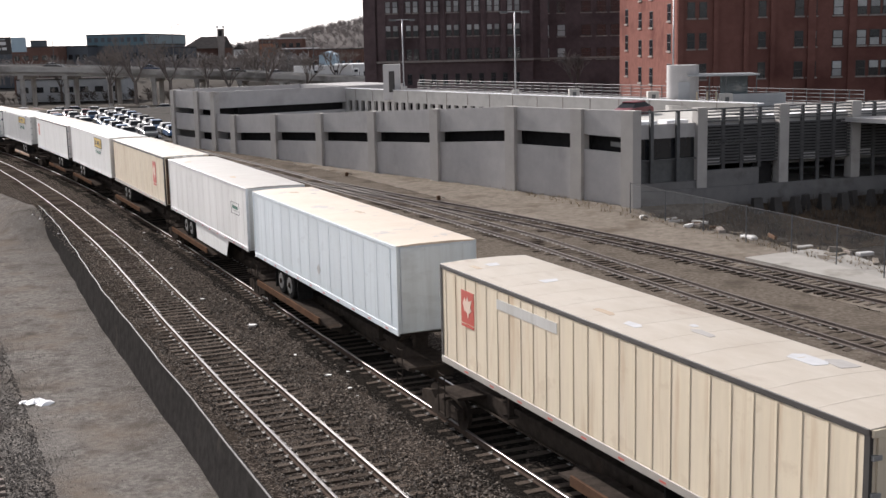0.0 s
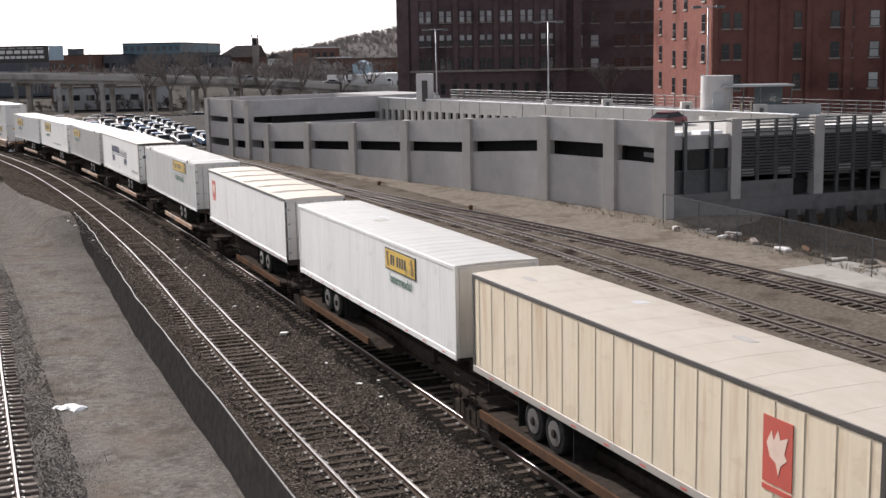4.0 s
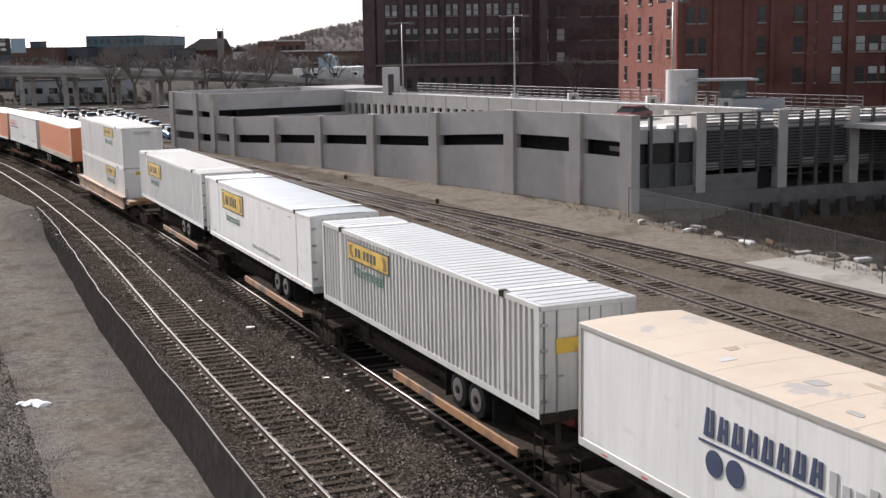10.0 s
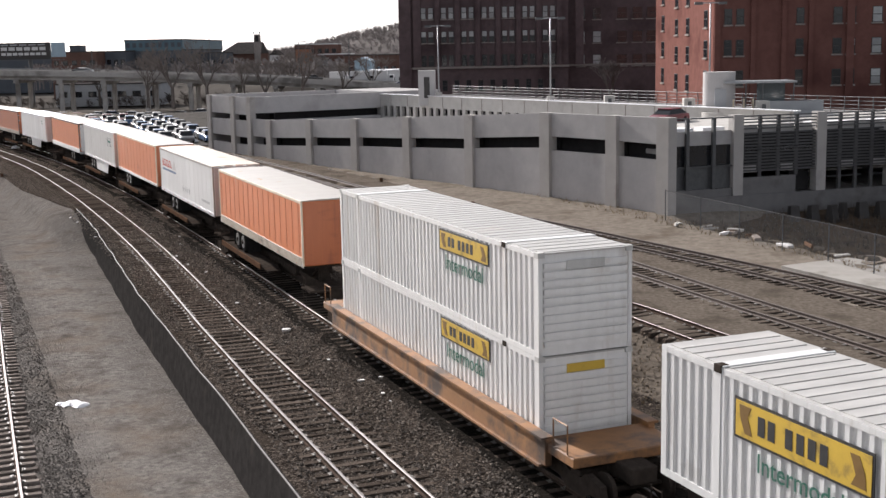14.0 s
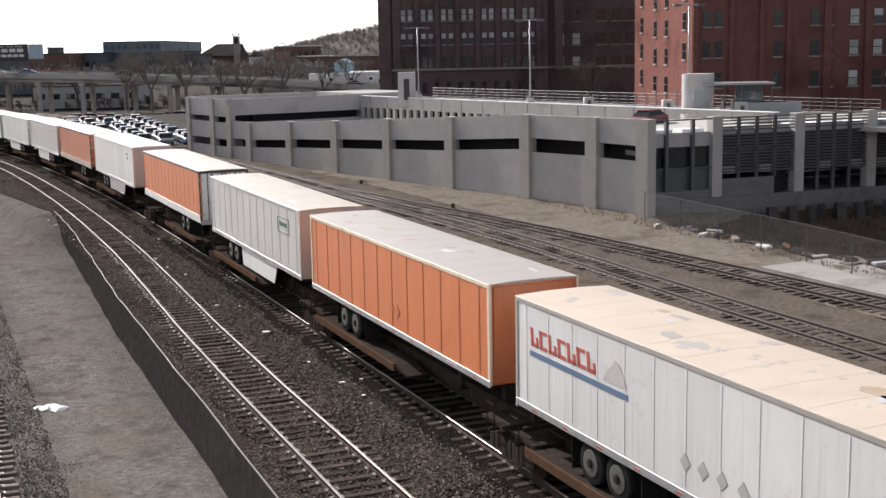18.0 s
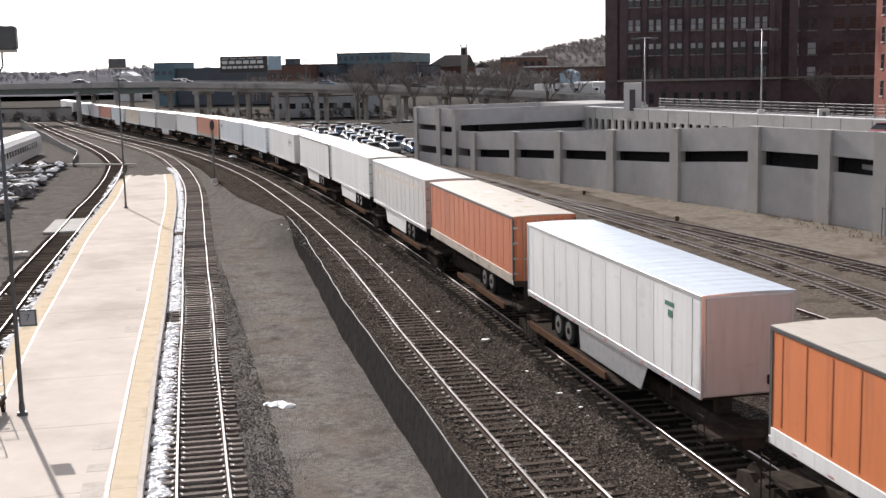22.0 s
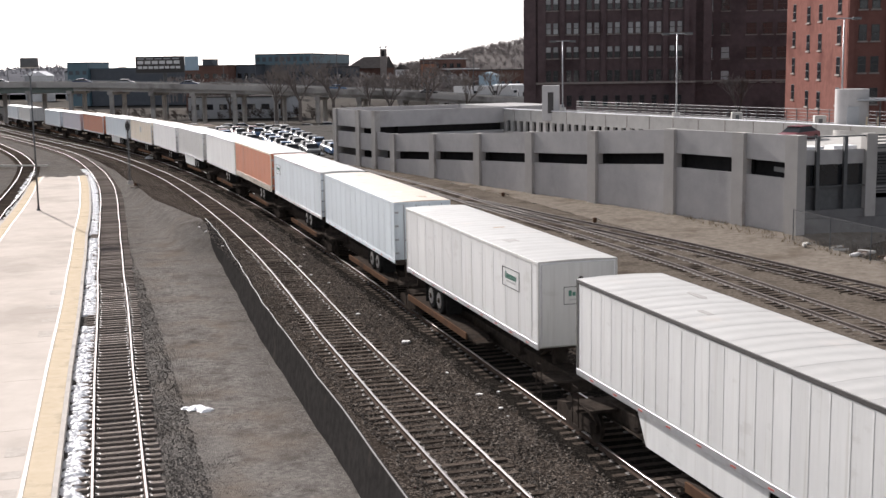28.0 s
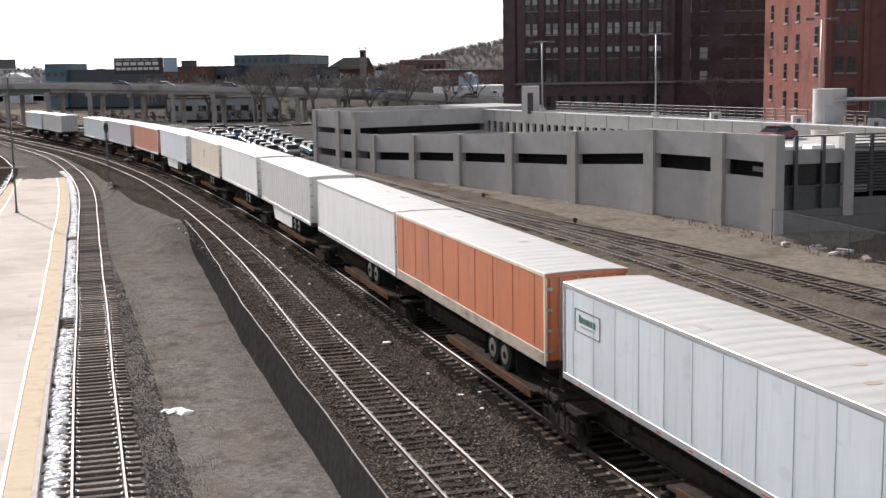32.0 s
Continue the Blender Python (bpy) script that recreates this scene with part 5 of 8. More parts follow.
# --- far town ---
def block(name, label, x0, x1, y, deep, z0, z1, wall, roof=ROOF_DARK, rows=0, cols=0, gable=0.0, category="building", win=PANE, wz=1.4):
    root = thing(name, label, category)
    part("wall", Geo().box(x0, x1, y, y + deep, z0, z1), wall, root)
    if gable:
        xm = (x0 + x1) / 2
        g = Geo().solid([(x0 - 0.4, y - 0.4, z1), (x1 + 0.4, y - 0.4, z1), (xm, y - 0.4, z1 + gable)], [(x0 - 0.4, y + deep, z1), (x1 + 0.4, y + deep, z1), (xm, y + deep, z1 + gable)])
        part("roof", g, roof, root)
    else:
        part("roof", Geo().box(x0 - 0.2, x1 + 0.2, y - 0.2, y + deep, z1, z1 + 0.3), roof, root)
    for r in range(rows):
        for c in range(cols):
            xx = x0 + (c + 0.5) * (x1 - x0) / cols
            zz = z0 + (r + 0.55) * (z1 - z0) / rows
            w = (x1 - x0) / cols * 0.28
            part("window", Geo().box(xx - w, xx + w, y - 0.08, y + 0.02, zz - wz / 2, zz + wz / 2), win, root)
    return root


block("office_block", "long teal-clad office block above a dark lower storey", -107, -89, 380, 62, 11.7, 14.9, TEAL, rows=1, cols=9, win=SLATE, wz=1.4)
block("slate_office", "dark slate commercial building under a teal block", -106.9, -89.1, 380.3, 61, -2, 11.7, SLATE, rows=2, cols=8, wz=1.6)
block("low_annex", "low dark annex beside the office block", -88, -80, 398, 16, -2, 10.6, SLATE, rows=2, cols=4)
block("brown_shop", "low brown brick shop building", -124, -110.5, 362, 20, -2, 11.6, BROWN_WALL, rows=2, cols=5)
block("roof_shed", "small flat rooftop shed", -119, -116, 364, 6, 11.6, 13.4, SLATE)
block("slate_shop", "slate-blue low commercial building with dark windows", -110.3, -104, 370, 20, -2, 11.6, SLATE, rows=2, cols=3)
block("blue_warehouse", "long low blue-grey warehouse", -183, -138, 430, 20, -2, 11.4, SLATE, roof=TEAL, rows=1, cols=9, win=TEAL)
block("blue_hall", "tall blue-grey hall beside the warehouse", -191, -183.2, 428, 20, -2, 13.6, TEAL, rows=2, cols=3, win=SLATE)
for i, (x, y, w) in enumerate(((-249, 520, 7), (-238, 530, 9), (-228, 525, 6), (-262, 540, 8), (-216, 530, 8))):
    block("hillside_house", "pale gabled house on the far slope", x, x + w, y, 8, -2.4, 9.0 + i % 3 * 1.3, (WHITE_WALL, GREY_WALL, WHITE_WALL, GREY_WALL, BROWN_WALL)[i], roof=(SNOW, ROOF_DARK, SNOW)[i % 3], gable=2.0, rows=1, cols=3)
ch = block("church", "dark brick church with a long roof and square tower", -84, -71.5, 420, 16, -2, 10.2, BROWN_WALL, rows=1, cols=5, gable=0.0)
part("nave_roof", Geo().solid([(-86, 419, 10.2), (-71.5, 419, 10.2), (-71.5, 437, 10.2), (-86, 437, 10.2)], [(-80.8, 427.6, 14.2), (-72, 427.6, 14.2), (-72, 428.4, 14.2), (-80.8, 428.4, 14.2)]), ROOF_DARK, ch)
part("tower", Geo().box(-73.5, -71.5, 418.6, 420.8, -2, 16.7), STONE, ch, "pale grey square tower")
# near-black panel stands for the shade in the belfry
part("belfry_opening", Geo().box(-73.0, -71.9, 418.5, 418.6, 14.2, 16.2), VOID_SHADE, ch)
for x, z in ((-73.7, 16.9), (-71.7, 16.9)):
    part("pinnacle", Geo().box(x, x + 0.5, 418.6, 419.1, z, z + 0.7), GREY_WALL, ch)
block("brick_store", "dark red brick store with a pale roof edge", -57, -43, 400, 12, 3.5, 12.7, BROWN_WALL, roof=WHITE_WALL, rows=2, cols=6)
block("painted_gable", "store front with an orange brick gable", -56.6, -51.6, 399.2, 0.7, 3.5, 11.3, surface("orange_brick", (0.34, 0.17, 0.11), (0.27, 0.13, 0.085), 0.9, 1), rows=1, cols=2)
block("flat_store", "long low brick store with a pale parapet", -47.5, -37.5, 385, 14, 3, 9.4, BROWN_WALL, roof=WHITE_WALL, rows=1, cols=6)
block("white_cottage", "small white gabled cottage", -66, -62.5, 405, 8, 3.0, 9.6, WHITE_WALL, gable=1.6, rows=1, cols=2)
block("grey_cottage", "small grey gabled cottage", -47.5, -44.2, 380, 8, 3, 7.8, GREY_WALL, gable=1.5, rows=1, cols=2)
block("blue_barn", "pale blue metal building with a white gable", -31.0, -26.6, 330, 14, 0, 7.6, BLUE_WALL, roof=BLUE_WALL, gable=1.2, rows=1, cols=2)
block("brick_row", "row of low brown brick buildings below the hill", -38, -22, 372, 12, 0, 9.0, BROWN_WALL, rows=1, cols=7)
block("white_sheds", "low white sheds under snow", -26, -12, 318, 10, 0, 5.2, WHITE_WALL, roof=SNOW, rows=1, cols=6)
block("depot", "low grey depot seen under the overpass", -104, -78, 305, 14, -2, 3.4, GREY_WALL, rows=1, cols=7)
block("depot_wall", "low concrete wall under the overpass", -230, -150, 300, 4, -2, 1.6, BRIDGE)

bill = thing("billboard", "dark roadside billboard with rows of unreadable pale lettering", "billboard")
part("panel", Geo().box(-127.2, -113.2, 330, 330.5, 9.9, 14.4), FRAME_DARK, bill)
part("end_panel", Geo().box(-113.0, -109.2, 330, 330.5, 10.4, 14.3), BLUE_WALL, bill, "pale blue end panel")
for z, h, n in ((13.6, 0.35, 5), (12.3, 0.9, 6), (11.0, 0.7, 8)):
    for i in range(n):
        w = 12.6 / n
        x = -126.6 + i * w
        part("letter_bar", Geo().box(x, x + w * 0.78, 329.9, 329.99, z, z + h), WHITE_WALL if z < 13 else GREY_WALL, bill)
part("post", Geo().tube((-119, 330.6, -2), (-119, 330.6, 10), 0.55, n=10), BARS, bill)
part("catwalk", Geo().box(-127, -109.4, 329.2, 330, 9.6, 9.75), BARS, bill)


# --- cars ---
def car_meshes():
    body = Geo()
    prof = [(-2.15, 0.28), (-2.25, 0.55), (-2.12, 0.74), (-1.3, 0.90), (1.75, 0.95), (2.15, 0.88), (2.25, 0.6), (2.18, 0.28)]
    body.stack([[(x * w, y, z * h) for x, z in prof] for y, w, h in ((-0.88, 0.955, 0.95), (-0.80, 1, 1), (0.80, 1, 1), (0.88, 0.955, 0.95))])
    cabin = Geo()
    cabin.stack([[(x, y * w, z) for x, z, w in ((-1.35, 0.9, 1.0), (-0.55, 1.40, 0.80), (0.2, 1.45, 0.78), (1.0, 1.40, 0.80), (1.85, 0.93, 1.0))] for y in (-0.8, 0.8)])
    roof = Geo().stack([[(x, y, z) for x, y in ((-0.68, -0.67), (1.1, -0.67), (1.1, 0.67), (-0.68, 0.67))] for z in (1.36, 1.44)] + [[(x, y, 1.485) for x, y in ((-0.35, -0.5), (0.75, -0.5), (0.75, 0.5), (-0.35, 0.5))]])
    wheel = Geo().tube((0, -0.1, 0), (0, 0.1, 0), 0.32, n=12)
    rim = Geo().tube((0, -0.11, 0), (0, 0.11, 0), 0.18, n=10)
    return body, cabin, roof, wheel, rim


CAR_GEO = car_meshes()
CAR_GLASS = glass("car_glass", (0.018, 0.02, 0.024), 0.3)
CAR_GLASS.node_tree.nodes["Principled BSDF"].inputs["Specular IOR Level"].default_value = 0.1
CAR_WHEEL, CAR_RIM = CAR_GEO[3].mesh("car_wheel", RUBBER), CAR_GEO[4].mesh("car_rim", RIM)
LIGHT_RED = surface("tail_light", (0.4, 0.02, 0.02), rough=0.3)
HEADLAMP = surface("head_lamp", (0.8, 0.8, 0.8), rough=0.15)
CAR_CABIN = CAR_GEO[1].mesh("car_cabin", CAR_GLASS)
HEAD_MESH = Geo().box(-2.27, -2.2, -0.14, 0.14, 0.62, 0.76, 0.02).mesh("headlight", HEADLAMP)
TAIL_MESH = Geo().box(2.22, 2.28, -0.14, 0.14, 0.66, 0.82, 0.02).mesh("tail_light", LIGHT_RED)


def car(colour_name, colour, m, label, group="parked cars", far=True):
    paintwork = surface("car_" + colour_name, colour, tuple(c * 0.9 for c in colour), 0.42, 2)
    paintwork.node_tree.nodes["Principled BSDF"].inputs["Coat Weight"].default_value = 0.12
    root = thing("car", label, "car", group, m=m)
    part("body", CAR_GEO[0], paintwork, root)
    put("cabin_glass", CAR_CABIN, root)
    part("roof", CAR_GEO[2], paintwork, root)
    for x in (-1.35, 1.4):
        for y in (-0.78, 0.78):
            w = put("wheel", CAR_WHEEL, root, Matrix.Translation((x, y, 0.32)))
            if not far:
                put("rim", CAR_RIM, w)
    for y in (-0.62, 0.62):
        if not far:
            put("headlight", HEAD_MESH, root, Matrix.Translation((0, y, 0)))
            put("tail_light", TAIL_MESH, root, Matrix.Translation((0, y, 0)))
    return root


CAR_KINDS = [("black", (0.015, 0.015, 0.017)), ("silver", (0.15, 0.154, 0.16)), ("white", (0.34, 0.34, 0.34)), ("navy", (0.02, 0.035, 0.08)), ("grey", (0.09, 0.093, 0.097)), ("maroon", (0.12, 0.02, 0.025)), ("blue", (0.05, 0.11, 0.22))]
MODEL = {}
for i, (nm, col) in enumerate(CAR_KINDS):
    MODEL[nm] = None
rnd = random.Random(77)
lot = thing("parking_lot", "asphalt parking lot with remains of snow", "parking lot", kind="structure")
LOT = [(-46, 148), (-30.5, 146), (-22, 178), (-44, 232), (-96, 226), (-80, 202)]
part("asphalt", Geo().solid([(x, y, -1.0) for x, y in LOT], [(x, y, -0.4) for x, y in LOT]), ROADWAY, lot)
e1, e2 = Vector((-0.93, -0.36, 0)), Vector((-0.36, 0.93, 0))
for row in range(9):
    for i in range(5 if row < 3 else 7):
        if rnd.random() < 0.06:
            continue
        p = Vector((-33, 152.5, -0.4)) + e1 * (i * 2.7 + rnd.uniform(-0.15, 0.15)) + e2 * (row * 6.6 + (row % 2) * -0.9 + rnd.uniform(-0.3, 0.3))
        nm, col = rnd.choice(CAR_KINDS)
        m = Matrix.Translation(p) @ Matrix.Rotation(math.atan2(e2.y, e2.x) + (math.pi if row % 2 else 0) + rnd.uniform(-0.03, 0.03), 4, "Z")
        if MODEL[nm] is None:
            MODEL[nm] = car(nm, col, m, nm + " sedan parked in the open lot")
        else:
            copy_thing(MODEL[nm], m)
q = Vector((14.3, 88.6, 4.86))
car("wine_red", (0.15, 0.012, 0.020), Matrix.Translation(q) @ Matrix.Rotation(radians(52), 4, "Z") @ Matrix.Diagonal((0.86, 0.82, 0.76, 1)), "wine-red low coupe parked on the garage ramp", "", far=False)
# traffic on the overpass, and cars parked under it
TRAFFIC = []
for i in range(22):
    x = -300 + i * 12.5 + rnd.uniform(-4, 4)
    nm, _ = rnd.choice(CAR_KINDS)
    if rnd.random() < 0.55:
        lane = rnd.choice((3.0, 8.5))
        TRAFFIC.append((copy_thing(MODEL[nm], Matrix.Translation((x, over_y(x) + lane, over_z(x)))), x, lane, -1 if lane < 5 else 1))
for i in range(26):
    x, y = rnd.uniform(-112, -40), rnd.uniform(236, 258)
    nm, _ = rnd.choice(CAR_KINDS)
    copy_thing(MODEL[nm], Matrix.Translation((x, y, -2.4)) @ Matrix.Rotation(rnd.uniform(-0.2, 0.2), 4, "Z"))
pl = [(rnd.uniform(-110, -30), rnd.uniform(235, 262), -2.38) for _ in range(60)]
lumps("snow_banks", "banks of ploughed old snow by the far lots", pl, 2.2, seed=8, squash=0.35)
pl = [(-31 + rnd.uniform(-26, 4), 153 + rnd.uniform(-6, 18), -0.42) for _ in range(10)]
lumps("lot_snow", "small ploughed snow heaps at the parking lot edge", pl, 0.9, seed=9, squash=0.5)
# white vans behind the garage
for i, (x, y) in enumerate(((-31.5, 301), (-26.5, 302), (-21.8, 303.5), (-14, 305))):
    root = thing("white_van", "white box van parked by the far sheds", "van", "white vans", m=Matrix.Translation((x, y, 2.2)) @ Matrix.Scale(1.15, 4))
    part("box", Geo().box(-2.6, 1.2, -1.0, 1.0, 0.5, 2.9, 0.08), WHITE_WALL, root)
    cab = part("cab", Geo().box(1.2, 2.6, -0.95, 0.95, 0.5, 2.0, 0.15), WHITE_WALL, root)
    part("windscreen", Geo().box(1.7, 2.45, -0.96, 0.96, 1.35, 1.85), CAR_GLASS, cab)
    for xx in (-1.7, 1.7):
        for yy in (-0.9, 0.9):
            put("wheel", CAR_WHEEL, root, Matrix.Translation((xx, yy, 0.4)))
# street lights standing over the far roofs
for x, y, z0, tall in ((-29.5, 300, 2.1, 11.5), (-70, 330, 2.0, 14.5), (-102, 330, 2.0, 14.0), (-165, 330, -2.4, 17.0), (-10, 300, 2.1, 10.5), (-46, 330, 2.1, 11.0)):
    root = thing("street_light", "thin grey street light over the far road", "street lamp", "far street lights", m=Matrix.Translation((x, y, z0)))
    part("pole", Geo().tube((0, 0, 0), (0, 0, tall), 0.13, 0.08, 6), BARS, root)
    part("arm", Geo().tube((0, 0, tall), (1.6, 0, tall + 0.15), 0.06, n=6), BARS, root)
    part("luminaire", Geo().box(1.3, 2.1, -0.15, 0.15, tall + 0.05, tall + 0.25, 0.03), BARS, root)
terrace = thing("far_terrace", "raised street terrace behind the garage", "ground", kind="structure")
part("bank", Geo().solid([(-48, 288, -2.4), (30, 296, -2.4), (60, 420, -2.4), (-140, 420, -2.4), (-110, 350, -2.4)], [(-46, 298, 2.1), (30, 306, 2.1), (60, 420, 4.2), (-140, 420, 4.2), (-100, 360, 2.1)]), FARGROUND, terrace)


# --- loose things in the yard ---
def stones(name, label, n, s_range, o_range, z, size, material, seed):
    """Loose stones: small uneven lumps joined in one mesh."""
    rnd = random.Random(seed)
    g = Geo()
    for _ in range(n):
        s, o = s_range[0] + (s_range[1] - s_range[0]) * rnd.random() ** 1.5, rnd.uniform(*o_range)
        c = on(s, o, (z(s) if callable(z) else z) + rnd.uniform(-0.01, 0.03))
        r = size * rnd.uniform(0.6, 1.5)
        a = rnd.uniform(0, 6.28)
        ring = [c + Vector((math.cos(a + k * 1.571) * r * rnd.uniform(0.6, 1.2), math.sin(a + k * 1.571) * r * rnd.uniform(0.6, 1.2), rnd.uniform(-0.2, 0.2) * r)) for k in range(4)]
        t = c + Vector((rnd.uniform(-0.3, 0.3) * r, rnd.uniform(-0.3, 0.3) * r, r * rnd.uniform(0.5, 0.9)))
        k = len(g.v)
        g.v += [tuple(p) for p in ring] + [tuple(t)]
        g.f += [(k, k + 1, k + 4), (k + 1, k + 2, k + 4), (k + 2, k + 3, k + 4), (k + 3, k, k + 4)]
        g.mi += [0] * 4
    return tagged(part(name, g, material, None), label, "stones", "", "stuff")


STONE_MIX = surface("loose_ballast_stone", (0.070, 0.060, 0.052), (0.230, 0.200, 0.172), 0.95, 5, pick=0.75)
stones("loose_ballast", "loose dark ballast stones beside the rails", 22000, (-3, 60), (-1.75, 3.2), -0.2, 0.042, STONE_MIX, 3)
stones("loose_gravel", "loose gravel beside the platform track", 11000, (2, 70), (-7.6, -6.4), LOW, 0.032, surface("track_stone", (0.075, 0.067, 0.060), (0.19, 0.172, 0.155), 0.95, 5, pick=0.5), 4)
stones("loose_gravel", "loose gravel under the platform track", 5000, (2, 60), (-10.6, -7.6), LOW + 0.02, 0.036, STONE_MIX, 5)
stones("siding_stones", "loose stones and clods between the sidings", 7000, (-2, 70), (9, 24.5), -0.28, 0.07, surface("brown_clod", (0.085, 0.068, 0.052), (0.17, 0.142, 0.112), 0.97, 5, pick=0.6), 6)
PALE_STONE = surface("yard_stone", (0.11, 0.10, 0.092), (0.20, 0.184, 0.168), 0.95, 5, pick=0.45)


def strewn(name, label, n, s_range, centre, spread, z, size, material, seed):
    """Stones strewn thinner and thinner away from a line."""
    r2 = random.Random(seed)
    g = Geo()
    for _ in range(n):
        s = s_range[0] + (s_range[1] - s_range[0]) * r2.random() ** 1.4
        o = centre + r2.gauss(0, spread)
        if not -7.6 < o < -2.5:
            continue
        c = on(s, o, z + r2.uniform(-0.01, 0.02))
        r, a = size * r2.uniform(0.5, 1.5), r2.uniform(0, 6.28)
        k = len(g.v)
        g.v += [tuple(c + Vector((math.cos(a + j * 1.571) * r * r2.uniform(0.6, 1.2), math.sin(a + j * 1.571) * r * r2.uniform(0.6, 1.2), -0.01))) for j in range(4)] + [tuple(c + Vector((0, 0, r * r2.uniform(0.4, 0.8))))]
        g.f += [(k, k + 1, k + 4), (k + 1, k + 2, k + 4), (k + 2, k + 3, k + 4), (k + 3, k, k + 4)]
        g.mi += [0] * 4
    return tagged(part(name, g, material, None), label, "stones", "", "stuff")


strewn("strewn_gravel", "loose stones thinning out over the packed lane", 6500, (-1, 75), -6.5, 0.7, LOW + 0.005, 0.020, PALE_STONE, 31)
strewn("strewn_gravel", "loose stones at the foot of the retaining wall", 800, (-1, 55), -2.5, 0.4, LOW + 0.005, 0.018, PALE_STONE, 32)
strewn("strewn_gravel", "small grit scattered over the packed lane", 2500, (-1, 60), -4.4, 1.2, LOW, 0.020, PALE_STONE, 33)
LITTER = surface("pale_litter", (0.62, 0.61, 0.60), (0.45, 0.43, 0.42), 0.7, 4, pick=0.3)
rnd = random.Random(15)
for i in range(26):
    s, o = rnd.uniform(1, 62), rnd.choice((rnd.uniform(1.4, 3.3), rnd.uniform(1.4, 3.3), rnd.uniform(-1.8, -1.3), rnd.uniform(8, 14)))
    if i == 0:
        s, o = 18.0, 2.25
    p = on(s, o, -0.2)
    m = Matrix.Translation(p) @ Matrix.Rotation(rnd.uniform(0, 6), 4, "Z")
    r = rnd.uniform(0.04, 0.10) if i else 0.17
    b = thing("litter_scrap", "pale scrap of litter on the ballast", "litter", "litter scraps", m=m)
    part("scrap", Geo().stack([[(x * r * rnd.uniform(0.7, 1.3), y * r * rnd.uniform(0.7, 1.3), z * r) for x, y in ((-1, -0.5), (0.2, -0.8), (1, -0.1), (0.7, 0.7), (-0.5, 0.8))] for z in (0, 0.35, 0.5)]), LITTER, b)

# dry grass tufts on the shoulders
def tufts(name, label, n, s_range, o_range, z, h, seed, material):
    rnd = random.Random(seed)
    g = Geo()
    for _ in range(n):
        s, o = rnd.uniform(*s_range), rnd.uniform(*o_range)
        c = on(s, o, z(s) if callable(z) else z)
        for _ in range(6):
            a, q = rnd.uniform(0, 6.28), h * rnd.uniform(0.5, 1.2)
            d = Vector((math.cos(a), math.sin(a), 0))
            w = Vector((-d.y, d.x, 0)) * 0.012
            tip = c + d * q * 0.5 + Vector((0, 0, q))
            g.face([c - w, c + w, tip])
    return tagged(part(name, g, material, None), label, "grass", "", "stuff")


STRAW = surface("straw", (0.20, 0.155, 0.10), (0.30, 0.24, 0.165), 0.95, 3, pick=0.4)
tufts("dry_grass", "dry straw-coloured grass between the sidings", 2600, (-2, 60), (9, 19), -0.48, 0.16, 3, STRAW)
tufts("dry_grass", "dry grass along the garage wall", 1500, (10, 110), (29.5, 31.5), -0.05, 0.2, 5, STRAW)

# concrete apron in the dirt
apron = thing("concrete_apron", "pale concrete apron beside the siding", "pavement", kind="structure")
ring = [(14.7, 57.4), (16.7, 53.2), (18.5, 49.6), (22.5, 41.5), (26.0, 43.5), (20.4, 54.4), (19.8, 57.6), (18.5, 59.4)]
part("slab", Geo().solid([(x, y, -0.4) for x, y in ring], [(x, y, -0.02) for x, y in ring]), APRON, apron)

# chain-link fence above the sunken lot
MESH = bpy.data.materials.new("chain_link")
MESH.use_nodes = True
pb = MESH.node_tree.nodes["Principled BSDF"]
pb.inputs["Base Color"].default_value, pb.inputs["Alpha"].default_value, pb.inputs["Roughness"].default_value = (0.16, 0.16, 0.16, 1), 0.10, 0.7
fence = thing("chain_link_fence", "galvanised chain-link fence above the sunken lot", "fence")
line = [(11.7, 73.3), (13.1, 69.4), (14.5, 65.7), (15.9, 62.0), (17.2, 58.4), (18.3, 55.0), (19.3, 51.7), (20.3, 48.4), (21.4, 45.0), (22.6, 41.6)]
for (x0, y0), (x1, y1) in zip(line[:-1], line[1:]):
    part("post", Geo().tube((x0, y0, -0.5), (x0, y0, 1.85), 0.03, n=8), BARS, fence)
    part("top_rail", Geo().tube((x0, y0, 1.8), (x1, y1, 1.8), 0.018, n=6), LOUVER, fence)
    g = Geo()
    g.face([(x0, y0, -0.3), (x1, y1, -0.3), (x1, y1, 1.8), (x0, y0, 1.8)])
    part("chain_link", g, MESH, fence)
# rubble along the bank
rnd = random.Random(4)
for i in range(34):
    f = rnd.random()
    x, y = 12.5 + f * 9 + rnd.uniform(-0.7, 0.7), 71.5 - f * 17 + rnd.uniform(-0.8, 0.8)
    m = Matrix.Translation((x, y, -0.03)) @ Matrix.Rotation(rnd.uniform(0, 6), 4, "Z") @ Matrix.Rotation(rnd.uniform(-0.2, 0.2), 4, "X")
    b = thing("rubble_piece", "broken board or slab lying along the dirt bank", "rubble", "rubble pieces", m=m)
    w, d, h = rnd.uniform(0.2, 1.3), rnd.uniform(0.12, 0.4), rnd.uniform(0.06, 0.2)
    part("chunk", Geo().box(-w / 2, w / 2, -d / 2, d / 2, 0, h, 0.03), rnd.choice((LITTER, SHELF, TIE_PALE, PALE, DIRT)), b)
tufts("bank_weeds", "brown dead weeds on the bank", 1500, (8, 36), (30.6, 33.5), lambda s: -0.6, 0.5, 8, WEEDS)
g, r3 = Geo(), random.Random(18)
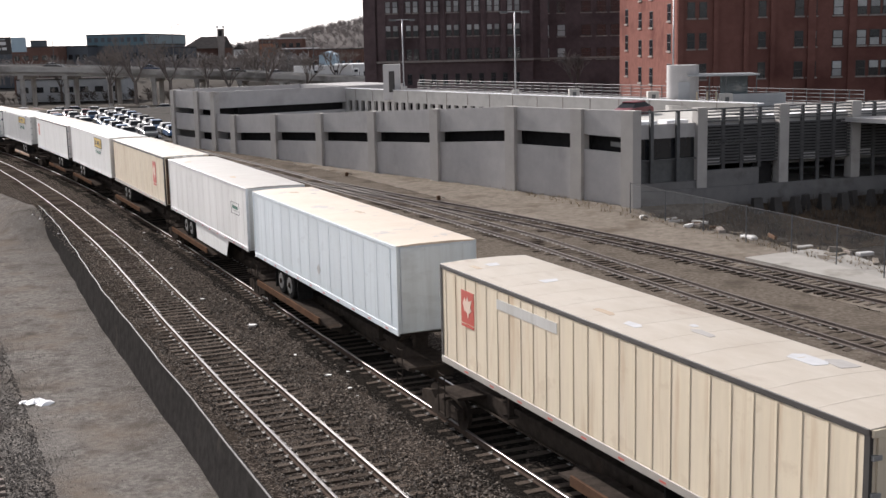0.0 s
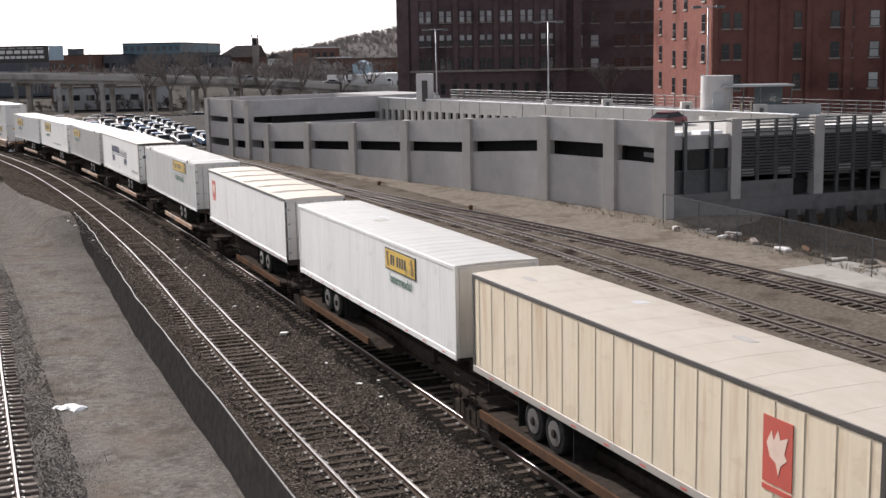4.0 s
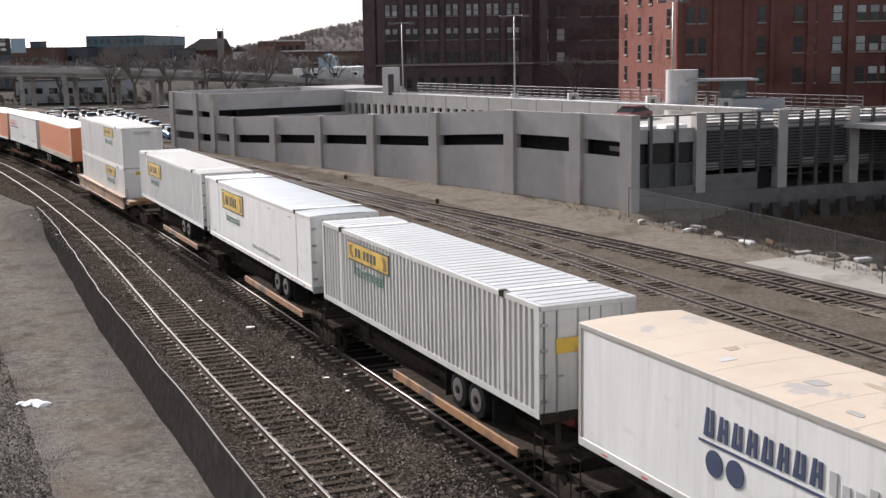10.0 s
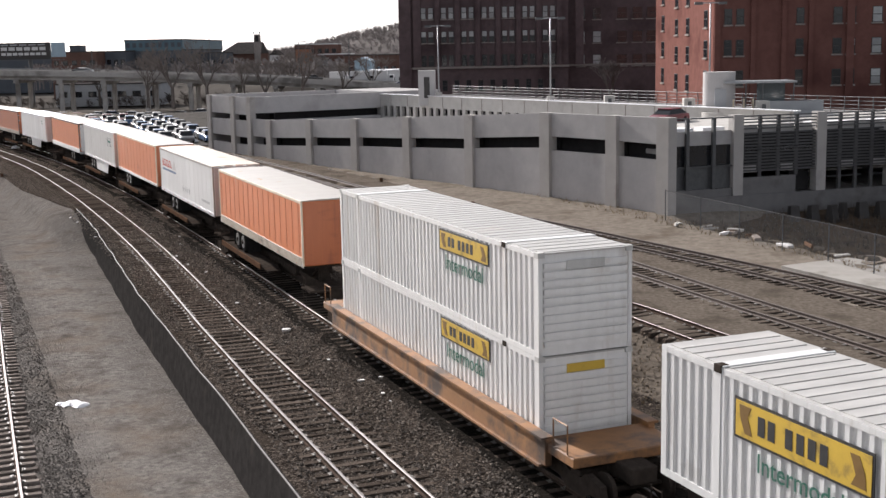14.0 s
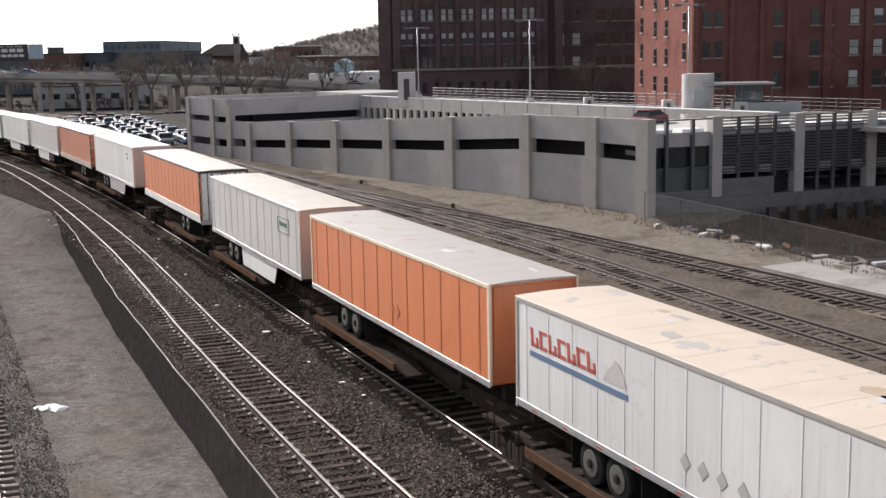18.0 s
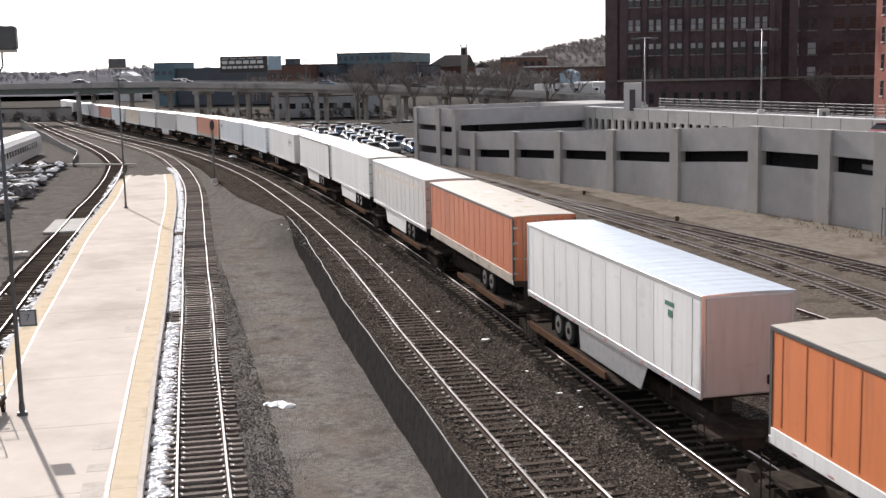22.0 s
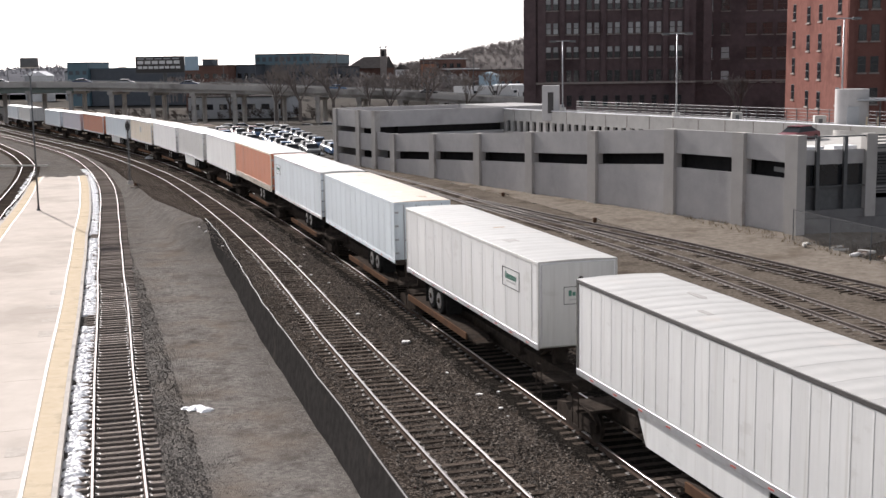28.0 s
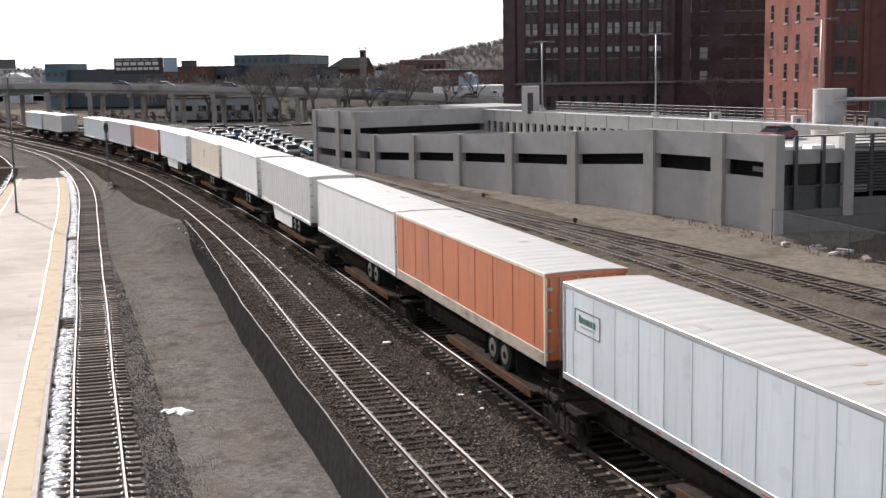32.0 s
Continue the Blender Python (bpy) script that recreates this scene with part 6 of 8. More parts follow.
for _ in range(900):
    q = GA + SD * r3.uniform(2, 24) + SN * r3.uniform(-8, -0.4)
    q.z = -0.5 - 1.75 * (-(q - GA).dot(SN)) / 8.4
    for _ in range(5):
        a, h = r3.uniform(0, 6.28), r3.uniform(0.25, 0.8)
        d = Vector((math.cos(a), math.sin(a), 0))
        w = Vector((-d.y, d.x, 0)) * 0.03
        g.face([q - w, q + w, q + d * h * 0.35 + Vector((0, 0, h))])
tagged(part("bank_weeds", g, WEEDS, None), "tall dead weeds below the garage wall", "grass", "", "stuff")
sunk = thing("sunken_lot", "shaded lower lot of dark gravel and dead weeds", "ground", kind="structure")
part("bed", Geo().solid([(13, 75.5, -2.6), (24, 42, -2.6), (70, 60, -2.6), (60, 96, -2.6)], [(13, 75.5, -2.25), (24, 42, -2.25), (70, 60, -2.25), (60, 96, -2.25)]), WEEDS, sunk)
c = [GA + SD * k + SN * o for k, o in ((0.9, -0.07), (36, -0.07), (36, -8.5), (3.0, -8.5))]
part("bank", Geo().solid([(q.x, q.y, -2.55) for q in c], [(q.x, q.y, z) for q, z in zip(c, (-0.45, -0.45, -2.2, -2.2))]), surface("brown_bank", (0.125, 0.090, 0.062), (0.080, 0.060, 0.045), 0.97, 2.2, 0.8, 20, grime=(0.055, 0.045, 0.038), grime_scale=0.6, grime_at=0.5), sunk, "brown weedy bank below the garage wall")
for i in range(11):
    q = GA + SD * (8.6 + i * 1.25) + SN * (-1.6 - 0.3 * (i % 3))
    b = thing("barrier_block", "dark concrete barrier block on the weedy bank", "barrier", "barrier blocks", m=Matrix.Translation((q.x, q.y, -0.98)) @ Matrix.Rotation(0.35 + 0.2 * (i % 4), 4, "Z"))
    part("block", Geo().stack([[(a * w, e * w2, z) for a, e in ((-1, -1), (1, -1), (1, 1), (-1, 1))] for w, w2, z in ((0.38, 0.35, 0), (0.38, 0.3, 0.3), (0.34, 0.2, 0.7), (0.32, 0.16, 1.15))]), FRAME_DARK, b)

# signal mast by the main line, relay cases, switch stands
def signal(m, tall, label):
    root = thing("railway_signal", label, "signal", m=m)
    part("mast", Geo().tube((0, 0, 0), (0, 0, tall), 0.07, n=8), BARS, root)
    part("base", Geo().box(-0.25, 0.25, -0.25, 0.25, 0, 0.35, 0.03), PALE, root)
    head = part("signal_head", Geo().stack([[(math.cos(6.283 * i / 14) * r, y, tall - 0.2 + math.sin(6.283 * i / 14) * r * 2.2) for i in range(14)] for y, r in ((-0.14, 0.23), (-0.1, 0.24), (0.05, 0.18))]), BLACK_MARK, root, "black oval signal target")
    for z in (-0.32, 0, 0.32):
        part("lens_hood", Geo().tube((0, -0.14, tall - 0.2 + z), (0, -0.36, tall - 0.2 + z), 0.11, n=10), BLACK_MARK, head)
    part("ladder", Geo().tube((0.14, 0.1, 0), (0.14, 0.1, tall - 0.4), 0.015, n=5).tube((-0.14, 0.1, 0), (-0.14, 0.1, tall - 0.4), 0.015, n=5), BARS, root)
    return root


signal(Matrix.Translation((-46.3, 117.0, -0.75)) @ Matrix.Rotation(0.5, 4, "Z"), 6.0, "black railway signal mast between the tracks")
for i, (s, o) in enumerate(((66.5, 24.2), (48.5, 23.9), (96, -2.6))):
    p = on(s, o, -0.3 if o > 0 else -0.6)
    b = thing("switch_stand", "rusty low switch stand beside the siding", "switch stand", "switch stands", m=Matrix.Translation(p) @ Matrix.Rotation(turn_at(s), 4, "Z"))
    part("base", Geo().box(-0.5, 0.5, -0.14, 0.14, 0, 0.1, 0.02), TIE_PALE, b)
    part("stand", Geo().box(-0.12, 0.12, -0.1, 0.1, 0.1, 0.42, 0.03), SHELF, b)
    part("lever", Geo().tube((0, 0, 0.4), (0.5, 0, 0.2), 0.025, n=6), BARS, b)
for x, y, w in ((-58.5, 172, 1.6), (-43.5, 146.5, 1.1)):
    b = thing("relay_case", "silver metal relay case beside the tracks", "cabinet", "relay cases", m=Matrix.Translation((x, y, -0.45)) @ Matrix.Rotation(0.6, 4, "Z"))
    part("case", Geo().box(-w / 2, w / 2, -0.5, 0.5, 0.2, 2.0, 0.04), WHITE_WALL, b)
    part("plinth", Geo().box(-w / 2 - 0.1, w / 2 + 0.1, -0.6, 0.6, 0, 0.2), BRIDGE, b)
    part("door", Geo().box(-w / 2 + 0.08, w / 2 - 0.08, -0.53, -0.5, 0.3, 1.9), GREY_WALL, b)

# coach, heap and dark bank at the edge of the lower yard
coach = thing("passenger_coach", "long pale stainless passenger coach standing in the yard", "railcar", m=Matrix.Translation((-92.5, 163, LOW)) @ Matrix.Rotation(math.radians(111.5), 4, "Z"))
part("shell", Geo().stack([[(x, y, z) for y, z in ((-1.5, 1.0), (-1.52, 2.6), (-1.4, 3.5), (-0.9, 4.0), (0.9, 4.0), (1.4, 3.5), (1.52, 2.6), (1.5, 1.0))] for x in (-52, 0)]), PINKISH, coach)
part("roof_band", Geo().stack([[(x, y, z) for y, z in ((-1.42, 3.46), (-0.92, 4.03), (0.92, 4.03), (1.42, 3.46))] for x in (-52, 0.2)]), WHITE_ROOF, coach, "white rounded roof")
for i in range(21):
    part("window", Geo().box(-48 + i * 2.1, -46.8 + i * 2.1, -1.56, -1.5, 2.2, 2.9), PANE, coach)
for x in (-48, -29, -23, -4):
    part("bogie", Geo().box(x - 1.6, x + 1.6, -1.2, 1.2, 0.2, 0.95, 0.1), UNDER, coach)
def heap_at(f, w):
    """A point on the ground under the long heap: f along it, w across it."""
    return (-51.4 - 24.6 * f - 8 * w, 80.5 + 61 * f - w, low_abs(84 + 61 * f))


heap = [tuple(Vector(heap_at(rnd.random(), rnd.random())) + Vector((0, 0, rnd.uniform(0, 0.25)))) for _ in range(400)]
lumps("rubble_heap", "long heap of dark rubble and dirt in the yard", heap, 0.8, surface("dirty_heap", (0.070, 0.066, 0.064), (0.20, 0.19, 0.185), 0.9, 2.5, 0.5, 8, grime=(0.045, 0.043, 0.042), grime_scale=1.2, grime_at=0.5), seed=12, squash=0.8)
heap = [tuple(Vector(heap_at(rnd.random(), rnd.uniform(0, 0.9))) + Vector((0, 0, rnd.uniform(0.25, 0.7)))) for _ in range(190)]
lumps("snow_on_heap", "patches of bright old snow over the rubble heap", heap, 0.5, SNOW, seed=13, squash=0.5)
lumps("snow_patch", "small round patch of snow beside the outer track", [(-45.3, 77.1, LOW), (-44.9, 77.3, LOW)], 0.45, seed=14, squash=0.12)
for i in range(26):
    f = rnd.uniform(0.3, 1.0)
    p = Vector(heap_at(f, rnd.uniform(0, 0.9))) + Vector((0, 0, 0.7))
    b = thing("pallet_board", "pale board leaning in the yard heap", "board", "yard boards", m=Matrix.Translation(p) @ Matrix.Rotation(rnd.uniform(0, 6), 4, "Z") @ Matrix.Rotation(rnd.uniform(-0.7, 0.7), 4, "X"))
    part("board", Geo().box(-1.3, 1.3, -0.3, 0.3, 0, 0.1, 0.02), rnd.choice((LITTER, PALE, SHELF, TIE_PALE)), b)
bank = thing("dark_bank_fence", "dark screened fence round the yard heap", "fence")
pts = [(-75.4, 142.8), (-79.5, 151.5), (-84.0, 160.5), (-94, 175), (-104, 190), (-125, 221), (-147, 255)]
for (x0, y0), (x1, y1) in zip(pts[:-1], pts[1:]):
    n = max(1, int(math.hypot(x1 - x0, y1 - y0) / 3))
    for i in range(n):
        a, c = (x0 + (x1 - x0) * i / n, y0 + (y1 - y0) * i / n), (x0 + (x1 - x0) * (i + 1) / n, y0 + (y1 - y0) * (i + 1) / n)
        z = LOW + 0.0 + max(0, (a[1] - 165) * 0.012)
        part("screen_panel", Geo().solid([(a[0], a[1], z - 0.3), (c[0], c[1], z - 0.3), (c[0] + 0.06, c[1] + 0.03, z - 0.3), (a[0] + 0.06, a[1] + 0.03, z - 0.3)], [(a[0], a[1], z + 1.5), (c[0], c[1], z + 1.5), (c[0] + 0.06, c[1] + 0.03, z + 1.5), (a[0] + 0.06, a[1] + 0.03, z + 1.5)]), FRAME_DARK, bank)
        part("post", Geo().tube((a[0], a[1], z - 0.3), (a[0], a[1], z + 1.6), 0.04, n=6), BARS, bank)
beam = thing("track_barrier", "pale timber walkway laid across the outer track", "walkway")
a, c = Vector((-76.5, 143, 0)), Vector((-66.9, 142.3, 0))
d = (c - a).normalized()
nn = Vector((-d.y, d.x, 0)) * 0.6
for i in range(10):
    p, q = a + (c - a) * i / 10, a + (c - a) * (i + 0.96) / 10
    z = low_abs(144) + 0.27
    part("plank", Geo().solid([(v.x, v.y, z - 0.15) for v in (p, q, q + nn, p + nn)], [(v.x, v.y, z) for v in (p, q, q + nn, p + nn)]), PALE, beam)


# --- the freight train ---
SPEED, GAIN = 13.255, 0.0012
MOVERS = []


def text_on(parent, words, y, z, x, size, material, name="lettering"):
    tx = bpy.data.curves.new(name, "FONT")
    tx.body, tx.size, tx.align_x, tx.align_y, tx.extrude = words, size, "CENTER", "CENTER", 0.003
    tx.materials.append(material)
    m = Matrix(((0, 0, -1, x), (-1, 0, 0, y), (0, 1, 0, z), (0, 0, 0, 1)))
    return put(name, tx, parent, m)


TYRE_GEO = Geo().stack([[(x, math.cos(6.2832 * i / 20) * r, math.sin(6.2832 * i / 20) * r) for i in range(20)] for x, r in ((-0.28, 0.40), (-0.27, 0.48), (-0.22, 0.51), (0.22, 0.51), (0.27, 0.48), (0.28, 0.40))])
TYRE = TYRE_GEO.mesh("tyre", RUBBER)
RIM_MESH = Geo().stack([[(x, math.cos(6.2832 * i / 16) * r, math.sin(6.2832 * i / 16) * r) for i in range(16)] for x, r in ((-0.30, 0.27), (-0.295, 0.31), (0.0, 0.31))]).mesh("rim", RIM)
HUB_MESH = Geo().stack([[(x, math.cos(6.2832 * i / 10) * r, math.sin(6.2832 * i / 10) * r) for i in range(10)] for x, r in ((-0.34, 0.07), (-0.33, 0.1), (-0.28, 0.12))]).mesh("hub", UNDER)
AXLE_MESH = Geo().tube((-1.0, 0, 0), (1.0, 0, 0), 0.07, n=8).mesh("axle", UNDER)
BW = Geo()
BW.stack([[(x, math.cos(6.2832 * i / 20) * r, math.sin(6.2832 * i / 20) * r) for i in range(20)] for x, r in ((-0.07, 0.46), (-0.045, 0.46), (-0.04, 0.42), (0.06, 0.415))])
BOGIE_WHEEL = BW.mesh("bogie_wheel", UNDER)
SIDE = Geo()
SIDE.stack([[(x, y, z) for y, z in ((-1.25, 0.36), (-1.2, 0.66), (-0.55, 0.78), (-0.3, 0.62), (0.3, 0.62), (0.55, 0.78), (1.2, 0.66), (1.25, 0.36), (0.75, 0.34), (0.4, 0.18), (-0.4, 0.18), (-0.75, 0.34))] for x in (-0.09, 0.09)])
SIDE_FRAME = SIDE.mesh("side_frame", UNDER)
SPRING = Geo()
for y in (-0.2, 0, 0.2):
    SPRING.tube((0, y, 0.24), (0, y, 0.6), 0.075, n=8)
SPRING_MESH = SPRING.mesh("spring_set", SHELF)


def bogie(parent, y):
    for y1 in (-0.87, 0.87):
        for x in (-0.75, 0.75):
            m = Matrix.Translation((x, y + y1, 0.42)) if x < 0 else Matrix.Translation((x, y + y1, 0.42)) @ Matrix.Rotation(math.pi, 4, "Z")
            put("bogie_wheel", BOGIE_WHEEL, parent, m)
        put("axle", AXLE_MESH, parent, Matrix.Translation((0, y + y1, 0.42)))
    for x in (-1.02, 1.02):
        f = put("side_frame", SIDE_FRAME, parent, Matrix.Translation((x, y, 0)))
        put("spring_set", SPRING_MESH, f)
    part("bolster", Geo().box(-1.1, 1.1, y - 0.22, y + 0.22, 0.5, 0.74, 0.04), UNDER, parent)


def spine_car(length, wheel_end, shelf_mat=SHELF, seed=0, fine=True):
    """One platform of an articulated spine car. Local +y points to the far end."""
    root = thing("spine_car", "grimy articulated spine car platform carrying a trailer", "railcar", "spine cars")
    h = length / 2
    part("spine", Geo().box(-0.33, 0.33, -h - 0.2, h + 0.2, 0.62, 1.12, 0.03), UNDER, root)
    part("end_deck", Geo().box(-1.2, 1.2, h - 0.9, h + 0.35, 0.98, 1.06), UNDER, root)
    part("end_deck", Geo().box(-1.2, 1.2, -h - 0.35, -h + 0.9, 0.98, 1.06), UNDER, root)
    bogie(root, h + 0.55)
    e = 1 if wheel_end == "f" else -1
    c = e * (h - 4.2)
    o0, o1 = sorted((c + e * 3.2, c - e * 4.6))
    for x in (-1, 1):
        sh = part("wheel_shelf", Geo().box(x * 0.62, x * 1.42, o0, o1, 0.92, 0.99), UNDER, root, "grimy wheel platform")
        part("side_lip", Geo().box(x * 1.40, x * 1.47, o0 - 0.1, o1 + 0.1, 0.84, 1.08, 0.01), shelf_mat, sh)
        q0, q1 = (o0, o0 - 0.9) if e > 0 else (o1, o1 + 0.9)
        part("end_ramp", Geo().solid([(x * 0.62, q0, 0.90), (x * 1.42, q0, 0.90), (x * 1.30, q1, 0.80), (x * 0.7, q1, 0.80)], [(x * 0.62, q0, 0.985), (x * 1.42, q0, 0.985), (x * 1.30, q1, 0.86), (x * 0.7, q1, 0.86)]), UNDER, sh)
    for k in range(4 if fine else 0):
        y = o0 + 0.6 + k * 2.2
        part("outrigger", Geo().box(-1.4, 1.4, y - 0.07, y + 0.07, 0.74, 0.915), UNDER, root)
    y = -e * (h - 1.6)
    part("hitch_post", Geo().box(-0.22, 0.22, y - 0.12, y + 0.12, 1.1, 1.80, 0.02).tube((-0.18, y + e * 1.2, 1.12), (-0.12, y, 1.7), 0.05, n=6).tube((0.18, y + e * 1.2, 1.12), (0.12, y, 1.7), 0.05, n=6), UNDER, root)
    part("hitch_plate", Geo().box(-0.5, 0.5, y - 0.4, y + 0.4, 1.78, 1.87, 0.03), UNDER, root)
    for q in (-h + 0.1, h - 0.1) if fine else ():
        ladder = Geo().tube((-1.22, q, 0.35), (-1.22, q, 1.55), 0.018, n=5).tube((-1.22, q + 0.42, 0.35), (-1.22, q + 0.42, 1.55), 0.018, n=5)
        for z in (0.4, 0.75, 1.1, 1.5):
            ladder.tube((-1.22, q, z), (-1.22, q + 0.42, z), 0.015, n=5)
        part("grab_ladder", ladder, UNDER, root)
    part("brake_pipe", Geo().tube((-0.5, -h, 0.72), (-0.5, h, 0.72), 0.03, n=6), UNDER, root)
    part("air_tank", Geo().tube((-0.75, e * -1.6, 0.75), (-0.75, e * -0.5, 0.75), 0.2, n=10), UNDER, root)
    return root


Z0, Z1, HW = 1.99, 4.62, 1.28


def box_logo(root, y, z, w, h, frame=GREEN_MARK):
    """A framed panel with two unreadable bars."""
    x = -HW - 0.012
    f = Geo()
    for a, b, c, d in ((y - w / 2, y + w / 2, z + h / 2 - 0.022, z + h / 2), (y - w / 2, y + w / 2, z - h / 2, z - h / 2 + 0.022), (y - w / 2, y - w / 2 + 0.022, z - h / 2, z + h / 2), (y + w / 2 - 0.022, y + w / 2, z - h / 2, z + h / 2)):
        f.box(x - 0.004, x + 0.012, a, b, c, d)
    p = part("logo_frame", f, BLACK_MARK, root, "thin dark framed panel")
    for i in range(7):
        a = y + w * (0.33 - i * 0.095)
        part("logo_bar", Geo().box(x - 0.004, x + 0.012, a - w * 0.07, a, z - h * 0.06, z + h * (0.20 if i else 0.28)), frame, p)
    part("logo_bar", Geo().box(x - 0.004, x + 0.012, y - w * 0.26, y + w * 0.24, z - h * 0.24, z - h * 0.15), GREY_MARK, p)


def red_logo(root, y, z, w, h):
    x = -HW - 0.012
    p = part("logo_panel", Geo().box(x - 0.004, x + 0.012, y - w / 2, y + w / 2, z - h / 2, z + h / 2), RED_MARK, root, "faded red square logo")
    q = [(0.36, 0.10), (0.20, 0.30), (0.12, 0.16), (-0.02, 0.34), (-0.10, 0.20), (-0.36, 0.28), (-0.24, 0.02), (-0.34, -0.06), (-0.12, -0.18), (-0.06, -0.34), (0.04, -0.16), (0.24, -0.10)]
    part("logo_shape", Geo().solid([(x - 0.010, y + w * a, z + h * b) for a, b in q], [(x - 0.005, y + w * a, z + h * b) for a, b in q]), PALE_MARK, p, "pale worn emblem")
    part("logo_bar", Geo().box(x - 0.006, x + 0.010, y - w * 0.5, y + w * 0.5, z - h * 0.62, z - h * 0.54), RED_MARK, p)


def yellow_sign(root, y, z, w=3.5, h=0.52, x=None, words=True, size=0.6, drop=0.66):
    x = -HW - 0.02 if x is None else x
    p = part("sign_border", Geo().box(x - 0.004, x + 0.02, y - w / 2 - 0.05, y + w / 2 + 0.05, z - h / 2 - 0.05, z + h / 2 + 0.05), BLACK_MARK, root, "black sign border")
    part("sign_field", Geo().box(x - 0.012, x - 0.002, y - w / 2, y + w / 2, z - h / 2, z + h / 2), YELLOW_MARK, p, "yellow sign field")
    for a in (0.315, 0.235, 0.10, 0.015, -0.07, -0.155):
        part("sign_bar", Geo().box(x - 0.018, x - 0.010, y + w * (a - 0.055), y + w * a, z - h * 0.27, z + h * 0.27), BLACK_MARK, p)
    for s in (1, -1):
        q = [(0.47, 0.40), (0.37, 0.40), (0.40, 0.12), (0.36, -0.38), (0.42, -0.38), (0.46, 0.02)]
        part("sign_scroll", Geo().solid([(x - 0.018, y + s * w * a, z + s * h * b) for a, b in q], [(x - 0.011, y + s * w * a, z + s * h * b) for a, b in q]), SCROLL, p, "brown scroll end")
    if words:
        text_on(root, "Intermodal", y - 0.02, z - drop, x - 0.005, size, GREEN_MARK)


def wheels(root, L, end, skirt):
    e = 1 if end == "f" else -1
    for d in (3.5, 4.62):
        y = e * (L / 2 - d)
        put("axle", AXLE_MESH, root, Matrix.Translation((0, y, 1.5)))
        for x in (-0.95, 0.95):
            w = put("tyre", TYRE, root, Matrix.Translation((x, y, 1.5)) @ (Matrix.Identity(4) if x < 0 else Matrix.Rotation(math.pi, 4, "Z")))
            if x < 0:
                put("rim", RIM_MESH, w)
                put("hub", HUB_MESH, w)
    yc = e * (L / 2 - 4.05)
    part("suspension", Geo().box(-0.55, -0.4, yc - 1.6, yc + 1.6, 1.55, 1.95).box(0.4, 0.55, yc - 1.6, yc + 1.6, 1.45, 1.95), UNDER, root)
    for y in (yc - 1.45, yc + 1.45):
        part("mud_flap", Geo().box(-1.2, -0.6, y - 0.015, y + 0.015, 1.1, 1.9), RUBBER, root)
    y = -e * (L / 2 - 3.0)
    for x in (-0.75, 0.75):
        leg = part("landing_leg", Geo().box(x - 0.07, x + 0.07, y - 0.07, y + 0.07, 1.15, 1.97, 0.01), UNDER, root)
        part("foot", Geo().box(x - 0.16, x + 0.16, y - 0.14, y + 0.14, 1.09, 1.15, 0.01), UNDER, leg)
    part("leg_brace", Geo().tube((-0.75, y, 1.3), (0.75, y, 1.8), 0.03, n=6), UNDER, root)
    part("floor_frame", Geo().box(-1.1, 1.1, -L / 2 + 0.3, L / 2 - 0.3, Z0 - 0.14, Z0 - 0.02), UNDER, root)
    if skirt:
        a, b = sorted((-e * (L / 2 - 3.7), e * (L / 2 - 5.6)))
        x = -HW + 0.06
        lo = [a + 0.15, b - 0.55] if e < 0 else [a + 0.55, b - 0.15]
        for sx in (-1, 1):
            q = sx * (HW - 0.06)
            g = Geo().solid([(q, a, Z0 - 0.01), (q, b, Z0 - 0.01), (q, lo[1], 1.12), (q, lo[0], 1.12)], [(q + 0.03, a, Z0 - 0.01), (q + 0.03, b, Z0 - 0.01), (q + 0.03, lo[1], 1.12), (q + 0.03, lo[0], 1.12)])
            part("side_skirt", g, CHROME if skirt == "metal" else WHITE, root, "smooth aerodynamic side skirt")


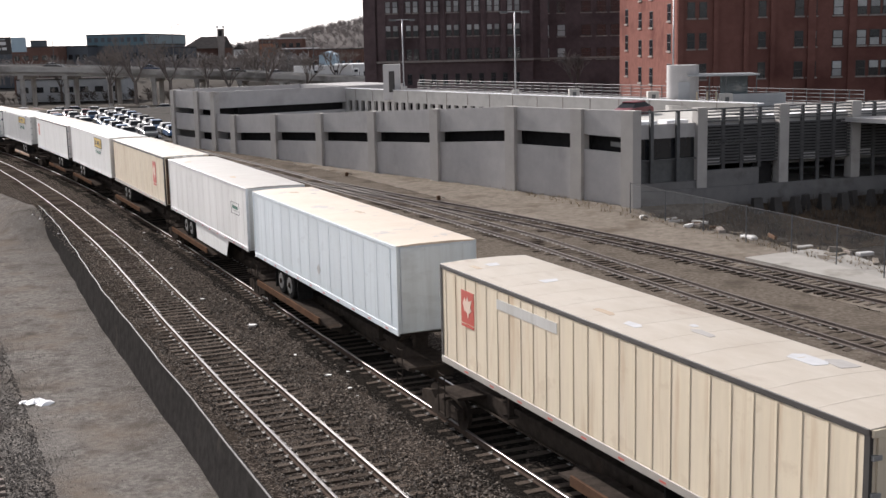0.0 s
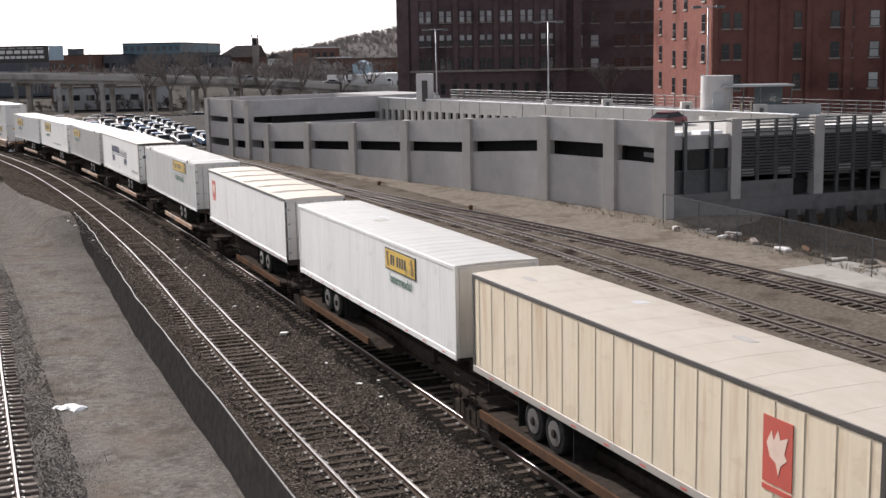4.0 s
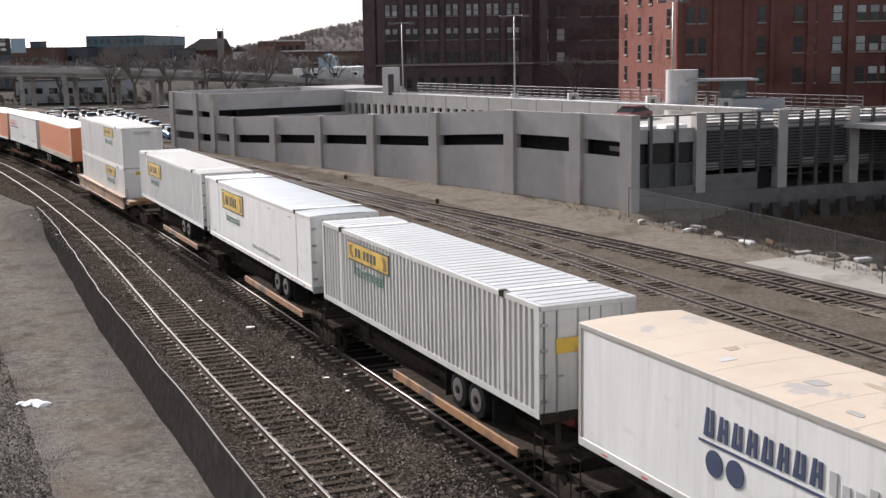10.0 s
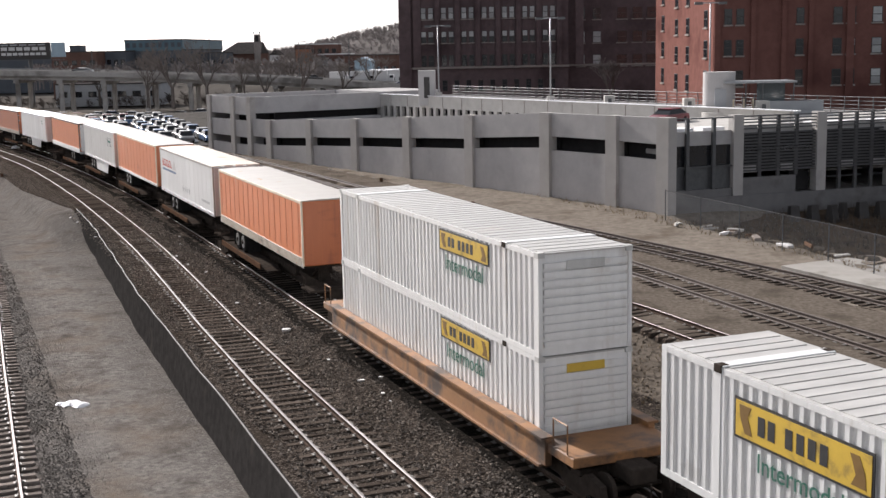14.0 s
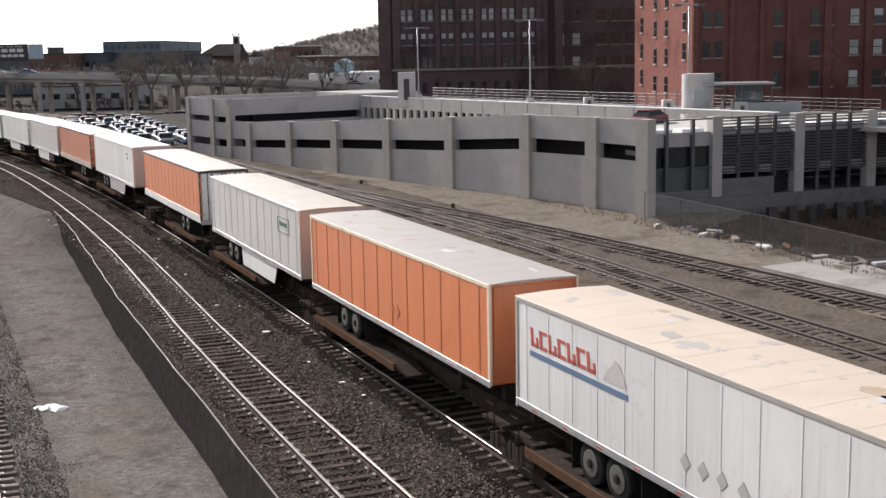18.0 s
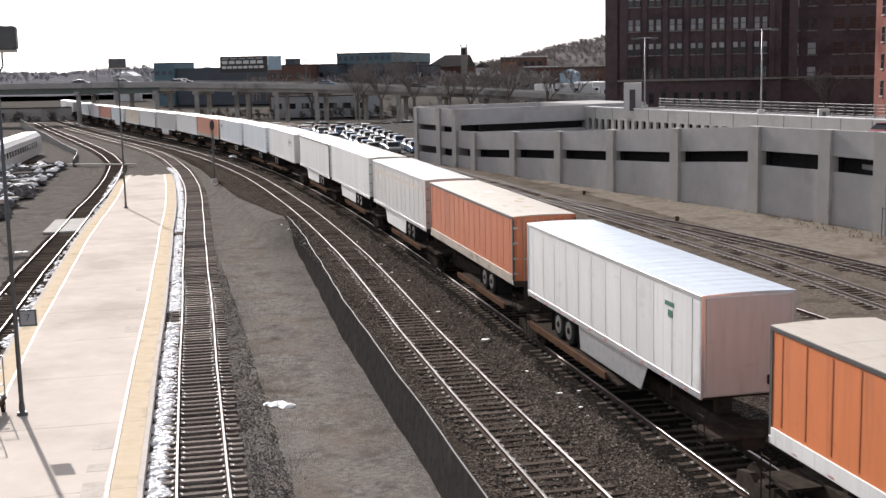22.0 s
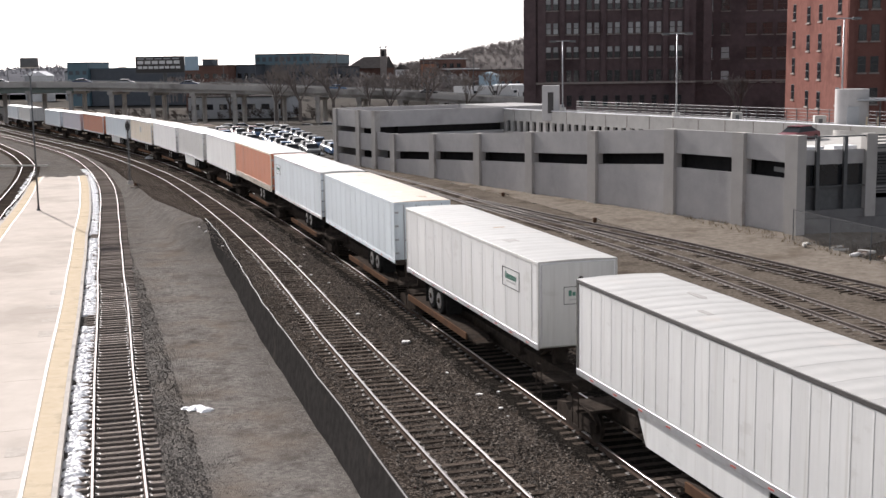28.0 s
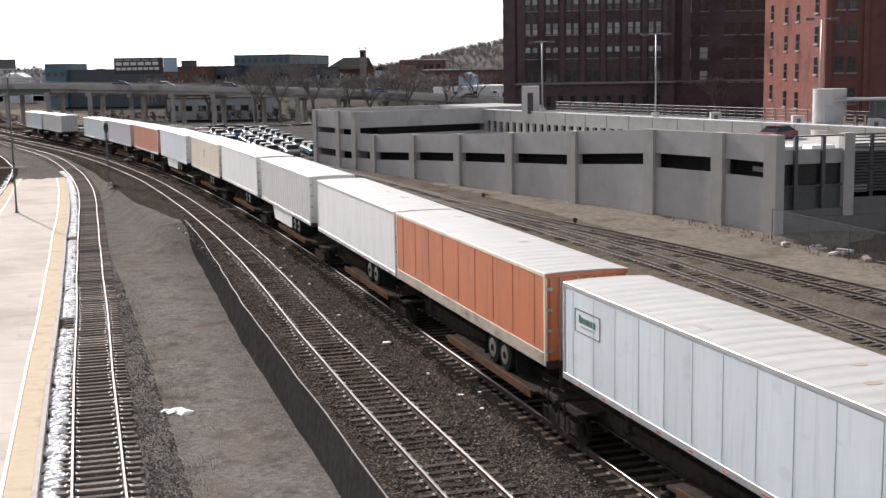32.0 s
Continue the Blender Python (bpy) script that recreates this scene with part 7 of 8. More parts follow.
def doors(root, L, at, material, stripes=False, sign=False):
    """Swing doors with lock rods at one end (at = -1 near, 1 far)."""
    y = at * (L / 2 + 0.012)

    def bx(x0, x1, d0, d1, z0, z1):
        return Geo().box(x0, x1, y + at * d0, y + at * d1, z0, z1)
    for s in (-1, 1):
        d = part("door", bx(s * 0.02, s * 1.16, -0.005, 0.035, Z0 + 0.12, Z1 - 0.12), material, root)
        for k, xo in enumerate((0.30, 0.86) if at < 0 else ()):
            part("lock_rod", Geo().tube((s * xo, y + at * 0.06, Z0 + 0.1), (s * xo, y + at * 0.06, Z1 - 0.1), 0.022, n=6), BLACK_MARK if stripes else GALV, d)
            part("rod_handle", bx(s * (xo - 0.18), s * xo, 0.04, 0.075, Z0 + 0.85 + 0.1 * k, Z0 + 0.9 + 0.1 * k), GALV, d)
        if stripes:
            part("door_stripe", bx(s * 0.03, s * 0.17, 0.036, 0.042, Z0 + 0.14, Z1 - 0.14), BLACK_MARK, d)
            part("door_stripe", bx(s * 0.55, s * 0.68, 0.036, 0.042, Z0 + 0.14, Z1 - 0.14), BLACK_MARK, d)
        for z in (Z0 + 0.4, Z0 + 1.0, Z0 + 1.6, Z0 + 2.2) if at < 0 else ():
            part("hinge", bx(s * 1.10, s * 1.27, 0.0, 0.06, z - 0.04, z + 0.04), GALV, d)
        part("tail_light", bx(s * 0.9, s * 1.1, 0.0, 0.04, Z0 - 0.1, Z0 - 0.02), LIGHT_RED, root)
    part("door_sill", bx(-1.27, 1.27, -0.02, 0.06, Z0 - 0.12, Z0 + 0.1), UNDER if material is not WHITE else GREY_MARK, root)
    part("header", bx(-1.27, 1.27, -0.02, 0.05, Z1 - 0.11, Z1 + 0.01), FRAME_DARK if stripes else material, root)
    part("bumper_bar", bx(-1.1, 1.1, -0.05, 0.05, 1.18, 1.3), UNDER, root)
    for s in (-0.8, 0.8):
        part("bumper_post", bx(s - 0.05, s + 0.05, -0.05, 0.04, 1.3, Z0 - 0.1), UNDER, root)
    if sign:
        part("end_sign", bx(-0.75, 0.75, 0.08, 0.09, Z1 - 1.0, Z1 - 0.62), YELLOW_MARK, root, "yellow end sign")


def nose(root, L, at, material, reefer=False):
    y = at * (L / 2 + 0.012)

    def bx(x0, x1, d0, d1, z0, z1, cut=0.0):
        return Geo().box(x0, x1, y + at * d0, y + at * d1, z0, z1, cut)
    part("nose_panel", bx(-1.18, 1.18, -0.005, 0.03, Z0 + 0.05, Z1 - 0.06), material, root)
    if reefer:
        u = part("cooling_unit", bx(-0.95, 0.95, 0.03, 0.55, Z0 + 0.35, Z1 - 0.1, 0.1), WHITE, root, "white cooling unit on the nose")
        part("grille", bx(-0.75, 0.75, 0.555, 0.57, Z0 + 1.2, Z1 - 0.5), FRAME_DARK, u, "dark oval grille")
        for x in (-0.6, 0, 0.6):
            part("guard_hoop", Geo().tube((x - 0.25, y + at * 0.1, Z1), (x - 0.15, y + at * 0.62, Z1 + 0.05), 0.03, n=6).tube((x - 0.15, y + at * 0.62, Z1 + 0.05), (x + 0.15, y + at * 0.62, Z1 + 0.05), 0.03, n=6).tube((x + 0.15, y + at * 0.62, Z1 + 0.05), (x + 0.25, y + at * 0.1, Z1), 0.03, n=6), WHITE, u)
    else:
        part("air_fitting", bx(0.5, 0.8, 0.03, 0.09, Z0 + 0.25, Z0 + 0.5, 0.02), UNDER, root)


PATCH_DARK = surface("roof_repair_tar", (0.29, 0.275, 0.26), (0.36, 0.34, 0.32), 0.7, 3)
PATCH_PALE = surface("roof_repair_pale", (0.50, 0.50, 0.51), (0.42, 0.42, 0.43), 0.5, 3)
PATCH_TAN = surface("roof_rust_bloom", (0.34, 0.25, 0.17), (0.40, 0.33, 0.25), 0.7, 2.5)


def trailer(label, L, side, roof, near_end, wheel, ribs=0, rib_mat=None, lower=None, skirt=None, near="nose", corrugated=False, seed=0, edge=None, stripes=False, patches=2, rail=None, straps=0, group="trailers"):
    """A highway trailer or boxed container on wheels. Local +y points to its far end, and z is above the rail."""
    root = thing("container_on_chassis" if corrugated else "semi_trailer", label, "container" if corrugated else "trailer", group)
    h = L / 2
    rail = rail or CHROME
    if corrugated:
        n = int(L / 0.28)
        for sx in (-1, 1):
            g = Geo()
            pts = []
            for i in range(n):
                y = -h + 0.15 + i * (L - 0.3) / n
                st = (L - 0.3) / n
                pts += [(0.0, y), (0.0, y + st * 0.38), (0.045, y + st * 0.5), (0.045, y + st * 0.88)]
            pts.append((0.0, h - 0.15))
            k = len(pts)
            g.v = [(sx * (HW - d), y, z) for z in (Z0 + 0.12, Z1 - 0.1) for d, y in pts]
            g.f = [(i, i + 1, k + i + 1, k + i) if sx > 0 else (i + 1, i, k + i, k + i + 1) for i in range(k - 1)]
            g.mi = [0] * (k - 1)
            part("side_panel", g, side, root, "corrugated side panel")
        part("inner_box", Geo().box(-HW + 0.06, HW - 0.06, -h + 0.05, h - 0.05, Z0 + 0.02, Z1 - 0.02), side, root)
        for sx in (-1, 1):
            for yy in (-h + 0.09, h - 0.09, -5.9, 5.9):
                part("corner_post", Geo().box(sx * (HW - 0.09), sx * (HW + 0.012), yy - 0.09, yy + 0.09, Z0, Z1), side, root)
            part("top_rail", Geo().box(sx * (HW - 0.08), sx * (HW + 0.010), -h, h, Z1 - 0.11, Z1 + 0.01), side, root)
            part("bottom_rail", Geo().box(sx * (HW - 0.08), sx * (HW + 0.010), -h, h, Z0 - 0.03, Z0 + 0.13), side, root)
            for yy in (-5.9, 5.9):
                part("lifting_casting", Geo().box(sx * (HW - 0.16), sx * (HW + 0.03), yy - 0.11, yy + 0.11, Z1 - 0.1, Z1 + 0.05), UNDER, root)
        g = Geo()
        n = int(L / 0.42)
        for i in range(n):
            y = -h + 0.1 + i * (L - 0.2) / n
            st = (L - 0.2) / n
            g.box(-HW + 0.1, HW - 0.1, y + 0.02, y + st - 0.06, Z1, Z1 + 0.028)
        part("roof_rib", g, roof, root)
        part("roof", Geo().box(-HW, HW, -h, h, Z1 - 0.02, Z1 + 0.014), roof, root)
        for yy in (-5.9, 5.9):
            part("roof_band", Geo().box(-HW, HW, yy - 0.16, yy + 0.16, Z1 + 0.012, Z1 + 0.045, 0.01), WHITE, root, "white lifting band across the roof")
        part("chassis_frame", Geo().box(-0.5, -0.36, -h, h, Z0 - 0.3, Z0 - 0.03).box(0.36, 0.5, -h, h, Z0 - 0.3, Z0 - 0.03), RED_STEEL, root, "dark red chassis")
    else:
        part("body", Geo().box(-HW, HW, -h, h, Z0, Z1, 0.035), side, root)
        g = Geo()
        ring = [(-HW - 0.005, Z1 - 0.01), (HW + 0.005, Z1 - 0.01), (HW + 0.005, Z1 + 0.02), (0.5, Z1 + 0.055), (-0.5, Z1 + 0.055), (-HW - 0.005, Z1 + 0.02)]
        r2 = random.Random(seed * 7 + 3)

        def crown(x):
            return Z1 + 0.055 - 0.035 * max(0.0, (abs(x) - 0.5) / 0.785)
        rings = [(-h - 0.005, 0.0)]
        for i in range(1, int(L / 1.22)):
            y = -h + i * 1.22
            rings += [(y - 0.035, 0.0), (y - 0.02, 0.004), (y + 0.02, 0.004), (y + 0.035, 0.0)]
        g.stack([[(a, y, b + up) for a, b in ring] for y, up in rings + [(h + 0.005, 0.0)]])
        part("roof", g, roof, root)
        for i in range(straps):
            y = -h + (i + 1) * L / (straps + 1)
            for d in (-0.16, 0.16):
                cs = [(q, y + d + e) for q, e in ((-1.2, -0.05), (-0.5, -0.05), (0.5, -0.05), (1.2, -0.05), (1.2, 0.05), (0.5, 0.05), (-0.5, 0.05), (-1.2, 0.05))]
                part("roof_strap", Geo().solid([(q, e, crown(q) + 0.002) for q, e in cs], [(q, e, crown(q) + 0.012) for q, e in cs]), PATCH_DARK, root, "dark strap across the roof")
        for i in range(patches):
            x, y, w, d = r2.uniform(-0.85, 0.85), r2.uniform(-h + 1, h - 1), r2.uniform(0.08, 0.26), r2.uniform(0.10, 0.45)
            cs = [(x + a * w * r2.uniform(0.6, 1.1), y + b * d * r2.uniform(0.6, 1.1)) for a, b in ((-1, -1), (0.2, -1.1), (1, -0.8), (1, 0.9), (-0.1, 1.1), (-1, 0.8))]
            part("roof_patch", Geo().solid([(q, e, crown(q) + 0.001) for q, e in cs], [(q, e, crown(q) + 0.006) for q, e in cs]), r2.choice((PATCH_DARK, PATCH_PALE, PATCH_TAN)), root, "worn repair patch")
        for sx in (-1, 1):
            part("top_rail", Geo().box(sx * (HW - 0.02), sx * (HW + 0.022), -h, h, Z1 - 0.10, Z1 + 0.018, 0.01), edge or rail, root)
            part("bottom_rail", Geo().box(sx * (HW - 0.02), sx * (HW + 0.024), -h, h, Z0 - 0.05, Z0 + 0.13, 0.01), rail, root)
            for yy in (-h + 0.05, h - 0.05):
                part("corner_post", Geo().box(sx * (HW - 0.05), sx * (HW + 0.018), yy - 0.06, yy + 0.06, Z0, Z1), edge or rail, root)
        mk = Geo()
        for i in range(int(L / 1.5)):
            y = -h + 0.8 + i * 1.5
            mk.box(-HW - 0.030, -HW - 0.02, y, y + 0.22, Z0, Z0 + 0.04)
        tagged(part("reflector_tape", mk, RED_MARK, root, "dashes of red reflector tape"), kind="stuff")
    if lower:
        for sx in (-1, 1):
            part("lower_band", Geo().box(sx * (HW - 0.02), sx * (HW + 0.030), -h + 0.1, h - 0.1, Z0 - 0.04, Z0 + 0.34, 0.008), lower, root, "dirty pale lower side band")
    if ribs:
        zb = Z0 + (0.44 if lower else 0.14)
        rib = Geo().box(-0.007, 0.007, -0.028, 0.028, zb, Z1 - 0.12).mesh("side_post", rib_mat or side)
        off = Geo()
        for i in range(ribs):
            y = -h + (i + 0.5) * L / ribs
            put("side_post", rib, root, Matrix.Translation((-HW - 0.004, y, 0)))
            off.box(HW - 0.003, HW + 0.011, y - 0.028, y + 0.028, zb, Z1 - 0.12)
        part("rib_panel", off, rib_mat or side, root)
        if side in (WHITE, COOL) and not corrugated:
            st = L / ribs
            panel = Geo().box(-0.003, 0.003, -st / 2 + 0.014, st / 2 - 0.014, zb, Z1 - 0.11).mesh("side_panel", WHITE_PANEL if side is WHITE else COOL_PANEL)
            for i in range(1, ribs):
                put("side_panel", panel, root, Matrix.Translation((-HW - 0.002, -h + i * st, 0)))
    if near == "doors":
        doors(root, L, -1, near_end, stripes)
        nose(root, L, 1, side)
    elif near == "reefer":
        nose(root, L, -1, near_end, True)
        doors(root, L, 1, side)
    else:
        nose(root, L, -1, near_end)
        doors(root, L, 1, side)
    wheels(root, L, wheel, skirt)
    return root


def ride(ob, middle):
    MOVERS.append((ob, middle))


def unit(far, L, wheel, **kw):
    tr = trailer(L=L, wheel=wheel, seed=int(far), **kw)
    ride(tr, far - L / 2)
    ride(spine_car(L + 0.3, wheel, seed=int(far), fine=far < 460, shelf_mat=OCHRE if 100 < far < 182 else SHELF), far - L / 2)
    return tr


u = unit(2.4, 16.0, "n", label="cream fluted trailer with a faded red square logo and dusty roof", side=CREAM, roof=CREAM_ROOF, near_end=CREAM, near="doors", ribs=26, rib_mat=CREAM, edge=FRAME_DARK, rail=GREY_ROOF, patches=9)
red_logo(u, 6.3, 3.75, 0.75, 0.85)
part("blank_panel", Geo().box(-HW - 0.016, -HW, 1.6, 4.6, 4.05, 4.3), GREYISH, u, "pale patch where lettering was removed")
u = unit(21.5, 15.9, "f", label="smooth blue-white trailer with a tan dusty roof", side=COOL, roof=TAN_ROOF, near_end=COOL, ribs=14, rib_mat=COOL, patches=3, rail=COOL)
part("placard", Geo().solid([(-HW - 0.014, -0.5 + a, 2.75 + b) for a, b in ((0.2, 0), (0, 0.2), (-0.2, 0), (0, -0.2))], [(-HW - 0.002, -0.5 + a, 2.75 + b) for a, b in ((0.2, 0), (0, 0.2), (-0.2, 0), (0, -0.2))]), GREY_MARK, u, "grey diamond placard")
u = unit(38.5, 15.9, "f", label="white ribbed trailer with a side skirt and boxed logo", side=WHITE, roof=GREY_ROOF, near_end=GREYISH, ribs=13, rib_mat=WHITE, skirt="paint")
box_logo(u, -6.0, 3.58, 1.35, 0.52)
u = unit(55.4, 15.6, "f", label="cream trailer with a red logo and a dark-framed cooling nose", side=CREAM, roof=CREAM_ROOF, near_end=SHELF, near="reefer", ribs=20, rib_mat=CREAM, edge=FRAME_DARK, rail=GREY_ROOF, patches=3)
red_logo(u, -5.2, 3.6, 0.8, 1.2)
u = unit(72.6, 16.0, "f", label="white box on chassis with a yellow sign and green lettering", side=WHITE, roof=WHITE_ROOF, near_end=GREYISH, ribs=0, rail=WHITE, patches=2)
yellow_sign(u, -3.6, 4.05, 2.6, 0.6, size=0.45, drop=0.6)
part("end_frame", Geo().box(-1.26, -1.1, -7.46, -7.34, Z0, Z1).box(1.1, 1.26, -7.46, -7.34, Z0, Z1).box(-1.26, 1.26, -7.46, -7.34, Z1 - 0.12, Z1), WHITE, u, "white tubular end frame")
u = unit(90.1, 15.5, "n", label="smooth white trailer with red door panels and a strapped tan roof", side=WHITE, roof=TAN_ROOF, near_end=PINKISH, near="doors", edge=FRAME_DARK, patches=2, straps=5)
red_logo(u, 6.4, 3.7, 0.75, 0.9)
part("door_panel", Geo().box(-0.6, 0.1, -7.84, -7.81, 3.0, 3.8), RED_MARK, u, "red panel on the door")
u = unit(109.2, 15.6, "n", label="white corrugated container with a yellow sign near its end", side=WHITE, roof=WHITE_ROOF, near_end=GREYISH, near="doors", corrugated=True)
yellow_sign(u, -3.41, 4.16)
u = unit(127.6, 15.5, "n", label="white trailer with navy marks, paired blue discs and a tan roof", side=WHITE, roof=TAN_ROOF, near_end=WHITE, near="doors", edge=GREY_ROOF, stripes=True, patches=12, rail=GREYISH)
for i in range(8):
    y0 = 3.32 - i * 0.405
    z1 = 3.93 if i else 4.0
    g = Geo().solid([(-HW - 0.016, y0 - a, z) for a, z in ((0.03, 3.46), (0.16, 3.46), (0.19, z1), (0.11, z1))], [(-HW - 0.004, y0 - a, z) for a, z in ((0.03, 3.46), (0.16, 3.46), (0.19, z1), (0.11, z1))])
    g.box(-HW - 0.016, -HW - 0.004, y0 - 0.33, y0 - 0.24, 3.46, z1 - 0.02).box(-HW - 0.015, -HW - 0.004, y0 - 0.28, y0 - 0.12, 3.62 if i % 2 else 3.46, 3.71 if i % 2 else 3.55)
    part("logo_bar", g, NAVY_MARK, u, "navy block mark")
for i in range(11):
    y0 = 0.02 - i * 0.292
    g = Geo().box(-HW - 0.016, -HW - 0.004, y0 - 0.20, y0 - 0.03, 3.44, 3.70 if i % 3 else 3.84)
    part("logo_bar", g, GREY_MARK, u, "grey block mark")
part("logo_line", Geo().box(-HW - 0.016, -HW - 0.004, -3.19, 3.43, 3.32, 3.37), NAVY_MARK, u)
for y in (2.96, 2.36, -2.08, -2.66):
    part("logo_disc", Geo().tube((-HW - 0.016, y, 3.0), (-HW - 0.002, y, 3.0), 0.25, n=20), NAVY_MARK, u, "navy disc")
text_on(u, "53", 0.19, 2.4, -HW - 0.012, 0.3, GREY_MARK)
for i in range(15):
    part("address_bar", Geo().box(-HW - 0.014, -HW - 0.004, -4.95 - i * 0.153, -4.85 - i * 0.153, 2.45, 2.60 if i % 4 else 2.66), GREY_MARK, u, "grey bar of small lettering")
for s in (-1, 1):
    part("door_mark", Geo().box(s * 0.2, s * 1.0, -7.80, -7.785, 3.6, 3.8), NAVY_MARK, u)
u = unit(145.0, 15.6, "n", label="grey-white corrugated container with a yellow sign near its front", side=GREYISH, roof=PLAIN_METAL_ROOF, near_end=GREYISH, near="doors", corrugated=True)
yellow_sign(u, 3.33, 4.06, 3.5, 0.52, drop=0.57)
part("end_sign", Geo().box(-0.9, 0.0, -7.9, -7.88, 3.5, 3.85), YELLOW_MARK, u, "yellow end sign")
u = unit(161.8, 15.5, "n", label="smooth white container with a yellow sign and a grey metal roof", side=WHITE, roof=GREY_METAL_ROOF, near_end=WHITE, near="doors", patches=0, rail=WHITE)
yellow_sign(u, 3.33, 3.92, 3.5, 0.74, size=0.52, drop=0.75)
part("end_frame", Geo().tube((-1.24, 8.35, Z0), (-1.24, 8.35, Z1 - 0.05), 0.05, n=8).tube((1.24, 8.35, Z0), (1.24, 8.35, Z1 - 0.05), 0.05, n=8).tube((-1.24, 8.35, Z1 - 0.05), (1.24, 8.35, Z1 - 0.05), 0.05, n=8).tube((-1.24, 7.7, Z1 - 0.05), (-1.24, 8.35, Z1 - 0.05), 0.05, n=8).tube((1.24, 7.7, Z1 - 0.05), (1.24, 8.35, Z1 - 0.05), 0.05, n=8), WHITE, u, "white tubular end frame")
for yy in (-5.9, 5.9):
    part("roof_band", Geo().box(-HW, HW, yy - 0.16, yy + 0.16, Z1 + 0.03, Z1 + 0.075, 0.01), WHITE, u, "white lifting band across the roof")
    part("lifting_casting", Geo().box(-HW - 0.03, -HW + 0.12, yy - 0.11, yy + 0.11, Z1 - 0.1, Z1 + 0.05), UNDER, u)
    part("side_post", Geo().box(-HW - 0.012, -HW + 0.02, yy - 0.09, yy + 0.09, Z0, Z1), WHITE, u)
text_on(u, "30 Pallet ( 40\"x48\" )  Refrigerated Container", -1.75, 2.47, -HW - 0.010, 0.22, GREY_MARK)
for y in (-5.2, -2.5, 6.9):
    part("small_mark", Geo().box(-HW - 0.010, -HW - 0.003, y - 0.24, y + 0.24, 4.29 if y < 6 else 2.21, 4.34 if y < 6 else 2.26), GREY_MARK, u, "small unreadable bar")
part("end_sign", Geo().box(0.1, 1.0, -7.86, -7.835, 3.5, 3.8), YELLOW_MARK, u, "yellow end sign")
u = unit(178.9, 15.6, "n", label="white corrugated container with a large yellow sign", side=WHITE, roof=WHITE_ROOF, near_end=GREYISH, near="doors", corrugated=True)
yellow_sign(u, 3.55, 3.85, 3.5, 0.66, size=0.52, drop=0.7)
part("end_sign", Geo().box(-0.6, 0.75, -7.91, -7.885, 3.6, 4.0), YELLOW_MARK, u, "yellow end sign")

OFFWHITE = paint("scuffed_white_paint", (0.78, 0.77, 0.75), dirt=(0.52, 0.47, 0.42), at=0.56)

# double-stack well car
WELL_MID = 192.2
well = thing("well_car", "ochre steel well car carrying two stacked containers", "railcar")
for x in (-1, 1):
    part("side_sill", Geo().box(x * 1.33, x * 1.52, -8.6, 8.6, 0.62, 1.28, 0.02), OCHRE, well, "ochre side sill")
    part("sill_flange", Geo().box(x * 1.30, x * 1.62, -8.6, 8.6, 1.28, 1.34), OCHRE, well)
    part("lower_flange", Geo().box(x * 1.28, x * 1.60, -8.4, 8.4, 0.56, 0.62), OCHRE, well)
part("well_floor", Geo().box(-1.3, 1.3, -8.0, 8.0, 0.34, 0.5), UNDER, well)
for e in (-1, 1):
    part("end_platform", Geo().box(-1.45, 1.45, e * 8.2, e * 9.9, 0.95, 1.2, 0.03), OCHRE, well)
    part("end_sill", Geo().box(-0.35, 0.35, e * 8.2, e * 10.6, 0.6, 1.0, 0.03), UNDER, well)
    bogie(well, e * 9.3)
    part("grab_ladder", Geo().tube((-1.45, e * 8.9, 1.2), (-1.45, e * 8.9, 1.9), 0.02, n=5).tube((-1.45, e * 9.6, 1.2), (-1.45, e * 9.6, 1.9), 0.02, n=5).tube((-1.45, e * 8.9, 1.9), (-1.45, e * 9.6, 1.9), 0.02, n=5), OCHRE, well)
ride(well, WELL_MID)


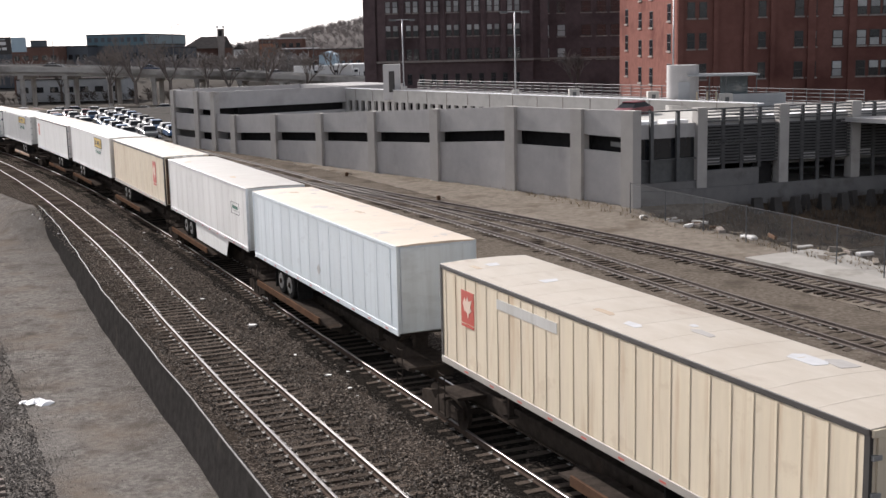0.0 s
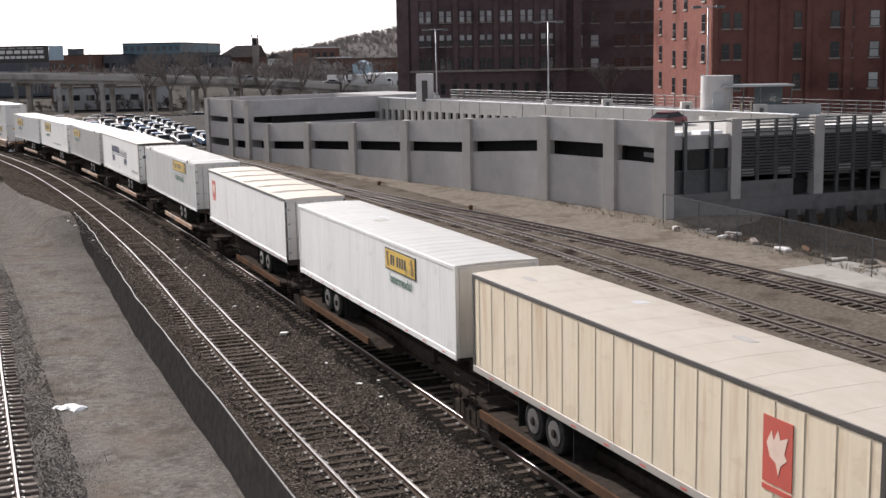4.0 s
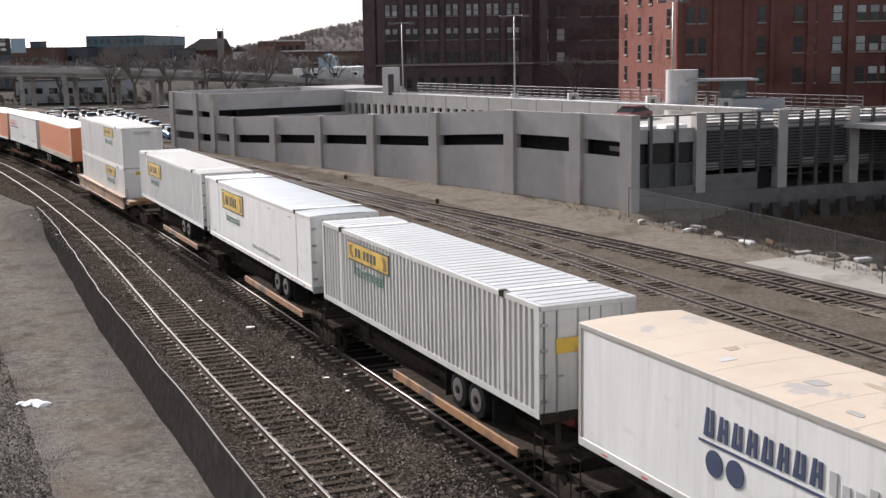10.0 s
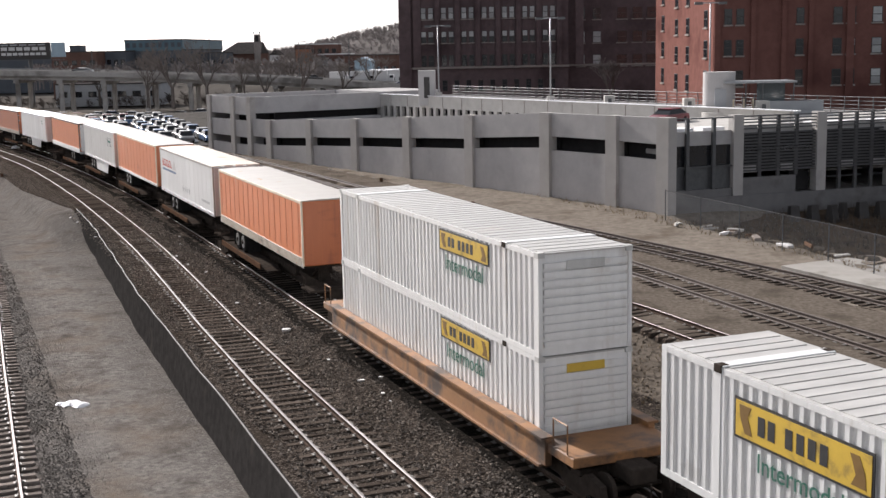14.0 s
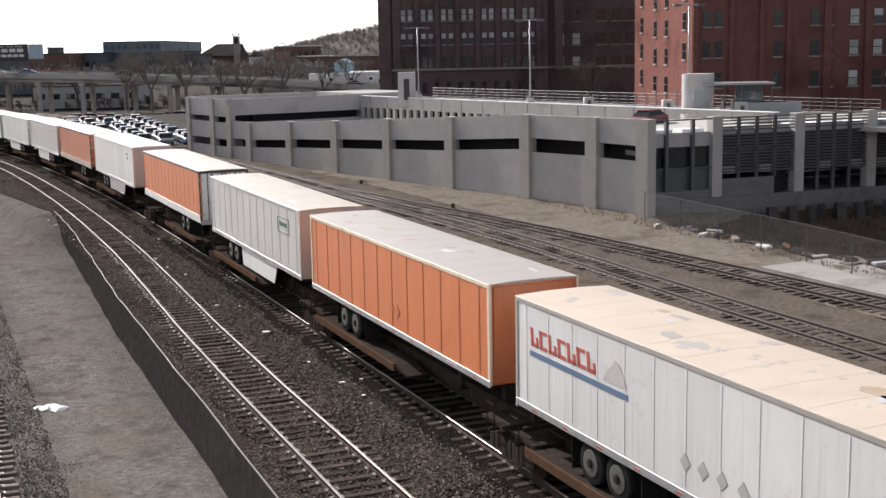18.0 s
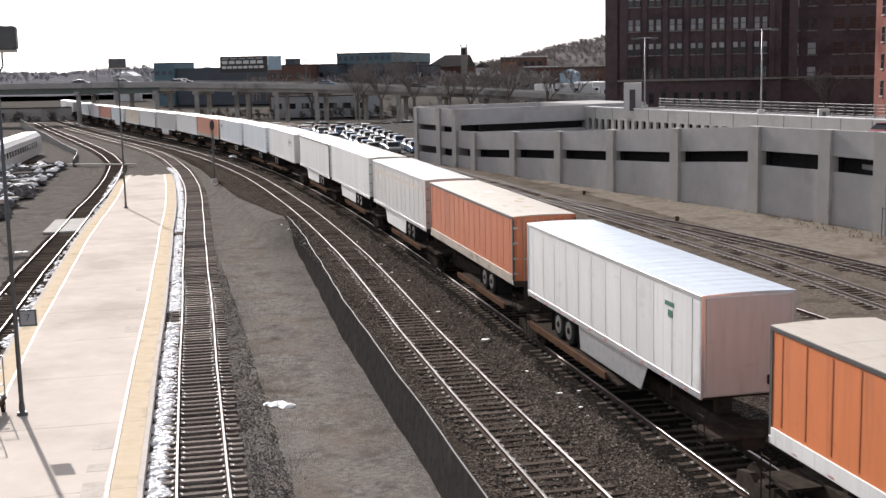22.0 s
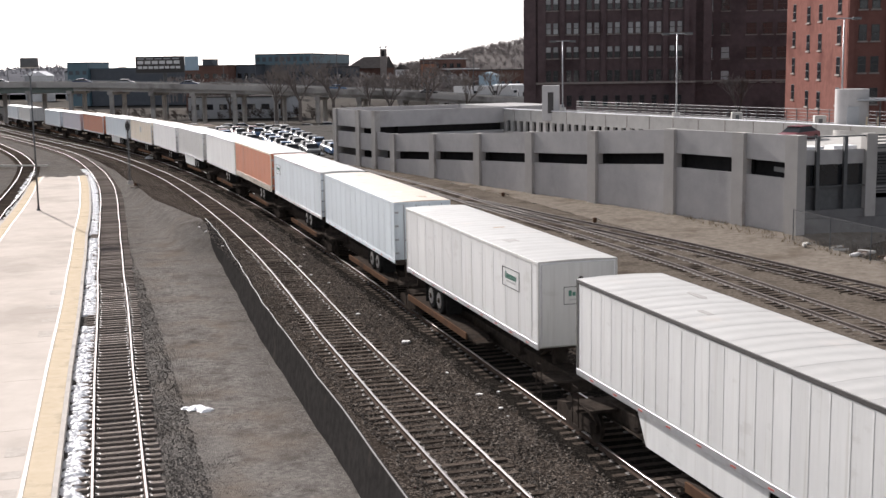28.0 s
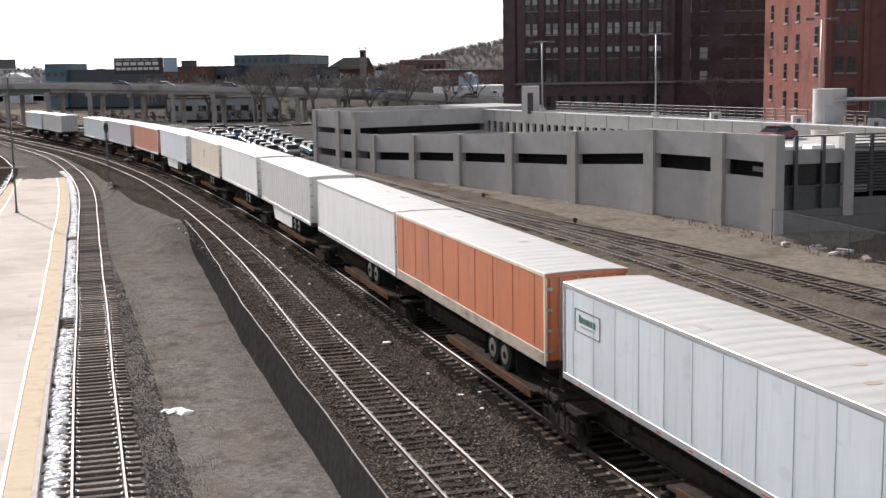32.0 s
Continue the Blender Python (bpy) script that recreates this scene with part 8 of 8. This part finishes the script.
def stacked(base, top, side, label, sign_y):
    root = thing("shipping_container", label, "container", "stacked containers")
    L = 15.7
    h = L / 2
    part("inner_box", Geo().box(-HW + 0.06, HW - 0.06, -h + 0.05, h - 0.05, base + 0.02, top - 0.02), side, root)
    for sx in (-1, 1):
        g = Geo()
        pts = []
        n = 52
        st = (L - 0.3) / n
        for i in range(n):
            y = -h + 0.15 + i * st
            pts += [(0.0, y), (0.0, y + st * 0.38), (0.045, y + st * 0.5), (0.045, y + st * 0.88)]
        pts.append((0.0, h - 0.15))
        k = len(pts)
        g.v = [(sx * (HW - d), y, z) for z in (base + 0.12, top - 0.1) for d, y in pts]
        g.f = [(i, i + 1, k + i + 1, k + i) if sx > 0 else (i + 1, i, k + i, k + i + 1) for i in range(k - 1)]
        g.mi = [0] * (k - 1)
        part("side_panel", g, side, root, "corrugated side panel")
        for yy in (-h + 0.09, h - 0.09, -5.9, 5.9):
            part("corner_post", Geo().box(sx * (HW - 0.09), sx * (HW + 0.012), yy - 0.09, yy + 0.09, base, top), side, root)
            part("casting", Geo().box(sx * (HW - 0.16), sx * (HW + 0.03), yy - 0.10, yy + 0.10, top - 0.1, top + 0.03), UNDER if yy == -5.9 else GREYISH, root)
        part("top_rail", Geo().box(sx * (HW - 0.08), sx * (HW + 0.010), -h, h, top - 0.11, top + 0.01), side, root)
        part("bottom_rail", Geo().box(sx * (HW - 0.08), sx * (HW + 0.010), -h, h, base, base + 0.13), side, root)
    g = Geo()
    for i in range(36):
        y = -h + 0.1 + i * (L - 0.2) / 36
        g.box(-HW + 0.1, HW - 0.1, y + 0.02, y + 0.36, top, top + 0.028)
    part("roof_rib", g, WHITE_ROOF, root)
    for yy in (-5.9, 5.9):
        part("roof_band", Geo().box(-HW, HW, yy - 0.16, yy + 0.16, top + 0.012, top + 0.045, 0.01), WHITE, root)
    part("roof", Geo().box(-HW, HW, -h, h, top - 0.02, top + 0.014), WHITE_ROOF, root)
    g = Geo()
    for i in range(10):
        z = base + 0.25 + i * (top - base - 0.4) / 10
        g.box(-1.15, 1.15, -h - 0.03, -h + 0.02, z, z + 0.13)
    part("end_rib", g, side, root, "ribbed end wall")
    part("end_plate", Geo().box(-0.55, 0.5, -h - 0.045, -h - 0.031, top - 0.42, top - 0.2), GREYISH if top > 5 else YELLOW_MARK, root)
    yellow_sign(root, sign_y, top - 0.46, 3.3, 0.5, drop=0.62)
    return root


ride(stacked(0.55, 3.06, OFFWHITE, "white corrugated container set low in the well", -3.3), WELL_MID)
ride(stacked(3.08, 5.62, OFFWHITE, "grey-white corrugated container stacked on another", -3.3), WELL_MID)

u = unit(220.7, 15.4, "f", label="bright orange trailer with a cream lower band and pale roof", side=ORANGE, roof=GREY_ROOF, near_end=RUST_ORANGE, ribs=16, rib_mat=RUST_ORANGE, lower=DIRTY_BAND, patches=3, edge=CREAM)
u = unit(237.7, 15.4, "f", label="white cooled trailer with red block lettering and a tan roof", side=WHITE, roof=TAN_ROOF, near_end=PINKISH, near="reefer", edge=GREY_ROOF, patches=7, ribs=14, rib_mat=WHITE)
for i in range(7):
    y0 = 6.88 - i * 0.44
    g = Geo()
    for q in ([(0, 3.58), (-0.11, 3.58), (-0.06, 4.02), (0.05, 4.02)], [(0, 3.58), (-0.36, 3.58), (-0.35, 3.67), (0.01, 3.67)], [(0.04, 3.94), (-0.32, 3.94), (-0.31, 4.02), (0.05, 4.02)] if i % 2 else [(-0.26, 3.58), (-0.36, 3.58), (-0.33, 3.82), (-0.23, 3.82)]):
        g.solid([(-HW - 0.016, y0 + a, z) for a, z in q], [(-HW - 0.004, y0 + a, z) for a, z in q])
    part("logo_bar", g, RED_MARK, u, "red block mark")
part("logo_line", Geo().box(-HW - 0.016, -HW - 0.004, 2.6, 6.95, 3.33, 3.46), surface("slate_blue_mark", (0.10, 0.16, 0.27), rough=0.5), u, "slate-blue underline")
ring = ((3.6, 3.56), (2.65, 3.56), (2.75, 3.8), (2.95, 4.02), (3.1, 4.08), (3.2, 3.95), (3.4, 3.8))
part("logo_shape", Geo().solid([(-HW - 0.016, a, b) for a, b in ring], [(-HW - 0.004, a, b) for a, b in ring]), PINKISH, u, "pale outlined emblem")
for y in (0.54, -0.03, -0.62, -1.25):
    part("placard", Geo().solid([(-HW - 0.014, y + a, 2.68 + b) for a, b in ((0.17, 0), (0, 0.19), (-0.17, 0), (0, -0.19))], [(-HW - 0.002, y + a, 2.68 + b) for a, b in ((0.17, 0), (0, 0.19), (-0.17, 0), (0, -0.19))]), GREY_MARK, u, "grey diamond placard")
part("number_bar", Geo().box(-HW - 0.014, -HW - 0.004, -6.6, -4.6, 2.5, 2.62), GREY_MARK, u, "small unreadable bar")
u = unit(254.5, 15.3, "f", label="orange trailer with dark vertical posts and a stained pale roof", side=ORANGE, roof=GREY_ROOF, near_end=RUST_ORANGE, ribs=12, rib_mat=RUST_ORANGE, edge=CREAM, patches=8)
box = Geo()
for y in (-0.6, -1.1):
    box.solid([(-HW - 0.014, y + a, 2.7 + b) for a, b in ((0.2, 0), (0, 0.22), (-0.2, 0), (0, -0.22))], [(-HW - 0.002, y + a, 2.7 + b) for a, b in ((0.2, 0), (0, 0.22), (-0.2, 0), (0, -0.22))])
part("placard", box, RUST_ORANGE, u, "faded diamond placards")
u = unit(271.1, 15.2, "f", label="grey-white panelled trailer with a skirt and a nose tinted for orange bounce light", side=GREYISH, roof=CREAM_ROOF, near_end=PINKISH, ribs=13, rib_mat=GREYISH, skirt="paint")
box_logo(u, -5.28, 3.78, 1.6, 0.62)
u = unit(289.4, 15.6, "n", label="orange trailer with a white lower band and striped doors", side=ORANGE, roof=CREAM_ROOF, near_end=WHITE, near="doors", ribs=15, rib_mat=RUST_ORANGE, lower=WHITE, stripes=True, edge=FRAME_DARK)
u = unit(308.3, 15.3, "f", label="bright smooth white trailer with a metal skirt and a nose tinted for orange bounce light", side=WHITE, roof=METAL_ROOF, near_end=PINKISH, ribs=12, rib_mat=WHITE, skirt="metal", patches=0)
part("logo_mark", Geo().box(-HW - 0.016, -HW - 0.004, -5.9, -5.3, 4.0, 4.12).box(-HW - 0.016, -HW - 0.004, -5.8, -5.5, 3.7, 3.9), GREEN_MARK, u, "small green marks")
u = unit(325.5, 15.2, "n", label="weathered red-orange trailer with a cream lower band", side=RUST_ORANGE, roof=CREAM_ROOF, near_end=RUST_ORANGE, near="doors", ribs=16, rib_mat=RUST_ORANGE, lower=DIRTY_BAND, edge=FRAME_DARK, patches=9)
u = unit(342.2, 15.5, "n", label="grey-white trailer with ghost marks of an old tan logo", side=GREYISH, roof=WHITE_ROOF, near_end=GREYISH, near="doors", ribs=13, rib_mat=GREYISH, skirt="paint")
part("ghost_logo", Geo().box(-HW - 0.012, -HW - 0.003, -7.0, 6.2, 3.98, 4.16), TAN_MARK, u, "faded tan band")
part("ghost_logo", Geo().solid([(-HW - 0.012, a, b) for a, b in ((7.0, 3.75), (6.3, 3.6), (5.9, 4.2), (6.7, 4.3))], [(-HW - 0.003, a, b) for a, b in ((7.0, 3.75), (6.3, 3.6), (5.9, 4.2), (6.7, 4.3))]), TAN_MARK, u)
part("ghost_logo", Geo().solid([(-HW - 0.012, a, b) for a, b in ((5.6, 3.0), (4.8, 2.95), (4.6, 3.5), (5.4, 3.55))], [(-HW - 0.003, a, b) for a, b in ((5.6, 3.0), (4.8, 2.95), (4.6, 3.5), (5.4, 3.55))]), TAN_MARK, u)
u = unit(359.1, 15.5, "n", label="white panelled trailer with a rounded skirt", side=WHITE, roof=CREAM_ROOF, near_end=GREYISH, near="doors", ribs=13, rib_mat=WHITE, skirt="paint", edge=WHITE)
part("door_mark", Geo().box(-0.9, -0.4, -7.90, -7.88, 3.7, 4.0), GREY_MARK, u)
u = unit(375.7, 15.5, "n", label="white trailer with close ribs and a side skirt", side=WHITE, roof=WHITE_ROOF, near_end=GREYISH, near="doors", ribs=24, rib_mat=WHITE, skirt="paint", edge=FRAME_DARK)
u = unit(394.2, 15.5, "f", label="off-white trailer with boxed logos on side and nose", side=WHITE, roof=WHITE_ROOF, near_end=GREYISH, ribs=13, rib_mat=WHITE, edge=GREYISH)
box_logo(u, -5.3, 3.75, 1.6, 0.62)
y = -15.5 / 2 - 0.046
f = Geo()
for a, b, c, d in ((-0.48, 0.72, 3.83, 3.85), (-0.48, 0.72, 3.30, 3.32), (-0.48, -0.46, 3.30, 3.85), (0.70, 0.72, 3.30, 3.85)):
    f.box(a, b, y - 0.006, y + 0.01, c, d)
p = part("nose_logo_frame", f, BLACK_MARK, u, "thin dark framed panel on the nose")
for i in range(7):
    part("logo_bar", Geo().box(-0.32 + i * 0.125, -0.22 + i * 0.125, y - 0.006, y + 0.01, 3.56, 3.68 if i else 3.73), GREEN_MARK, p)
part("logo_bar", Geo().box(-0.30, 0.55, y - 0.006, y + 0.01, 3.42, 3.47), GREY_MARK, p)
part("round_mark", Geo().tube((0.08, y - 0.006, 4.05), (0.08, y + 0.01, 4.05), 0.10, n=14), UNDER, u, "dark round badge")
for i in range(6):
    part("number_bar", Geo().box(0.38 + i * 0.12, 0.47 + i * 0.12, y - 0.006, y + 0.01, 4.0, 4.12), GREY_MARK, u)
part("placard_holder", Geo().solid([(-0.12, y - 0.006, 2.45), (0.10, y - 0.006, 2.67), (0.32, y - 0.006, 2.45), (0.10, y - 0.006, 2.23)], [(-0.12, y + 0.01, 2.45), (0.10, y + 0.01, 2.67), (0.32, y + 0.01, 2.45), (0.10, y + 0.01, 2.23)]), GREY_MARK, u, "grey diamond placard holder")
part("air_coupling", Geo().box(0.50, 0.64, y - 0.03, y + 0.01, 2.72, 2.83, 0.01), UNDER, u)
u = unit(411.8, 15.5, "n", label="blue-white smooth trailer with a tan roof", side=COOL, roof=TAN_ROOF, near_end=COOL, near="doors", ribs=13, rib_mat=COOL, rail=COOL, patches=5)
u = unit(428.6, 15.6, "n", label="blue-white panelled trailer with a boxed logo at its far end", side=COOL, roof=WHITE_ROOF, near_end=GREYISH, near="doors", ribs=12, rib_mat=COOL, patches=3)
box_logo(u, 6.2, 3.75, 1.6, 0.62)
u = unit(445.9, 16.0, "n", label="red-orange trailer with a cream lower band and pale roof", side=RUST_ORANGE, roof=WHITE_ROOF, near_end=RUST_ORANGE, near="doors", ribs=9, rib_mat=RUST_ORANGE, lower=DIRTY_BAND, edge=CREAM, patches=3)
FAR = [(461.9, 15.7, WHITE, WHITE_ROOF, 0, None, "smooth white trailer with a pale stained roof"), (479.3, 15.4, GREYISH, WHITE_ROOF, 22, "paint", "light grey fluted trailer with a skirt"),
       (496.0, 15.2, WHITE, CREAM_ROOF, 0, None, "smooth white trailer with a cream roof"), (512.0, 14.8, CREAM, WHITE_ROOF, 10, None, "cream-sided trailer with a worn logo"),
       (530.5, 15.6, COOL, WHITE_ROOF, 0, "paint", "blue-white trailer with a side skirt"), (548.2, 15.8, RUST_ORANGE, CREAM_ROOF, 12, None, "red-orange trailer far down the train"),
       (566.0, 15.6, LAVENDER, WHITE_ROOF, 0, None, "lilac-grey trailer far down the train"), (584.0, 15.4, COOL, WHITE_ROOF, 0, None, "pale blue trailer with dark block marks"),
       (617.0, 15.5, GREYISH, WHITE_ROOF, 0, None, "grey smooth trailer beside an empty platform"), (634.0, 15.5, COOL, WHITE_ROOF, 12, None, "blue-grey trailer at the end of the train")]
ride(spine_car(16.0, "n", fine=False), 592.5)
for far, L, side, roof, ribs, skirt, label in FAR:
    u = unit(far, L, "n", label=label, side=side, roof=roof, near_end=side, near="doors", ribs=ribs, rib_mat=WHITE if side is not RUST_ORANGE else RUST_ORANGE, skirt=skirt, patches=2)
    if side is CREAM:
        part("logo_mark", Geo().box(-HW - 0.014, -HW - 0.003, -0.4, 0.4, 3.2, 3.9), GREY_MARK, u, "worn grey emblem")


def ride_pose(mid, t):
    s = mid - SPEED * t - GAIN * t * t
    a, b = on(s - 6.0, TRAIN_O), on(s + 6.0, TRAIN_O)
    d = (b - a).normalized()
    c = (a + b + on(s, TRAIN_O) * 2) / 4
    return Matrix.Translation((c.x, c.y, c.z)) @ Matrix.Rotation(math.atan2(-d.x, d.y), 4, "Z")


def drive_pose(x, lane, way):
    a, b = (Vector((q, over_y(q) + lane, over_z(q))) for q in (x - 2, x + 2))
    d = b - a
    return Matrix.Translation((a + b) / 2) @ Matrix.Rotation(math.atan2(d.y, d.x) + (math.pi if way > 0 else 0), 4, "Z")


def motions():
    """The whole train rolls past at an even speed, and slow traffic crosses the overpass."""
    for ob, mid in MOVERS:
        walk(ob, [(t, ride_pose(mid, t)) for t in range(0, 33)])
    for ob, x, lane, way in TRAFFIC:
        walk(ob, [(t, drive_pose(x + way * 3.6 * t, lane, way)) for t in range(0, 33, 2)])


motions()
